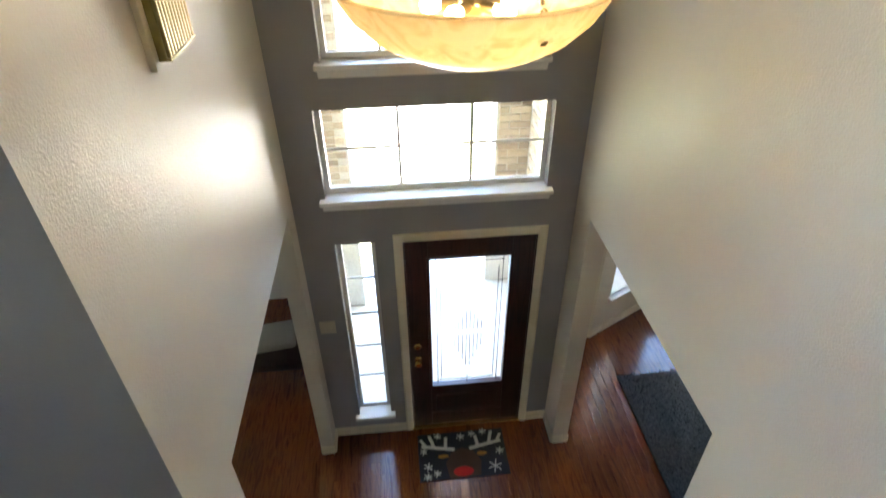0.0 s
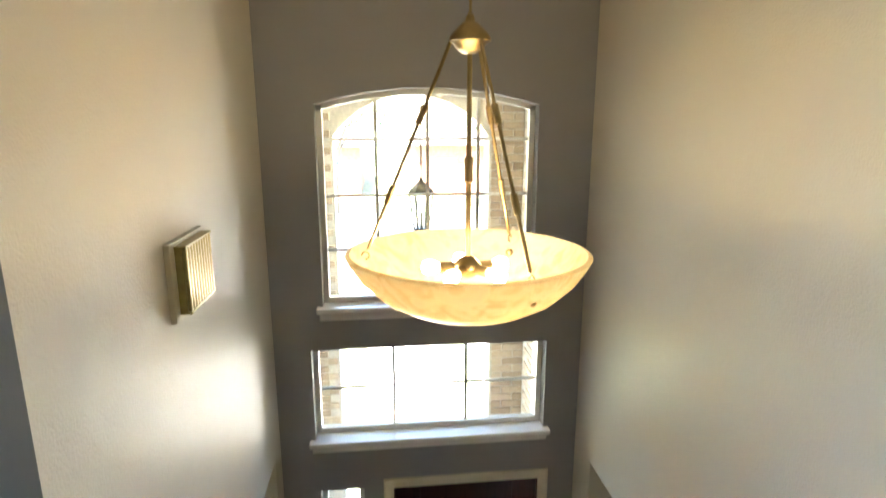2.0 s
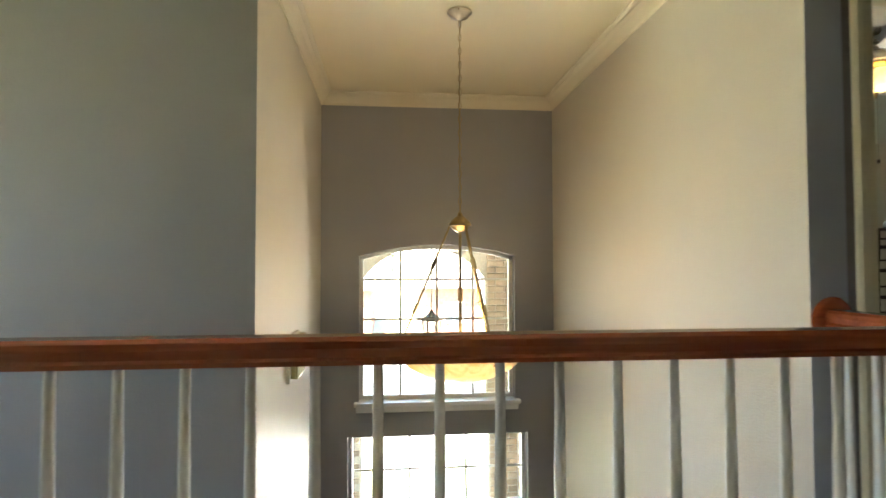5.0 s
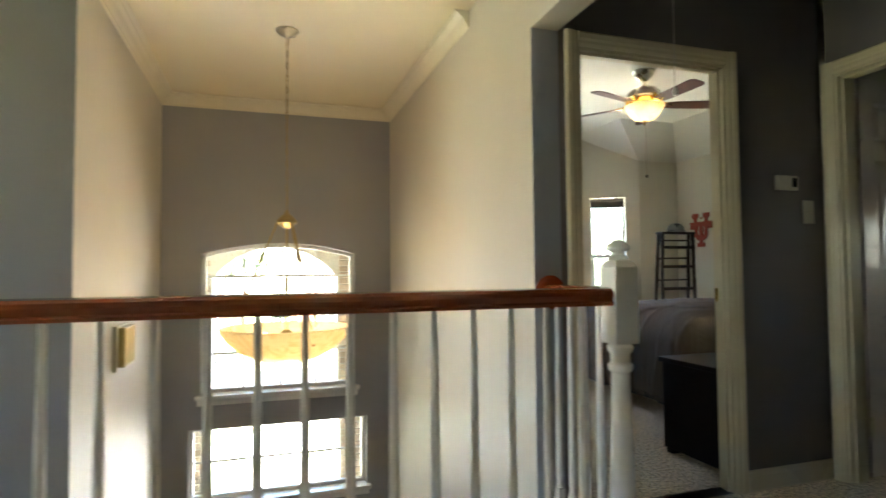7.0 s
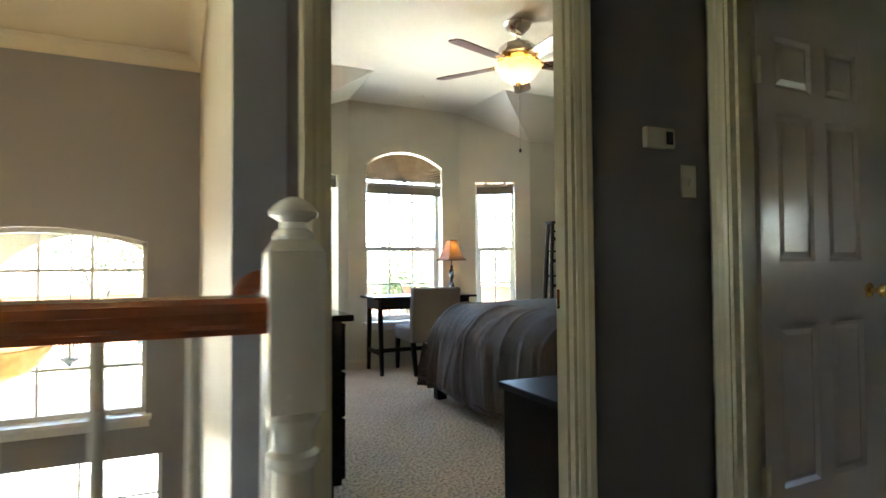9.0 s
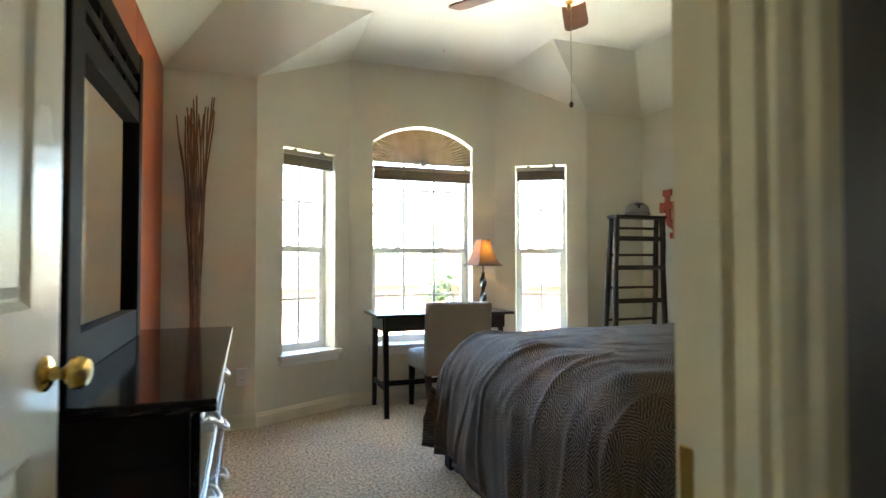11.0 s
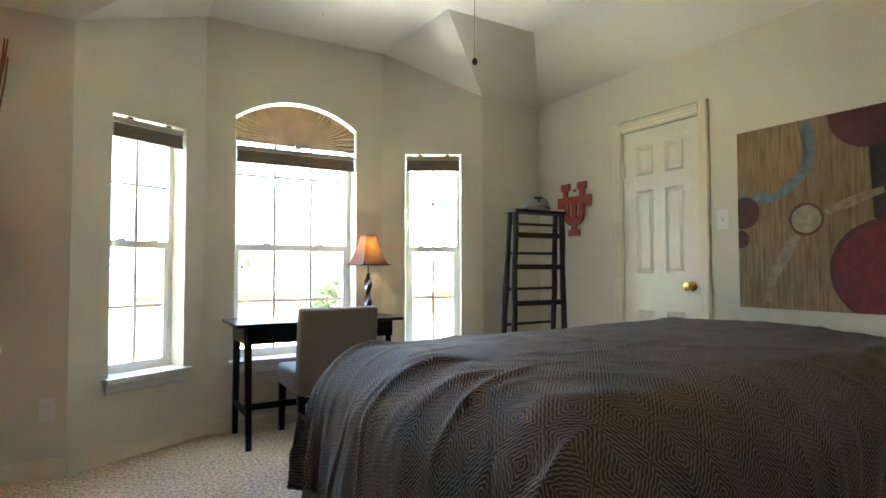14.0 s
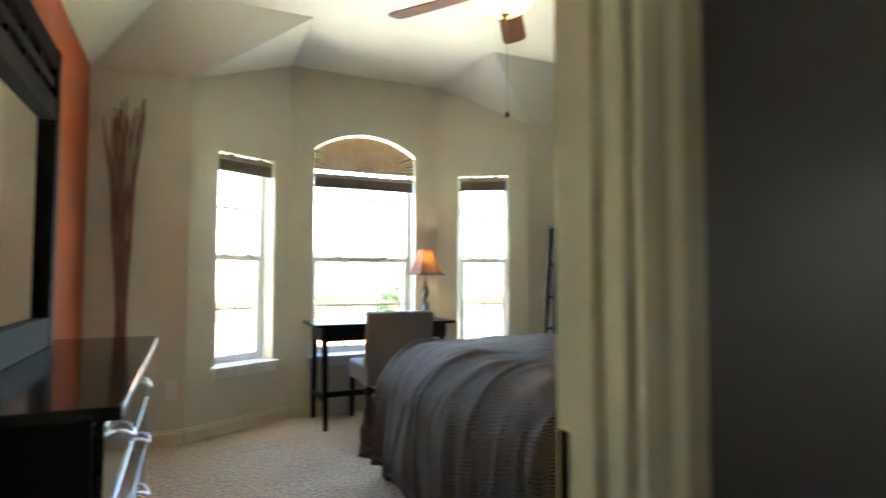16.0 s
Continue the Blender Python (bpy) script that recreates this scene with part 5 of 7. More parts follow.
def bedspread():
    """The cloth lies over the mattress and hangs at the foot and both sides, with soft uneven folds."""
    bm = bmesh.new()
    uv = bm.loops.layers.uv.new("UVMap")
    hang, r = 0.80, 0.24
    x0, x1, y0, y1 = BX[0] - 0.02, BX[1], BY[0] - 0.02, BY[1] + 0.02
    nu, nv = 190, 300
    su = [-hang + (x1 - x0 + hang) * i / nu for i in range(nu + 1)]
    sv = [-hang + (y1 - y0 + 2 * hang) * j / nv for j in range(nv + 1)]
    arc = r * math.pi / 2

    def over(d):
        """Distance in from the edge and drop, at d along the cloth from the edge line."""
        k = r - d
        if k <= 0:
            return d, 0.0
        if k < arc:
            a = k / r
            return r - r * math.sin(a), r * (1 - math.cos(a))
        return 0.0, r + (k - arc)

    # pulled creases over the foot edge: place along the edge, lean, width, height, reach down and in
    rng = random.Random(14)
    creases = [(0.16 + 0.155 * k + rng.uniform(-0.09, 0.09), rng.uniform(-0.7, 0.35), rng.uniform(0.012, 0.030), rng.uniform(0.002, 0.014), rng.uniform(0.22, 0.48), rng.uniform(0.18, 0.42)) for k in (0, 2, 4, 5, 6, 8, 9)]
    creases += [(c[0] + 0.06, c[1] - 0.25, c[2], c[3] * 0.7, 0.30, 0.5) for c in creases[2:6]]

    def crease(s, t):
        h = 0.0
        for at, slope, wide, high, down, inn in creases:
            q = (s - 0.08) / (inn if s > 0.08 else down)
            if abs(q) < 1:
                d = t - at - slope * s - 0.5 * slope * s * s
                h += high * math.exp(-(d / wide) ** 2) * (1 - q * q) ** 1.2
        return h

    grid = []
    for s in su:
        row = []
        for t in sv:
            lo = t < (y1 - y0) / 2
            d_side = t if lo else (y1 - y0) - t
            ix, zx = over(s)
            iy, zy = over(d_side)
            drop = math.sqrt(zx * zx + zy * zy) if zx < r or zy < r else max(zx, zy) + 0.25 * min(zx, zy)
            drop = min(drop, BTOP - 0.120 + 0.014 * math.sin((s + t) * 7) + 0.008 * math.sin((s - t) * 17))
            p = Vector((x0 + ix, y0 + iy if lo else y1 - iy, BTOP - drop))
            h = min(1.0, max(0.0, drop - 0.05) / 0.45)
            out = Vector((-1 if zx > 0.01 else 0, (-1 if lo else 1) if zy > 0.01 else 0, 0))
            if out.length:
                wx, wy = zx / (zx + zy + 1e-6), zy / (zx + zy + 1e-6)
                out = Vector((out.x * wx, out.y * wy, 0))
                c = t * wx + (s + 3.0) * wy + 0.10 * noise.noise(Vector((s * 2, t * 2, 1)))
                lean = c + 0.22 * drop * math.sin(c * 3.1)
                n1 = noise.noise(Vector((lean * 5.5, drop * 0.9, 2.0)))
                n2 = noise.noise(Vector((lean * 13.0, drop * 1.6, 8.0)))
                ridge = max(0.0, 1 - abs(noise.noise(Vector((lean * 6.0, drop * 0.7, 20.0)))) * 6)
                n3 = noise.noise(Vector((lean * 27.0, drop * 2.4, 15.0)))
                p += out * (0.040 * h + h * (0.032 * n1 + 0.017 * n2 + 0.006 * n3) + 0.010 * ridge * min(1, h * 2))
                if zx > r and zy > r:
                    p += Vector((-1, -1 if lo else 1, 0)) * 0.05 * h
            w = 1 - h
            x, y = p.x, p.y
            crest = max(0.0, min(1.0, (s - 0.0) / 0.9)) * math.sin(max(0.0, min(1.0, t / (y1 - y0))) * math.pi)
            p.z += w * (0.055 * crest + 0.016 * noise.noise(Vector((x * 2.2, y * 2.2, 0.5))) + 0.005 * noise.noise(Vector((x * 7, y * 6, 7))))
            wr = noise.noise(Vector((x * 2.2 + y * 5.0, y * 1.6 - x * 2.4, 11)))
            wr2 = noise.noise(Vector((x * 1.6 - y * 4.0, y * 2 + x * 3.0, 31)))
            p.z += w * (0.006 * max(0.0, 1 - abs(wr) * 5) + 0.005 * max(0.0, 1 - abs(wr2) * 5))
            bend = min(1.0, max(0.0, (r - s) / r)) * math.pi / 2
            p += Vector((-math.sin(bend), 0, math.cos(bend))) * crease(s, t)
            row.append(bm.verts.new(p))
        grid.append(row)
    for i in range(nu):
        for j in range(nv):
            f = bm.faces.new((grid[i][j], grid[i + 1][j], grid[i + 1][j + 1], grid[i][j + 1]))
            for l, (a, c) in zip(f.loops, ((i, j), (i + 1, j), (i + 1, j + 1), (i, j + 1))):
                l[uv].uv = (su[a], sv[c])
    rim = [[v.co.copy() for v in row] for row in grid]
    ob = finish(bm, "bedspread", bedspread_material())
    for p in ob.data.polygons:
        p.use_smooth = True
    mod = ob.modifiers.new("cloth thickness", "SOLIDIFY")
    mod.thickness = 0.006
    edge = [row[0] for row in reversed(rim)] + rim[0][1:] + [row[-1] for row in rim[1:]]
    part("hem", tube(edge, 0.0055, 6), plain("brown hem binding", (0.045, 0.032, 0.024), 0.85), ob, "stitched brown hem", True)
    return tagged(ob, "rumpled brown and taupe diamond-woven bedspread draped over the bed", "bedspread")


bedspread()


def arc_handle(parent, at, mat):
    """A bowed metal pull; it stands out along +x."""
    x, y, z = at
    pts = [(x, y - 0.048, z + 0.012), (x + 0.014, y - 0.042, z + 0.008), (x + 0.026, y - 0.026, z - 0.006), (x + 0.030, y, z - 0.012), (x + 0.026, y + 0.026, z - 0.006), (x + 0.014, y + 0.042, z + 0.008), (x, y + 0.048, z + 0.012)]
    return part("handle", tube(pts, [0.006, 0.0065, 0.007, 0.008, 0.007, 0.0065, 0.006], 10), mat, parent, "satin chrome bow handle", True)


def dresser():
    e = thing("dresser", "dark espresso dresser with chrome handles beside the orange wall", "dresser", (0, 0, 0))
    y0, y1, xb, xf, top = 3.496, 4.984, BX0 + 0.018, 2.496, 0.828
    part("top", box((xb, y0 - 0.012, top - 0.030), (2.530, y1 + 0.006, top), 0.005, 2), LACQUER, e, "glossy dark top")
    bm = box((xb, y0, 0.07), (xf - 0.02, y1, top - 0.030))
    add_box(bm, (xb, y0 + 0.03, 0.0), (xf - 0.05, y1 - 0.03, 0.07))
    part("carcass", bm, ESPRESSO, e)
    ym = (y0 + y1) / 2
    # The sky's blue reflection is mixed into this silver.
    SILVER = plain("silver strip with sky blue in its colour", (0.36, 0.39, 0.46), 0.30, 0.9, grain=0.04)
    part("trim_strip", box((2.5285, y0 - 0.010, top - 0.026), (2.5325, y1 + 0.004, top - 0.006), 0.001, 1), SILVER, e, "silver strip along the top's edge, sky reflection in its colour")
    rows = [(0.578, 0.788), (0.368, 0.568), (0.09, 0.358)]
    for a, b in ((y0 + 0.008, ym - 0.004), (ym + 0.004, y1 - 0.008)):
        for z0, z1 in rows:
            bm = bmesh.new()
            add_box(bm, (xf - 0.02, a, z0), (xf, b, z1), 0.006, 2)
            d = part("drawer_front", bm, LACQUER, e)
            # Lip stands in for the bluish reflection along the drawer's bevel.
            part("drawer_lip", box((xf - 0.004, a + 0.004, z1 - 0.016), (xf + 0.005, b - 0.004, z1 - 0.004), 0.002, 1), SILVER, d, "silver lip drawn for the bevel's blue reflection")
            arc_handle(d, (xf, (a + b) / 2, (z0 + z1) / 2 if z0 > 0.2 else z1 - 0.09), CHROME)


dresser()


def mirror():
    e = thing("dresser_mirror", "mirror in a wide dark frame standing on the dresser", "mirror", (0, 0, 0))
    x0, x1 = BX0 + 0.060, BX0 + 0.112
    ya, yb, z0, z1 = 3.75, 4.765, 0.829, 1.985
    ga, gb, g0, g1 = 3.875, 4.700, 0.940, 1.700
    part("stile", box((x0, ya, z0), (x1, ga, z1), 0.006, 2), SATINFRAME, e)
    part("stile", box((x0, gb, z0), (x1, yb, z1), 0.006, 2), SATINFRAME, e)
    part("bottom_rail", box((x0 + 0.002, ga, z0), (x1 - 0.003, gb, g0), 0.004, 2), SATINFRAME, e)
    part("middle_rail", box((x0 + 0.002, ga, g1), (x1 - 0.003, gb, g1 + 0.085), 0.004, 2), SATINFRAME, e)
    part("slat", box((x0 + 0.010, ga, g1 + 0.125), (x1 - 0.010, gb, g1 + 0.165), 0.004, 2), SATINFRAME, e)
    part("top_rail", box((x0 + 0.002, ga, z1 - 0.085), (x1 - 0.003, gb, z1 - 0.004), 0.004, 2), SATINFRAME, e)
    for yy in (ga + 0.22, (ga + gb) / 2, gb - 0.22):
        part("spindle", box((x0 + 0.012, yy - 0.012, g1 + 0.08), (x1 - 0.012, yy + 0.012, z1 - 0.08), 0.003, 1), SATINFRAME, e)
    part("backing", box((x0, ga - 0.004, g0 - 0.004), (x0 + 0.014, gb + 0.004, g1 + 0.004)), SATINFRAME, e)
    m, nodes, links, b = material("mirror silver")
    b.inputs["Base Color"].default_value = (0.88, 0.90, 0.89, 1)
    b.inputs["Metallic"].default_value = 1.0
    b.inputs["Roughness"].default_value = 0.02
    part("mirror_glass", box((x0 + 0.015, ga, g0), (x0 + 0.020, gb, g1), 0.002, 1), m, e, "clear mirror glass")


mirror()


def low_chest():
    e = thing("low_chest", "low black wooden chest against the bedroom wall by the door", "chest", (0, 0, 0))
    part("body", box((3.072, BY0 + 0.02, 0.03), (4.0, 3.085, 0.522), 0.004, 2), ESPRESSO, e)
    part("lid", box((3.055, BY0 + 0.015, 0.522), (4.015, 3.105, 0.550), 0.006, 2), ESPRESSO, e, "glossy dark lid")
    for x in (3.085, 3.94):
        for y in (BY0 + 0.03, 3.03):
            part("foot", box((x, y, 0), (x + 0.05, y + 0.05, 0.03)), ESPRESSO, e)


low_chest()


def desk():
    e = thing("writing_desk", "dark wooden writing desk with slanted legs under the bay window", "desk", (0, 0, 0))
    x0, x1, y0, y1, top = 3.477, 4.572, 6.088, 6.575, 0.752
    part("top", box((x0, y0, top - 0.022), (x1, y1, top), 0.004, 2), ESPRESSO, e, "glossy dark top")
    part("apron", box((x0 + 0.07, y0 + 0.04, top - 0.125), (x1 - 0.07, y0 + 0.058, top - 0.022)), ESPRESSO, e)
    part("apron", box((x0 + 0.07, y1 - 0.058, top - 0.125), (x1 - 0.07, y1 - 0.04, top - 0.022)), ESPRESSO, e)
    for x in (x0 + 0.058, x1 - 0.076):
        part("apron", box((x, y0 + 0.06, top - 0.125), (x + 0.018, y1 - 0.06, top - 0.022)), ESPRESSO, e)
    for x in (x0 + 0.085, x1 - 0.085):
        for y, s in ((y0 + 0.10, -1), (y1 - 0.06, 1)):
            bm = bmesh.new()
            a, w = 0.021, 0.016
            yf = y0 + 0.045 if s < 0 else y1 - 0.02
            hi = [bm.verts.new((x + dx * a, y + dy * a, top - 0.022)) for dx, dy in ((-1, -1), (1, -1), (1, 1), (-1, 1))]
            lo = [bm.verts.new((x + dx * w, yf + dy * w, 0.0)) for dx, dy in ((-1, -1), (1, -1), (1, 1), (-1, 1))]
            bm.faces.new(hi)
            bm.faces.new(lo)
            for i in range(4):
                bm.faces.new((lo[i], lo[(i + 1) % 4], hi[(i + 1) % 4], hi[i]))
            part("leg", bm, ESPRESSO, e)
        part("side_stretcher", box((x - 0.010, y0 + 0.065, 0.185), (x + 0.010, y1 - 0.03, 0.225), 0.003, 1), ESPRESSO, e)
    part("stretcher", box((x0 + 0.095, 6.330, 0.187), (x1 - 0.095, 6.350, 0.227), 0.003, 1), ESPRESSO, e)


desk()


def parsons_chair():
    e = thing("dining_chair", "taupe upholstered chair with dark legs pulled up to the desk", "chair", (0, 0, 0))
    FAB = plain("taupe upholstery", (0.21, 0.172, 0.142), 0.85, grain=0.10, scale=140, bumpy=0.25)
    x0, x1 = 3.818, 4.330
    part("seat", box((x0, 6.046, 0.310), (x1, 6.50, 0.450), 0.035, 4), FAB, e, "padded taupe seat", True)
    bm = box((x0 + 0.004, -0.045, 0.0), (x1 - 0.004, 0.045, 0.530), 0.022, 4, Matrix.Translation((0, 6.048, 0.310)) @ Matrix.Rotation(radians(5), 4, "X"))
    part("backrest", bm, FAB, e, "padded taupe backrest", True)
    for x in (x0 + 0.03, x1 - 0.03):
        for y, yb in ((6.055, 5.97), (6.465, 6.48)):
            bm = bmesh.new()
            hi = [bm.verts.new((x + dx * 0.022, y + dy * 0.022, 0.33)) for dx, dy in ((-1, -1), (1, -1), (1, 1), (-1, 1))]
            lo = [bm.verts.new((x + dx * 0.016, yb + dy * 0.016, 0.0)) for dx, dy in ((-1, -1), (1, -1), (1, 1), (-1, 1))]
            bm.faces.new(hi)
            bm.faces.new(lo)
            for i in range(4):
                bm.faces.new((lo[i], lo[(i + 1) % 4], hi[(i + 1) % 4], hi[i]))
            part("leg", bm, ESPRESSO, e)


parsons_chair()


def table_lamp():
    lx, ly = 4.455, 6.435
    e = thing("table_lamp", "lit table lamp with flared brown shade and twisted base", "lamp", (lx, ly, 0.752), 12)
    IRON = plain("dark bronze lamp base", (0.022, 0.016, 0.012), 0.35, 0.4, grain=0.2)
    part("foot", lathe([(0, 0), (0.070, 0), (0.070, 0.010), (0.052, 0.022), (0.030, 0.030), (0, 0.032)], 4), IRON, e)
    bm = bmesh.new()
    rings = []
    for i in range(25):
        q = i / 24
        z = 0.028 + 0.27 * q
        rr = 0.016 + 0.014 * abs(math.sin(q * math.pi * 2.0 + 0.4))
        tw = q * 3.6
        rings.append([bm.verts.new((rr * math.cos(tw + math.pi / 2 * k), rr * math.sin(tw + math.pi / 2 * k), z)) for k in range(4)])
    for a, c in zip(rings, rings[1:]):
        for k in range(4):
            bm.faces.new((a[k], a[(k + 1) % 4], c[(k + 1) % 4], c[k]))
    part("twisted_column", bm, IRON, e)
    part("stem", tube([(0, 0, 0.29), (0, 0, 0.40)], 0.006, 10), IRON, e)
    m, nodes, links, b = material("brown fabric shade")
    v = coords(nodes, links)
    c = ramp(nodes, links, noise_node(nodes, links, v, 90, 3), [(0.3, (0.13, 0.050, 0.032)), (0.7, (0.19, 0.075, 0.047))])
    tr = nodes.new("ShaderNodeBsdfTranslucent")
    mix = nodes.new("ShaderNodeMixShader")
    mix.inputs["Fac"].default_value = 0.075
    links.new(c, b.inputs["Base Color"])
    tr.inputs["Color"].default_value = (0.62, 0.30, 0.07, 1)
    b.inputs["Roughness"].default_value = 0.8
    links.new(b.outputs["BSDF"], mix.inputs[1])
    links.new(tr.outputs["BSDF"], mix.inputs[2])
    links.new(mix.outputs["Shader"], nodes["Material Output"].inputs["Surface"])
    bm = bmesh.new()
    rings = []
    for i in range(9):
        q = i / 8
        half = 0.122 - 0.080 * (q ** 0.62)
        z = 0.355 + 0.215 * q
        rings.append([bm.verts.new((half * dx, half * dy, z)) for dx, dy in ((-1, -0.85), (0, -0.88), (1, -0.85), (1, 0), (1, 0.85), (0, 0.88), (-1, 0.85), (-1, 0))])
    for a, cc in zip(rings, rings[1:]):
        for k in range(8):
            bm.faces.new((a[k], a[(k + 1) % 8], cc[(k + 1) % 8], cc[k]))
    shade = part("shade", bm, m, e, "flared four-sided brown shade, lit from inside")
    TRIMB = plain("dark shade braid", (0.03, 0.012, 0.008), 0.8)
    for half, z in ((0.123, 0.357), (0.043, 0.568)):
        pts = [(half * dx, half * dy, z) for dx, dy in ((-1, -0.85), (1, -0.85), (1, 0.85), (-1, 0.85), (-1, -0.85))]
        part("braid", tube(pts, 0.004, 6), TRIMB, e)
    bm = lathe([(0, 0.385), (0.012, 0.39), (0.024, 0.42), (0.026, 0.445), (0.015, 0.468), (0, 0.475)], 16)
    part("bulb", bm, glowing("dim lit bulb", (1.0, 0.72, 0.38), 0.5), e, "glowing bulb", True)
    point_lamp("lamp_light", (lx - 0.004, ly - 0.008, 0.752 + 0.500), 0.070, WARM, 0.012)


table_lamp()


def ladder_rack():
    e = thing("ladder_rack", "dark rustic wooden ladder rack standing in the corner", "rack", (5.492, 5.754, 0))
    DARKW = wood("dark rustic wood", (0.012, 0.006, 0.005), (0.026, 0.013, 0.010), 0.62, (14, 14, 1.5), 0.0)
    h = 1.477
    for k in (-1, 1):
        for y in (0.0, 0.16):
            rng = random.Random(k * 3 + int(y * 100))
            pts = [(k * (0.245 - 0.03 * q) + rng.uniform(-0.004, 0.004), y * (1 - 0.6 * q), h * q) for q in [i / 8 for i in range(9)]]
            part("post", tube(pts, [0.021 + rng.uniform(-0.002, 0.003) for _ in pts], 10), DARKW, e, smooth=True)
    part("top_board", box((-0.235, -0.03, h), (0.235, 0.10, h + 0.022), 0.006, 2), DARKW, e)
    for z in (1.318, 1.092, 0.835, 0.58, 0.33, 0.12):
        q = z / h
        half = 0.245 - 0.03 * q
        part("shelf_rung", box((-half, -0.014, z - 0.018), (half, 0.020, z + 0.018), 0.007, 2), DARKW, e)
    for z in (1.40, 1.19, 0.933, 0.68, 0.43):
        q = z / h
        half = 0.245 - 0.03 * q
        part("thin_rung", tube([(-half, 0.16 * (1 - 0.6 * q), z), (half, 0.16 * (1 - 0.6 * q), z + 0.003)], 0.010, 10), DARKW, e)
    c = thing("baseball_cap", "grey baseball cap with a dark brim on the ladder rack", "cap", (5.492, 5.785, h + 0.022), -30)
    GREY = plain("grey cap cloth", (0.32, 0.31, 0.29), 0.9, grain=0.1, scale=150, bumpy=0.2)
    NAVY = plain("dark cap cloth", (0.012, 0.013, 0.02), 0.85, grain=0.2, scale=150)
    bm = bmesh.new()
    prof = [(0.092, 0.0), (0.094, 0.03), (0.085, 0.065), (0.062, 0.092), (0.03, 0.106), (0.0, 0.11)]
    vs = add_lathe(bm, prof, 28, closed=False)
    for v in vs:
        v.co.y *= 1.12
    part("crown", bm, GREY, c, smooth=True)
    bm = bmesh.new()
    top, bot = [], []
    for i in range(15):
        a = math.pi + math.pi * i / 14
        for rr, lst in ((1.0, top), (0.0, bot)):
            x = (0.093 if rr == 0 else 0.098) * math.cos(a)
            y = 0.104 * math.sin(a) + (-0.075 * abs(math.sin(a)) if rr else 0)
            z = 0.010 + (0.012 * abs(math.cos(a)) * 0 - 0.006 * rr) + 0.010 * (1 - abs(math.cos(a)) ** 2)
            lst.append((x, y, z))
    for lst_z in (0, 0.004):
        t = [bm.verts.new((x, y, z + lst_z)) for x, y, z in top]
        q = [bm.verts.new((x, y, z + lst_z)) for x, y, z in bot]
        for i in range(14):
            bm.faces.new((t[i], t[i + 1], q[i + 1], q[i]))
    part("brim", bm, NAVY, c, "dark brim")
    part("badge_bar", box((-0.028, -0.108, 0.064), (0.028, -0.088, 0.074), 0.002, 1, Matrix.Rotation(radians(-8), 4, "X")), NAVY, c)
    part("badge_bar", box((-0.007, -0.113, 0.034), (0.007, -0.092, 0.064), 0.002, 1, Matrix.Rotation(radians(-8), 4, "X")), NAVY, c)
    part("button", lathe([(0.008, 0.108), (0.006, 0.114), (0, 0.116)], 12), GREY, c)


ladder_rack()


def wall_emblem():
    """A cut-out red shape: two footed posts on a crossbar over a cup with a footed stem."""
    e = thing("wall_emblem", "dark red cut-out metal emblem on the cream wall", "wall decor", (BX1, 5.985, 1.328), -90)
    RED = plain("brick red enamel", (0.34, 0.048, 0.022), 0.45, grain=0.08, scale=20)
    w, h = 0.352, 0.412
    n = [0]

    def rect(u0, u1, v0, v1):
        n[0] += 1
        part("plate", box((u0 * w, -0.016 - 0.0006 * n[0], v0 * h), (u1 * w, -0.006, v1 * h)), RED, e)

    for u in ((0.10, 0.38), (0.60, 0.88)):
        rect(u[0], u[1], 0.86, 0.99)
    for u in ((0.17, 0.31), (0.67, 0.81)):
        rect(u[0], u[1], 0.66, 0.87)
    rect(0.0, 1.0, 0.60, 0.74)
    rect(0.0, 0.17, 0.53, 0.61)
    rect(0.83, 1.0, 0.53, 0.61)
    for u in ((0.20, 0.35), (0.65, 0.80)):
        rect(u[0], u[1], 0.40, 0.62)
    rect(0.425, 0.575, 0.10, 0.62)
    rect(0.34, 0.66, 0.0, 0.12)
    n[0] += 1
    bm = bmesh.new()
    y = -0.016 - 0.0006 * n[0]
    cx, cz = 0.5 * w, 0.41 * h
    arc = [math.pi + math.pi * i / 18 for i in range(19)]
    vo = [[bm.verts.new((cx + r * w * math.cos(a), yy, cz + r * w * 0.9 * math.sin(a))) for a in arc] for r in (0.30, 0.15) for yy in (y, -0.006)]
    for i in range(18):
        bm.faces.new((vo[0][i], vo[0][i + 1], vo[2][i + 1], vo[2][i]))
        bm.faces.new((vo[0][i], vo[0][i + 1], vo[1][i + 1], vo[1][i]))
        bm.faces.new((vo[2][i], vo[2][i + 1], vo[3][i + 1], vo[3][i]))
    part("cup", bm, RED, e)
    for z in (0.1, 0.35):
        part("spacer", box((0.46 * w, -0.008, z - 0.01), (0.54 * w, 0.0, z + 0.01)), RED, e)


wall_emblem()


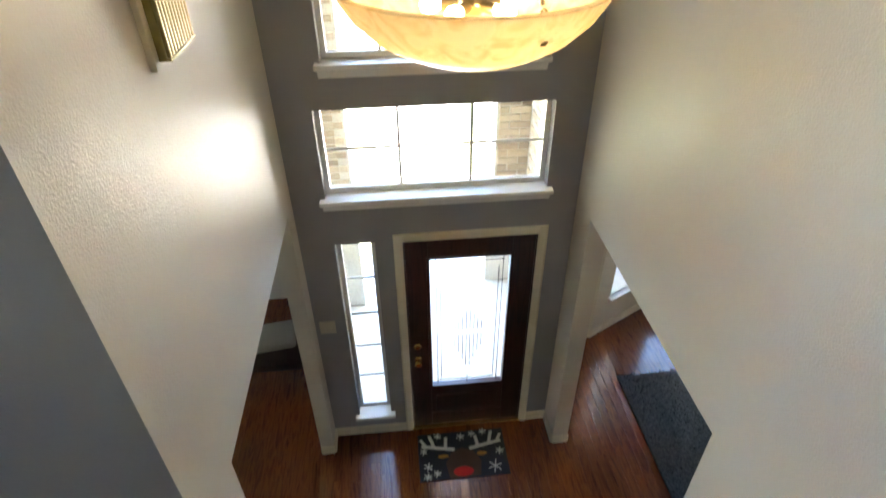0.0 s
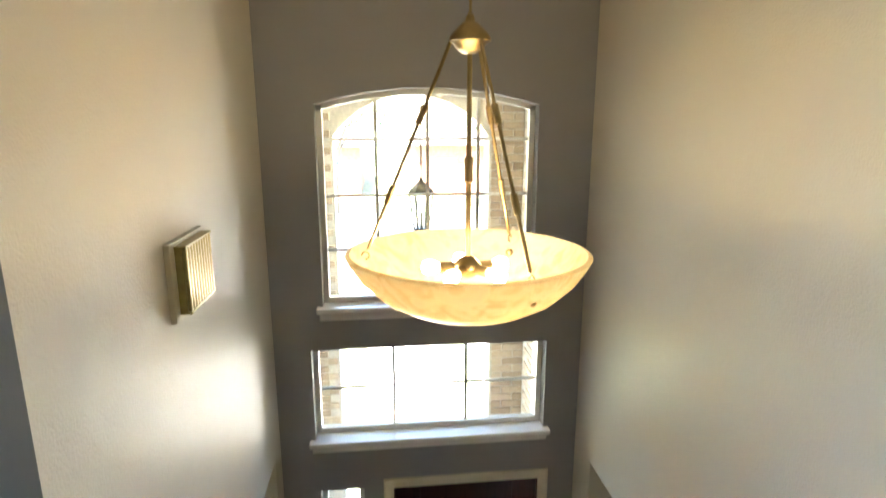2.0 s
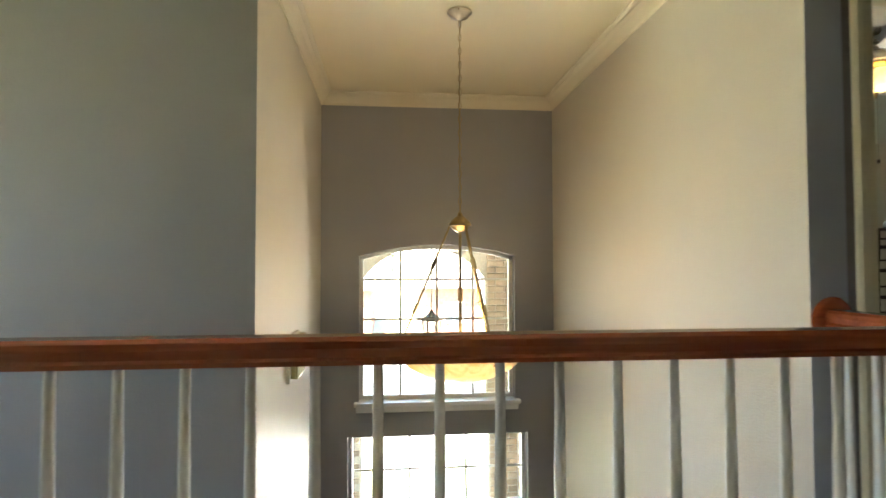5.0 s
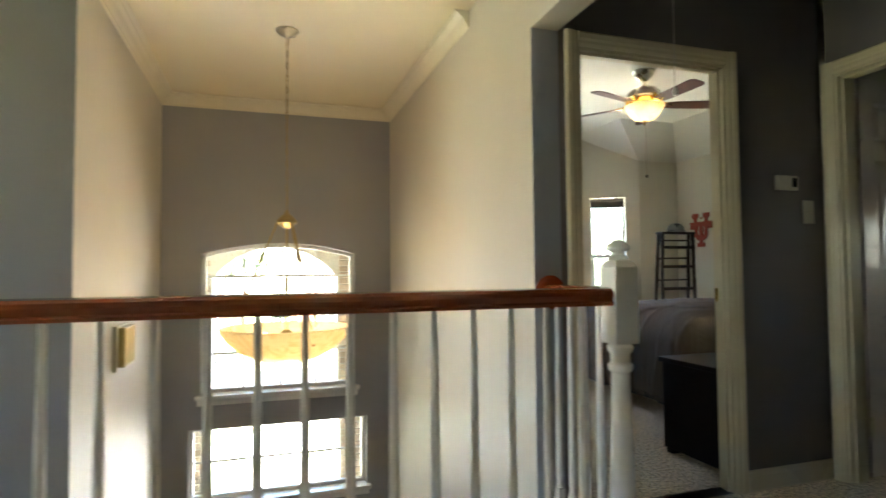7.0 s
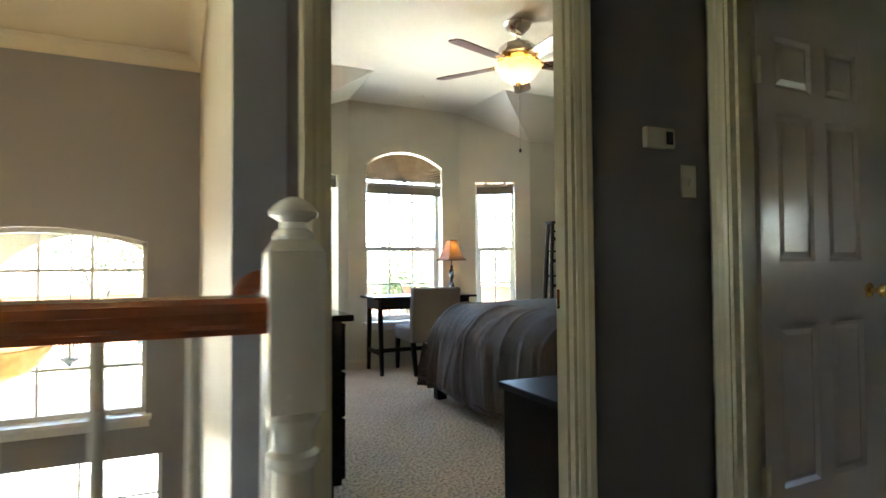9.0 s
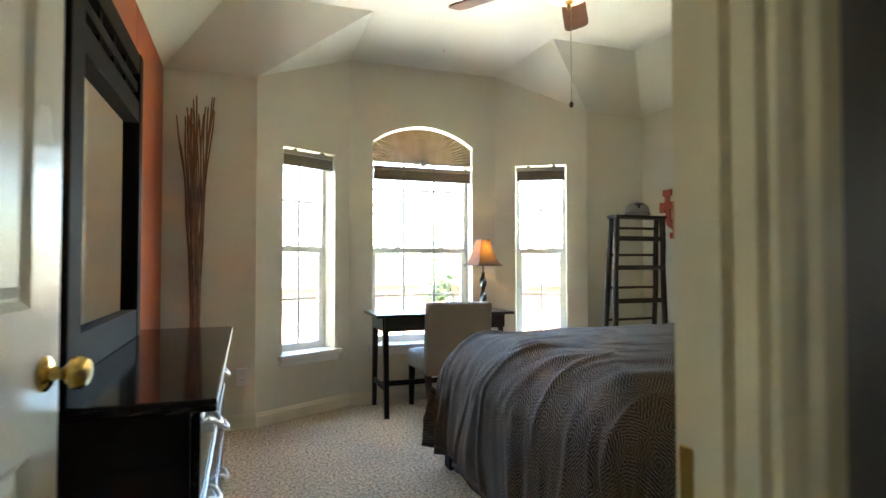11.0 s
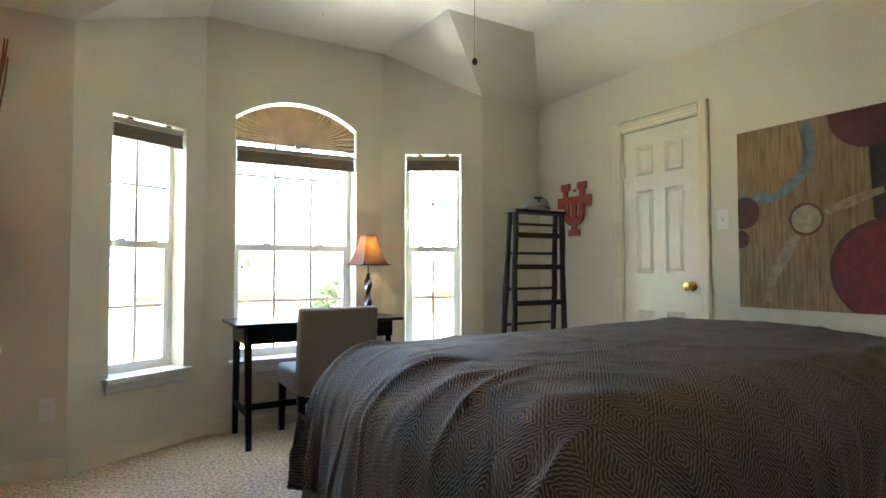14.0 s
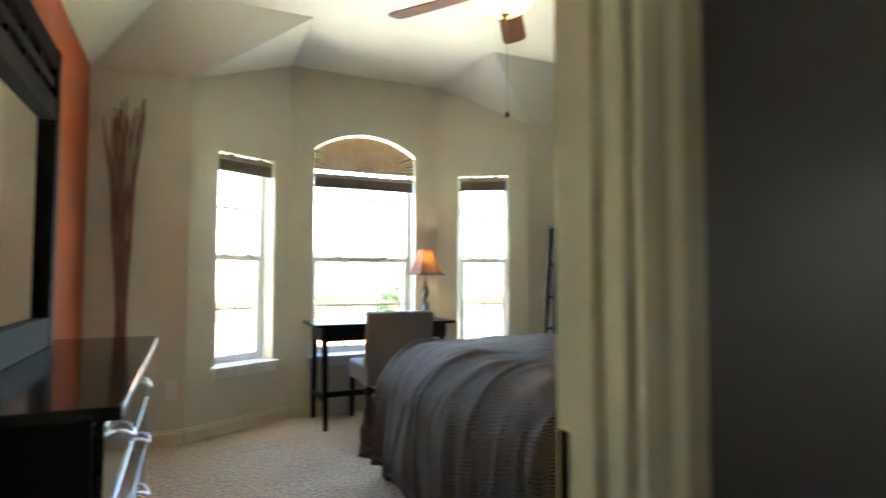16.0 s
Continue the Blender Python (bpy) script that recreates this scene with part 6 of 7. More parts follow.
def painting():
    e = thing("canvas_painting", "abstract brown canvas with blue arc and red discs", "painting", (BX1, 4.494, 0.865), -90)
    w, h, t = 1.22, 0.971, 0.036
    m, nodes, links, b = material("painted brown canvas")
    v = coords(nodes, links)
    vs = coords(nodes, links, (30, 1, 2.0))
    streak = noise_node(nodes, links, vs, 2.2, 5, 0.65)
    blot = noise_node(nodes, links, v, 3.0, 4)
    c1 = ramp(nodes, links, streak, [(0.3, (0.13, 0.080, 0.035)), (0.5, (0.265, 0.180, 0.085)), (0.7, (0.37, 0.265, 0.14))])
    c2 = ramp(nodes, links, blot, [(0.3, (0.68, 0.62, 0.52)), (0.6, (1, 1, 1))])
    mix = nodes.new("ShaderNodeMix")
    mix.data_type = "RGBA"
    mix.blend_type = "MULTIPLY"
    mix.inputs["Factor"].default_value = 1
    links.new(c1, mix.inputs["A"])
    links.new(c2, mix.inputs["B"])
    links.new(mix.outputs["Result"], b.inputs["Base Color"])
    b.inputs["Roughness"].default_value = 0.65
    bump(nodes, links, streak, 0.5, 0.004, b)
    part("canvas", box((0, -t, 0), (w, -0.002, h), 0.003, 1), m, e)

    def dab(name, color, rough=0.6):
        return plain("paint " + name, color, rough, grain=0.35, scale=26, bumpy=0.5)

    layer = [0]

    def shape(name, pts, mat):
        layer[0] += 1
        y = -t - 0.0004 - 0.0003 * layer[0]
        bm = bmesh.new()
        pts = [(min(max(x, 0.001), w - 0.001), min(max(z, 0.001), h - 0.001)) for x, z in pts]
        f = bm.faces.new([bm.verts.new((x, y, z)) for x, z in pts])
        bmesh.ops.triangulate(bm, faces=[f])
        bmesh.ops.dissolve_degenerate(bm, dist=1e-5, edges=bm.edges)
        part(name, bm, mat, e)

    def blob(cx, cz, r, seed, n=40):
        return [(cx + r * (1 + 0.025 * noise.noise(Vector((math.cos(a) * 2, math.sin(a) * 2, seed)))) * math.cos(a), cz + r * (1 + 0.025 * noise.noise(Vector((math.cos(a) * 2, math.sin(a) * 2, seed + 5)))) * math.sin(a)) for a in [2 * math.pi * i / n for i in range(n)]]

    def ring(cx, cz, r0, r1, a0, a1, n=24):
        a = [a0 + (a1 - a0) * i / n for i in range(n + 1)]
        return [(cx + r1 * math.cos(q), cz + r1 * math.sin(q)) for q in a] + [(cx + (r0 + 0.012 * math.sin(q * 9)) * math.cos(q), cz + (r0 + 0.012 * math.sin(q * 9)) * math.sin(q)) for q in reversed(a)]

    dark, maroon, red = dab("dark umber", (0.030, 0.018, 0.014)), dab("maroon", (0.085, 0.018, 0.016)), dab("red", (0.15, 0.014, 0.013))
    shape("dark_field", [(0.65, 0.45), (0.67, 0.60), (0.64, 0.78), (0.66, h), (w, h), (w, 0.40), (0.68, 0.43)], dark)
    shape("blue_arc", ring(0.136, 0.84, 0.228, 0.276, -2.10, 0.50), dab("blue", (0.15, 0.20, 0.20)))
    shape("maroon_disc", blob(0.035, 0.52, 0.088, 1), maroon)
    shape("maroon_disc", blob(0.015, 0.375, 0.048, 2), maroon)
    shape("maroon_disc", blob(0.65, 0.965, 0.185, 3), maroon)
    shape("red_disc", blob(0.705, 0.20, 0.245, 4), maroon)
    shape("red_disc", blob(0.71, 0.195, 0.228, 5), red)
    shape("pale_arc", ring(0.76, -0.02, 0.575, 0.620, 2.40, 3.05), dab("ochre wash", (0.29, 0.23, 0.14)))
    shape("pale_arc", ring(0.76, -0.02, 0.575, 0.610, 1.68, 2.12), dab("ochre wash two", (0.28, 0.21, 0.12)))
    shape("halo", blob(0.358, 0.462, 0.084, 6), dab("rust halo", (0.12, 0.045, 0.02)))
    shape("pale_disc", blob(0.358, 0.462, 0.070, 7), dab("cream", (0.34, 0.29, 0.18)))


painting()


def bamboo():
    e = thing("dried_branches", "bundle of tall dried curly branches standing in the corner", "dried branches", (2.285, 6.06, 0))
    TW = wood("dried branch", (0.095, 0.032, 0.016), (0.25, 0.115, 0.058), 0.6, (20, 20, 3), 0.05)
    vase = plain("dark vase", (0.03, 0.02, 0.018), 0.35)
    part("vase", lathe([(0, 0), (0.07, 0), (0.078, 0.02), (0.060, 0.18), (0.045, 0.36), (0.055, 0.42), (0.050, 0.42), (0.040, 0.36), (0, 0.34)], 24), vase, e, smooth=True)
    rng = random.Random(9)
    for k in range(24):
        a = rng.uniform(0, 2 * math.pi)
        r1 = rng.uniform(0.02, 0.165)
        top = rng.uniform(1.95, 2.24)
        pts, rad = [], []
        ph = rng.uniform(0, 6)
        for i in range(16):
            q = i / 15
            z = 0.30 + (top - 0.30) * q
            rr = 0.022 + (r1 - 0.02) * q ** 2.4
            wob = 0.008 * math.sin(q * 14 + ph) * q
            pts.append((rr * math.cos(a) + wob, 0.6 * rr * math.sin(a) + wob * 0.5, z))
            rad.append(0.0078 - 0.004 * q + (0.0012 if i % 4 == 2 else 0))
        part("branch", tube(pts, rad, 7), TW, e, smooth=True)


bamboo()


def shades():
    TAUPE_F = plain("taupe shade cloth", (0.20, 0.17, 0.14), 0.8, grain=0.08, scale=40)
    for a, d, span in ((BAY[0], d_l, WIN_L), (BAY[2], d_r, WIN_R)):
        o = Vector((*a, 0)) + Vector((*d, 0)) * span[0]
        w = span[1] - span[0]
        e = thing("cellular_shade", "raised taupe cellular shade in a bay window", "window shade", (o.x, o.y, WZ[1]), math.degrees(math.atan2(d.y, d.x)))
        part("head_rail", box((0.012, 0.012, -0.048), (w - 0.012, 0.052, -0.014), 0.003, 1), plain("beige head rail", (0.42, 0.38, 0.31), 0.5), e)
        for i in range(5):
            part("cell", box((0.014, 0.014, -0.050 - 0.012 * (i + 1)), (w - 0.014, 0.050, -0.050 - 0.012 * i), 0.004, 1), TAUPE_F, e)
        part("bottom_rail", box((0.012, 0.014, -0.130), (w - 0.012, 0.050, -0.110), 0.003, 1), TAUPE_F, e)
        for x in (0.10, w - 0.12):
            part("bracket", box((x, 0.02, -0.014), (x + 0.03, 0.045, 0.0)), TAUPE_F, e)
    x0, w, y = MX0, MX1 - MX0, BAY[1][1]
    e = thing("cellular_shade", "raised taupe cellular shade across the middle bay window", "window shade", (x0, y, 1.928))
    part("head_rail", box((0.010, 0.012, -0.030), (w - 0.010, 0.052, 0.0), 0.003, 1), plain("beige middle head rail", (0.42, 0.38, 0.31), 0.5), e)
    for i in range(5):
        part("cell", box((0.014, 0.014, -0.032 - 0.012 * (i + 1)), (w - 0.014, 0.050, -0.032 - 0.012 * i), 0.004, 1), TAUPE_F, e)
    part("bottom_rail", box((0.012, 0.014, -0.112), (w - 0.012, 0.050, -0.092), 0.003, 1), TAUPE_F, e)
    # pleated half-round shade
    f = thing("fan_shade", "brown pleated fan shade in the window's arched top", "window shade", (x0 + w / 2, y + 0.030, 1.955))
    m, nodes, links, b = material("brown pleated paper")
    tr = nodes.new("ShaderNodeBsdfTranslucent")
    mixn = nodes.new("ShaderNodeMixShader")
    mixn.inputs["Fac"].default_value = 0.22
    cc = ramp(nodes, links, noise_node(nodes, links, coords(nodes, links), 14, 3), [(0.3, (0.22, 0.15, 0.085)), (0.7, (0.28, 0.195, 0.115))])
    links.new(cc, b.inputs["Base Color"])
    links.new(cc, tr.inputs["Color"])
    b.inputs["Roughness"].default_value = 0.8
    links.new(b.outputs["BSDF"], mixn.inputs[1])
    links.new(tr.outputs["BSDF"], mixn.inputs[2])
    links.new(mixn.outputs["Shader"], nodes["Material Output"].inputs["Surface"])
    hw, side, rise = w / 2 - 0.006, 2.124 - 1.955, 0.148
    R = (hw * hw + rise * rise) / (2 * rise)
    n = 96
    bm = bmesh.new()
    rim, hub = [], []
    for i in range(n + 1):
        a = math.pi * i / n
        c, s = math.cos(a), math.sin(a)
        # ray from the middle of the foot to the side or the arch
        tt = 10.0
        if abs(c) > 1e-6:
            tt = min(tt, hw / abs(c))
        lo, hi = 0.0, tt
        for _ in range(30):
            mid = (lo + hi) / 2
            x, z = mid * c, mid * s
            zt = side + rise - R + math.sqrt(max(0.0, R * R - x * x)) - 0.018
            if z < zt:
                lo = mid
            else:
                hi = mid
        k = lo
        dy = 0.012 if i % 2 else -0.012
        rim.append(bm.verts.new((k * c, dy, max(0.002, k * s))))
        hub.append(bm.verts.new((0.03 * c, dy * 0.25, max(0.001, 0.03 * s))))
    for i in range(n):
        bm.faces.new((rim[i], rim[i + 1], hub[i + 1], hub[i]))
    part("pleats", bm, m, f)
    part("hub_disc", lathe([(0, -0.016), (0.026, -0.016), (0.026, 0.016), (0, 0.016)], 20, Matrix.Translation((0, 0, 0.012)) @ Matrix.Rotation(radians(90), 4, "X")), plain("hub", (0.45, 0.40, 0.32), 0.6), f)


shades()

# ---- outdoors ----
ZG = ZL - 0.18
GRASS = plain("lawn grass", (0.21, 0.225, 0.13), 0.95, grain=0.5, scale=9, bumpy=0.4)
CONCRETE = plain("pale concrete", (0.70, 0.67, 0.61), 0.85, grain=0.12, scale=6, bumpy=0.2)
ASPHALT = plain("asphalt", (0.06, 0.06, 0.06), 0.9, grain=0.3, scale=12, bumpy=0.3)


def brick_paint():
    m, nodes, links, b = material("tan brick")
    info = nodes.new("ShaderNodeObjectInfo")
    col = ramp(nodes, links, info.outputs["Random"], [(0.0, (0.50, 0.39, 0.29)), (0.5, (0.60, 0.48, 0.36)), (1.0, (0.68, 0.57, 0.45))])
    v = coords(nodes, links)
    f = noise_node(nodes, links, v, 60, 4, 0.6)
    mix = nodes.new("ShaderNodeMix")
    mix.data_type = "RGBA"
    mix.blend_type = "MULTIPLY"
    mix.inputs["Factor"].default_value = 1
    links.new(col, mix.inputs["A"])
    links.new(ramp(nodes, links, f, [(0.3, (0.78, 0.76, 0.74)), (0.7, (1, 1, 1))]), mix.inputs["B"])
    links.new(mix.outputs["Result"], b.inputs["Base Color"])
    b.inputs["Roughness"].default_value = 0.9
    bump(nodes, links, f, 0.5, 0.004, b)
    return m


BRICK = brick_paint()
MORTAR = plain("pale mortar", (0.66, 0.61, 0.54), 0.95, grain=0.12, scale=40, bumpy=0.3)
STUCCO = plain("cream stucco", (0.78, 0.68, 0.48), 0.9, grain=0.06, scale=20, bumpy=0.3)
slab("ground", [(-300, -60), (300, -60), (300, 400), (-300, 400)], ZG - 0.2, ZG, GRASS, "lawn in front of the house")
slab("floor_porch", [(-0.01, 5.442), (2.08, 5.442), (2.08, 7.6), (-0.01, 7.6)], ZL - 0.028, ZL + 0.012, CONCRETE, "pale concrete porch floor")
slab("path_porch", [(0.0, 5.44), (2.08, 5.43), (2.08, 8.2), (1.9, 8.2), (1.9, 17.0), (0.4, 17.0), (0.4, 8.2), (-0.0, 8.2)], ZG - 0.1, ZL - 0.03, CONCRETE, "concrete porch and front walk")
slab("pavement", [(-60, 15.2), (60, 15.2), (60, 16.6), (-60, 16.6)], ZG - 0.1, ZG + 0.03, CONCRETE, "concrete pavement")
slab("kerb", [(-60, 18.0), (60, 18.0), (60, 18.2), (-60, 18.2)], ZG - 0.1, ZG + 0.04, CONCRETE, "concrete kerb")
slab("kerb_far", [(-60, 26.2), (60, 26.2), (60, 26.4), (-60, 26.4)], ZG - 0.1, ZG + 0.04, CONCRETE, "concrete kerb")
slab("road", [(-60, 18.2), (60, 18.2), (60, 26.2), (-60, 26.2)], ZG - 0.12, ZG + 0.004, ASPHALT, "asphalt street")
# Driveway is assumed; its pale concrete throws light up into the bay.
slab("driveway", [(2.4, 7.2), (8.6, 7.2), (8.6, 18.0), (2.4, 18.0)], ZG - 0.1, ZG + 0.012, CONCRETE, "added concrete driveway bouncing light into the bay")

# porch: side walls and an arched front, cream soffit above
wall("wall_porch_front", (-0.02, 7.1), (2.10, 7.1), ZG, 2.6, 0.22, [(0.32, 1.72, ZG, 1.36, 0.36)], [MORTAR, MORTAR], "brick porch front with an arched opening")
slab("ceiling_porch", [(-0.02, 5.43), (2.1, 5.43), (2.1, 7.4), (-0.02, 7.4)], 2.6, 2.75, STUCCO, "cream porch soffit")
wall("wall_porch_right", (2.022, 7.1), (2.022, 5.44), ZG, 2.6, 0.025, [], [MORTAR, MORTAR], "brick side of the porch")
wall("wall_porch_left", (-0.012, 5.43), (-0.012, 7.1), ZG, 2.6, 0.003, [], [STUCCO, STUCCO], "cream side of the porch")


def porch_lantern():
    e = thing("porch_lantern", "black glass-sided lantern hanging in the porch", "lantern", (1.017, 6.30, 0.27))
    IRON = plain("black iron", (0.16, 0.16, 0.15), 0.5, 0.5)
    part("cap", lathe([(0.0, 0.46), (0.012, 0.44), (0.03, 0.41), (0.085, 0.36), (0.10, 0.335), (0.095, 0.33)], 6), IRON, e)
    for k in range(6):
        a = radians(60 * k)
        part("bar", tube([(0.092 * math.cos(a), 0.092 * math.sin(a), 0.335), (0.055 * math.cos(a), 0.055 * math.sin(a), 0.05)], 0.006, 6), IRON, e)
    part("base", lathe([(0.06, 0.06), (0.062, 0.045), (0.03, 0.02), (0.012, 0.0), (0, -0.02)], 6), IRON, e)
    part("candle", lathe([(0.012, 0.05), (0.012, 0.18), (0, 0.19)], 10), plain("candle sleeve", (0.7, 0.66, 0.55), 0.6), e)
    part("rod", tube([(0, 0, 0.45), (0, 0, 2.33)], 0.006, 6), IRON, e)


porch_lantern()


def foliage_material(name, c0, c1):
    m, nodes, links, b = material(name)
    geo = nodes.new("ShaderNodeNewGeometry")
    col = ramp(nodes, links, geo.outputs["Random Per Island"], [(0.0, c0), (1.0, c1)])
    links.new(col, b.inputs["Base Color"])
    b.inputs["Roughness"].default_value = 0.6
    b.inputs["Subsurface Weight"].default_value = 0.0
    return m


LEAF = foliage_material("green leaves", (0.07, 0.11, 0.04), (0.15, 0.20, 0.08))
BARK = plain("grey bark", (0.13, 0.10, 0.075), 0.95, grain=0.3, scale=14, bumpy=0.8)


def leaf_cloud(bm, centre, radius, count, size, rng):
    for _ in range(count):
        while True:
            p = Vector((rng.uniform(-1, 1), rng.uniform(-1, 1), rng.uniform(-1, 1)))
            if 0.25 < p.length < 1:
                break
        p = Vector(centre) + Vector((p.x * radius, p.y * radius, p.z * radius * 0.8))
        d = Vector((rng.uniform(-1, 1), rng.uniform(-1, 1), rng.uniform(-0.6, 0.6))).normalized()
        s = d.orthogonal().normalized() * size * rng.uniform(0.25, 0.5)
        d = d * size * rng.uniform(0.6, 1.2)
        bm.faces.new([bm.verts.new(q) for q in (p - d * 0.5, p + s, p + d * 0.5, p - s)])


def tree(at, h, crown_r, seed, leaves=2200, leaf=0.26):
    rng = random.Random(seed)
    e = thing("tree", "leafy green tree in the front yards", "tree", at)
    bm = bmesh.new()
    fork = h * 0.32
    add_tube(bm, [(0, 0, -0.1), (0.03, 0.02, fork * 0.5), (0.0, 0.05, fork)], [0.20, 0.15, 0.12], 10)
    tips = []
    for k in range(7):
        a = k * 0.9 + rng.uniform(-0.2, 0.2)
        r = crown_r * rng.uniform(0.45, 0.8)
        tip = Vector((r * math.cos(a), r * math.sin(a), rng.uniform(h * 0.55, h * 0.88)))
        mid = Vector((r * 0.4 * math.cos(a + 0.2), r * 0.4 * math.sin(a + 0.2), (fork + tip.z) / 2))
        add_tube(bm, [(0, 0.05, fork - 0.1), mid, tip], [0.08, 0.05, 0.015], 7)
        tips.append(tip)
    part("trunk", bm, BARK, e)
    bm = bmesh.new()
    tips.append(Vector((0, 0, h * 0.88)))
    for tip in tips:
        leaf_cloud(bm, tip, crown_r * rng.uniform(0.36, 0.5), leaves // len(tips), leaf, rng)
    part("crown", bm, LEAF, e)
    return e


for i, (at, h, r) in enumerate([((-5.0, 14.5, ZG), 7.0, 2.6), ((13.0, 28.0, ZG), 5.2, 1.9), ((-1.5, 29.0, ZG), 8.5, 3.4), ((7.5, 30.5, ZG), 8.0, 3.2), ((18.5, 40, ZG), 9.5, 3.6), ((-12, 30, ZG), 9.0, 3.6), ((21.5, 29.0, ZG), 6.6, 2.6), ((24, 33, ZG), 9.5, 3.8), ((-3.4, 10.4, ZG), 4.6, 1.3)]):
    tree(at, h, r, i + 1)


def shrub(at, r, seed, pale=False):
    rng = random.Random(seed)
    e = thing("shrub", "clipped green shrub in the front bed", "shrub", at, 0, "shrubs of the front bed")
    bm = bmesh.new()
    leaf_cloud(bm, (0, 0, r * 0.7), r, 700, 0.09, rng)
    part("leaves", bm, LEAF, e)
    part("stem", tube([(0, 0, 0), (0.02, 0, r * 0.6)], 0.03, 6), BARK, e)


for i in range(9):
    shrub((8.0 + i * 0.75, 10.4 + 0.25 * math.sin(i * 2.1), ZG), 0.42 + 0.06 * math.sin(i * 3.3), 40 + i)
for i in range(5):
    shrub((9.4 + i * 0.9, 27.9 + 0.3 * math.sin(i), ZG), 0.6, 60 + i)


def house(at, w, d, h, seed):
    e = thing("house", "brick house across the street with a shingled roof", "house", at)
    FB = plain("far brick %d" % seed, (0.30, 0.15, 0.10), 0.9, grain=0.25, scale=5)
    RF = plain("roof shingles %d" % seed, (0.13, 0.115, 0.10), 0.9, grain=0.3, scale=6)
    part("wall", box((-w / 2, 0, 0), (w / 2, d, h)), FB, e)
    bm = bmesh.new()
    o, r = 0.4, h * 0.55
    P = [bm.verts.new(c) for c in ((-w / 2 - o, -o, h), (w / 2 + o, -o, h), (w / 2 + o, d + o, h), (-w / 2 - o, d + o, h), (-w / 4, d / 2, h + r), (w / 4, d / 2, h + r))]
    for f in ((0, 1, 5, 4), (1, 2, 5), (2, 3, 4, 5), (3, 0, 4), (0, 3, 2, 1)):
        bm.faces.new([P[i] for i in f])
    part("roof", bm, RF, e)
    DG = plain("far window %d" % seed, (0.05, 0.06, 0.07), 0.1)
    n = 4
    for k in range(n):
        x = -w / 2 + w * (k + 0.5) / n
        if k == 1:
            part("door", box((x - 0.5, -0.05, 0.1), (x + 0.5, 0.02, 2.2)), DARKDOOR, e)
            continue
        wn = part("window", box((x - 0.65, -0.06, 0.8), (x + 0.65, 0.02, 2.2)), VINYL, e)
        part("pane", box((x - 0.57, -0.08, 0.88), (x - 0.03, -0.055, 2.12)), DG, wn)
        part("pane", box((x + 0.03, -0.08, 0.88), (x + 0.57, -0.055, 2.12)), DG, wn)


house((-8, 36, ZG), 15, 10, 3.0, 1)
house((10.5, 36, ZG), 15, 10, 3.1, 2)
house((24.0, 31.5, ZG), 15, 10, 3.2, 3)


def parked_car(at, turn, color, seed):
    e = thing("car", "parked car at the kerb across the street", "car", at, turn)
    P = plain("car paint %d" % seed, color, 0.25, 0.3, grain=0.03, coat=0.6)
    DG = plain("car glass %d" % seed, (0.02, 0.025, 0.03), 0.08)
    prof = [(-2.2, 0.35), (-2.2, 0.75), (-1.9, 0.85), (-1.1, 0.92), (-0.55, 1.38), (0.75, 1.42), (1.45, 0.98), (2.1, 0.90), (2.2, 0.6), (2.2, 0.35)]
    bm = bmesh.new()
    sides = []
    for y in (-0.85, 0.85):
        sides.append([bm.verts.new((x, y * (0.86 if z > 1.0 else 1.0), z)) for x, z in prof])
    bm.faces.new(sides[0])
    bm.faces.new(sides[1])
    for i in range(len(prof)):
        k = (i + 1) % len(prof)
        bm.faces.new((sides[0][i], sides[0][k], sides[1][k], sides[1][i]))
    part("body", bm, P, e)
    for y in (-0.80, 0.80):
        bm = bmesh.new()
        bm.faces.new([bm.verts.new((x, y * 1.0, z)) for x, z in ((-0.85, 1.0), (-0.5, 1.30), (0.7, 1.33), (1.15, 1.02))])
        part("side_window", bm, DG, e)
    TY = plain("tyre %d" % seed, (0.02, 0.02, 0.02), 0.9)
    for x in (-1.35, 1.35):
        for y in (-0.83, 0.83):
            wh = part("wheel", lathe([(0.0, -0.10), (0.28, -0.10), (0.32, -0.07), (0.32, 0.07), (0.28, 0.10), (0, 0.10)], 20, Matrix.Translation((x, y, 0.32)) @ Matrix.Rotation(radians(90), 4, "X")), TY, e)
            part("rim", lathe([(0, -0.105), (0.19, -0.105), (0.19, 0.105), (0, 0.105)], 16, Matrix.Translation((x, y, 0.32)) @ Matrix.Rotation(radians(90), 4, "X")), CHROME, wh)


parked_car((9.8, 24.9, ZG + 0.004), 0, (0.10, 0.11, 0.12), 1)
parked_car((-9.5, 25.2, ZG + 0.004), 4, (0.06, 0.07, 0.08), 2)

# ---- pieces: bricks of the porch and planks of the hardwood ----
def shared_box(name, lo, hi, mat, bevel=0.0):
    bm = box(lo, hi, bevel, 1)
    bmesh.ops.recalc_face_normals(bm, faces=bm.faces)
    me = bpy.data.meshes.new(name)
    bm.to_mesh(me)
    bm.free()
    me.materials.append(mat)
    return me


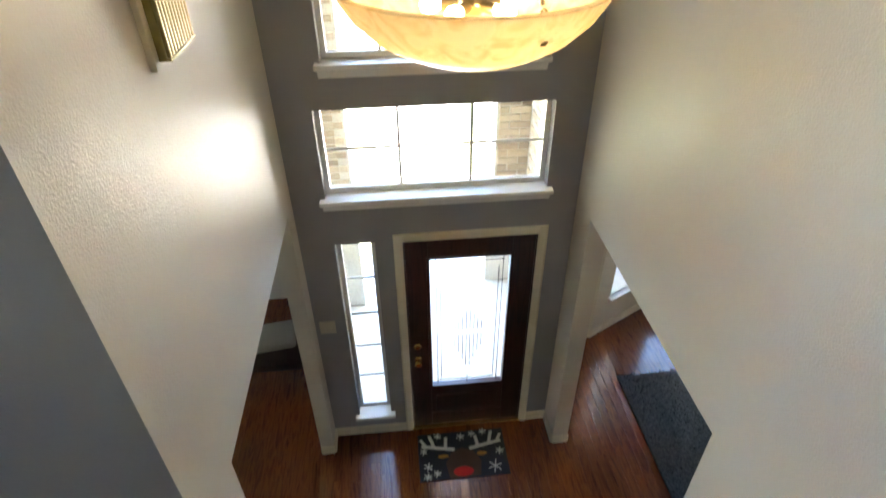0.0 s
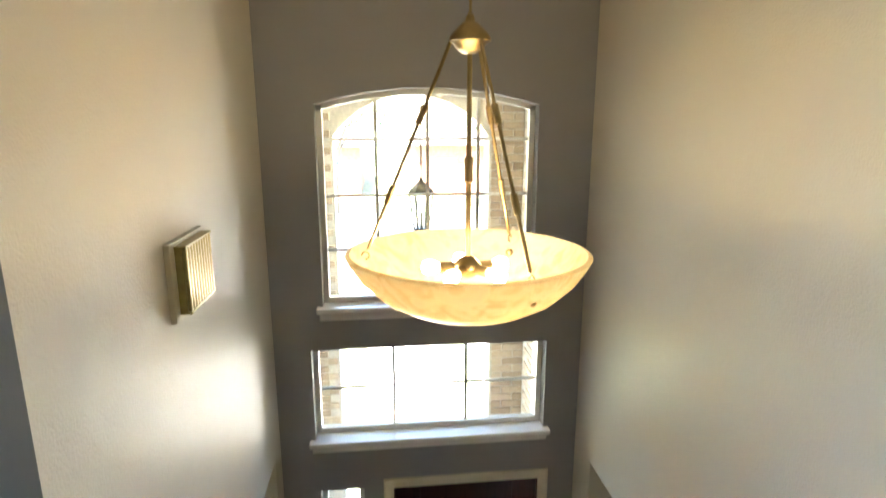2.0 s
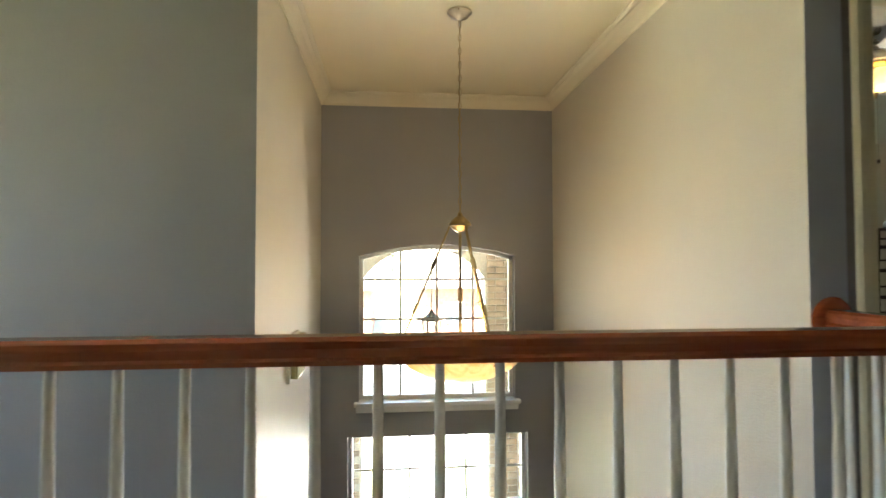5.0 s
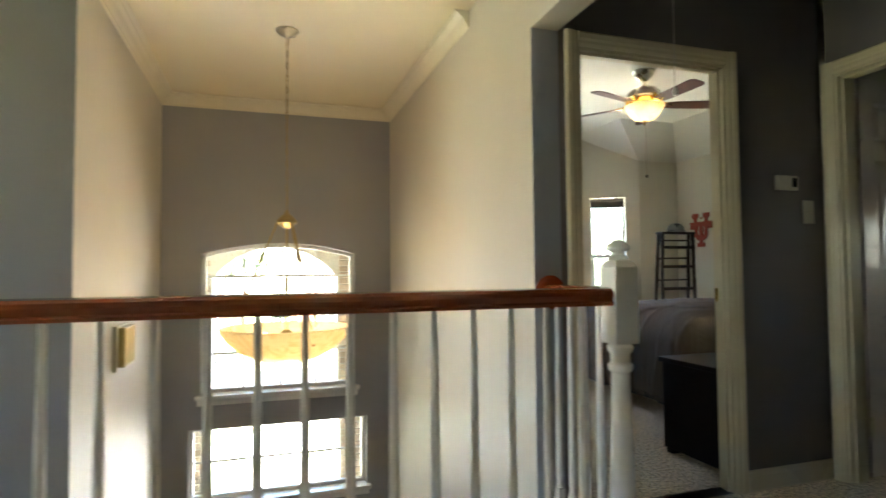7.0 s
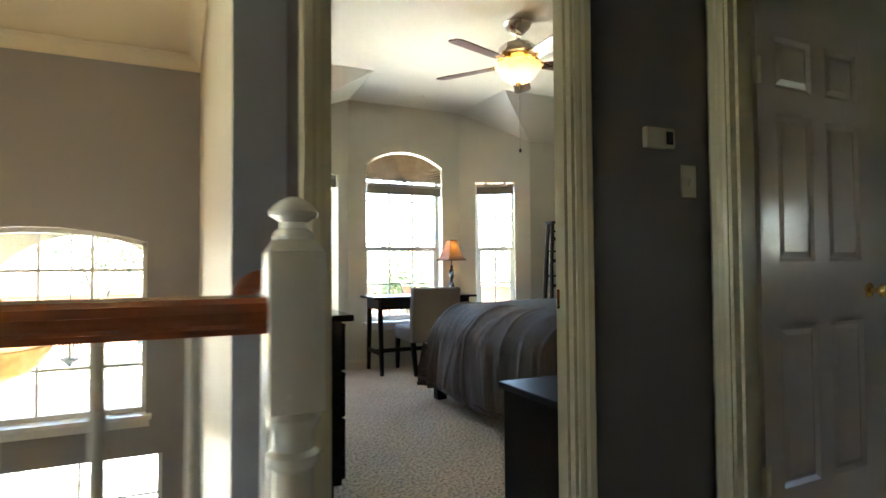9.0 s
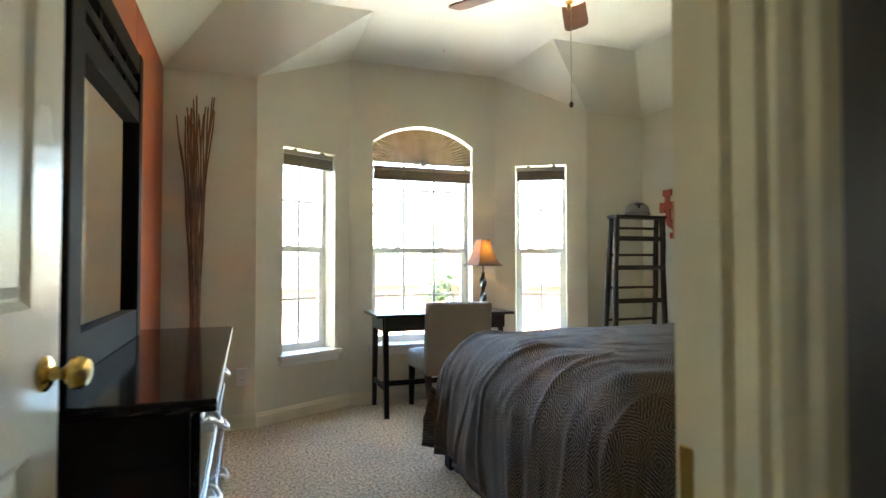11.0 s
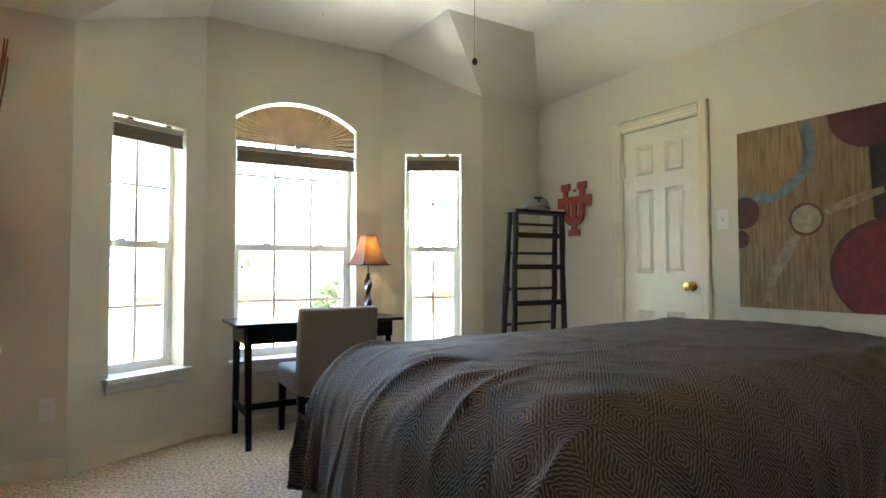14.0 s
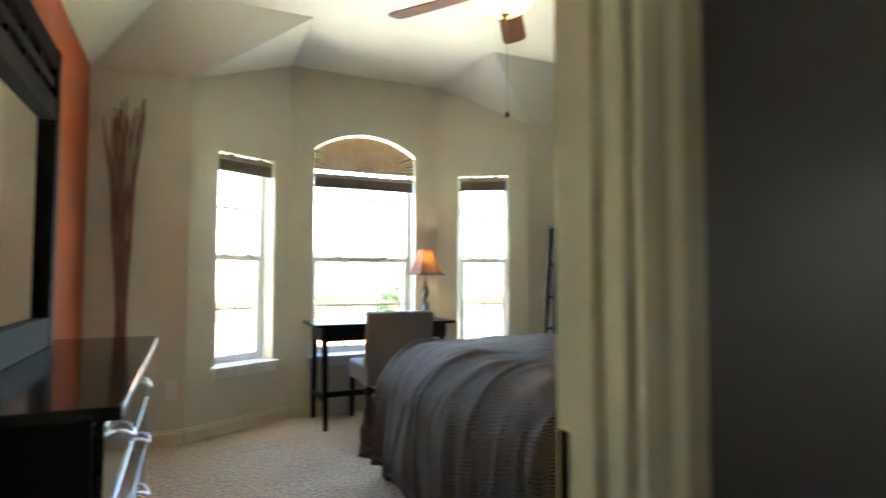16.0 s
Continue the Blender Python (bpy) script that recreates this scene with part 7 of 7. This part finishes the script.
front = bpy.data.objects["wall_porch_front"]
full = shared_box("brick", (-0.098, -0.010, -0.031), (0.098, 0.02, 0.031), BRICK, 0.004)
half = shared_box("brick", (-0.046, -0.010, -0.031), (0.046, 0.02, 0.031), BRICK, 0.004)
rng = random.Random(21)
z = -1.62
row = 0
while z < 1.42:
    for x0, x1 in ((0.0, 0.28), (1.72, 2.02)):
        x = x0 - (0.104 if row % 2 else 0.0)
        while x < x1 - 0.02:
            a, b = max(x, x0), min(x + 0.196, x1)
            if b - a > 0.15:
                me, c = full, x + 0.098
                if b < x + 0.195:
                    me, c = half, a + 0.046
            elif b - a > 0.06:
                me, c = half, (a + 0.046 if a > x else b - 0.046)
            else:
                x += 0.208
                continue
            o = new("brick", me)
            o.parent = front
            o.location = (c, 7.1 - 0.006 + rng.uniform(-0.002, 0.002), z)
            x += 0.208
    z += 0.0735
    row += 1

side = bpy.data.objects["wall_porch_right"]
stuff = bmesh.new()
z, row = -1.62, 0
while z < 1.42:
    y = 5.46 + (0.104 if row % 2 else 0.0)
    while y < 6.85:
        add_box(stuff, (2.008, y, z - 0.031), (2.036, y + 0.196, z + 0.031))
        y += 0.208
    z += 0.0735
    row += 1
o = part("brick_courses", stuff, BRICK, side)
o["kind"] = "stuff"

floor = bpy.data.objects["floor_foyer"]
plank = shared_box("plank", (-0.0395, -0.45, -0.02), (0.0395, 0.45, 0.0), OAK, 0.0012)
short = shared_box("plank", (-0.0395, -0.30, -0.02), (0.0395, 0.30, 0.0), OAK, 0.0012)
rest = bmesh.new()
rng = random.Random(5)
count = 0
x = -1.6
while x < 4.6:
    y = 3.0 + rng.uniform(-0.9, 0.0)
    while y < 6.9:
        me, ln = (plank, 0.90) if rng.random() < 0.6 else (short, 0.60)
        near = -0.05 < x < 3.0 and 4.0 < y + ln / 2 < 5.9
        if near and count < 300:
            o = new("plank", me)
            o.parent = floor
            o.location = (x, y + ln / 2, ZL)
            count += 1
        else:
            add_box(rest, (x - 0.0395, y + 0.0006, ZL - 0.02), (x + 0.0395, y + ln - 0.0006, ZL))
        y += ln
    x += 0.0802
o = part("plank_field", rest, OAK, floor)
o["kind"] = "stuff"

for x0, x1, y0, y1 in ((FX0 - 0.113, FX0 + 0.003, 3.43, 5.10), (FX1 - 0.003, FX1 + WT + 0.003, 3.42, 5.005)):
    setting(finish(box((x0, y0, ZL - 0.02), (x1, y1, ZL + 0.004), 0.002, 1), "trim_threshold", OAK), "oak board under the foyer opening")
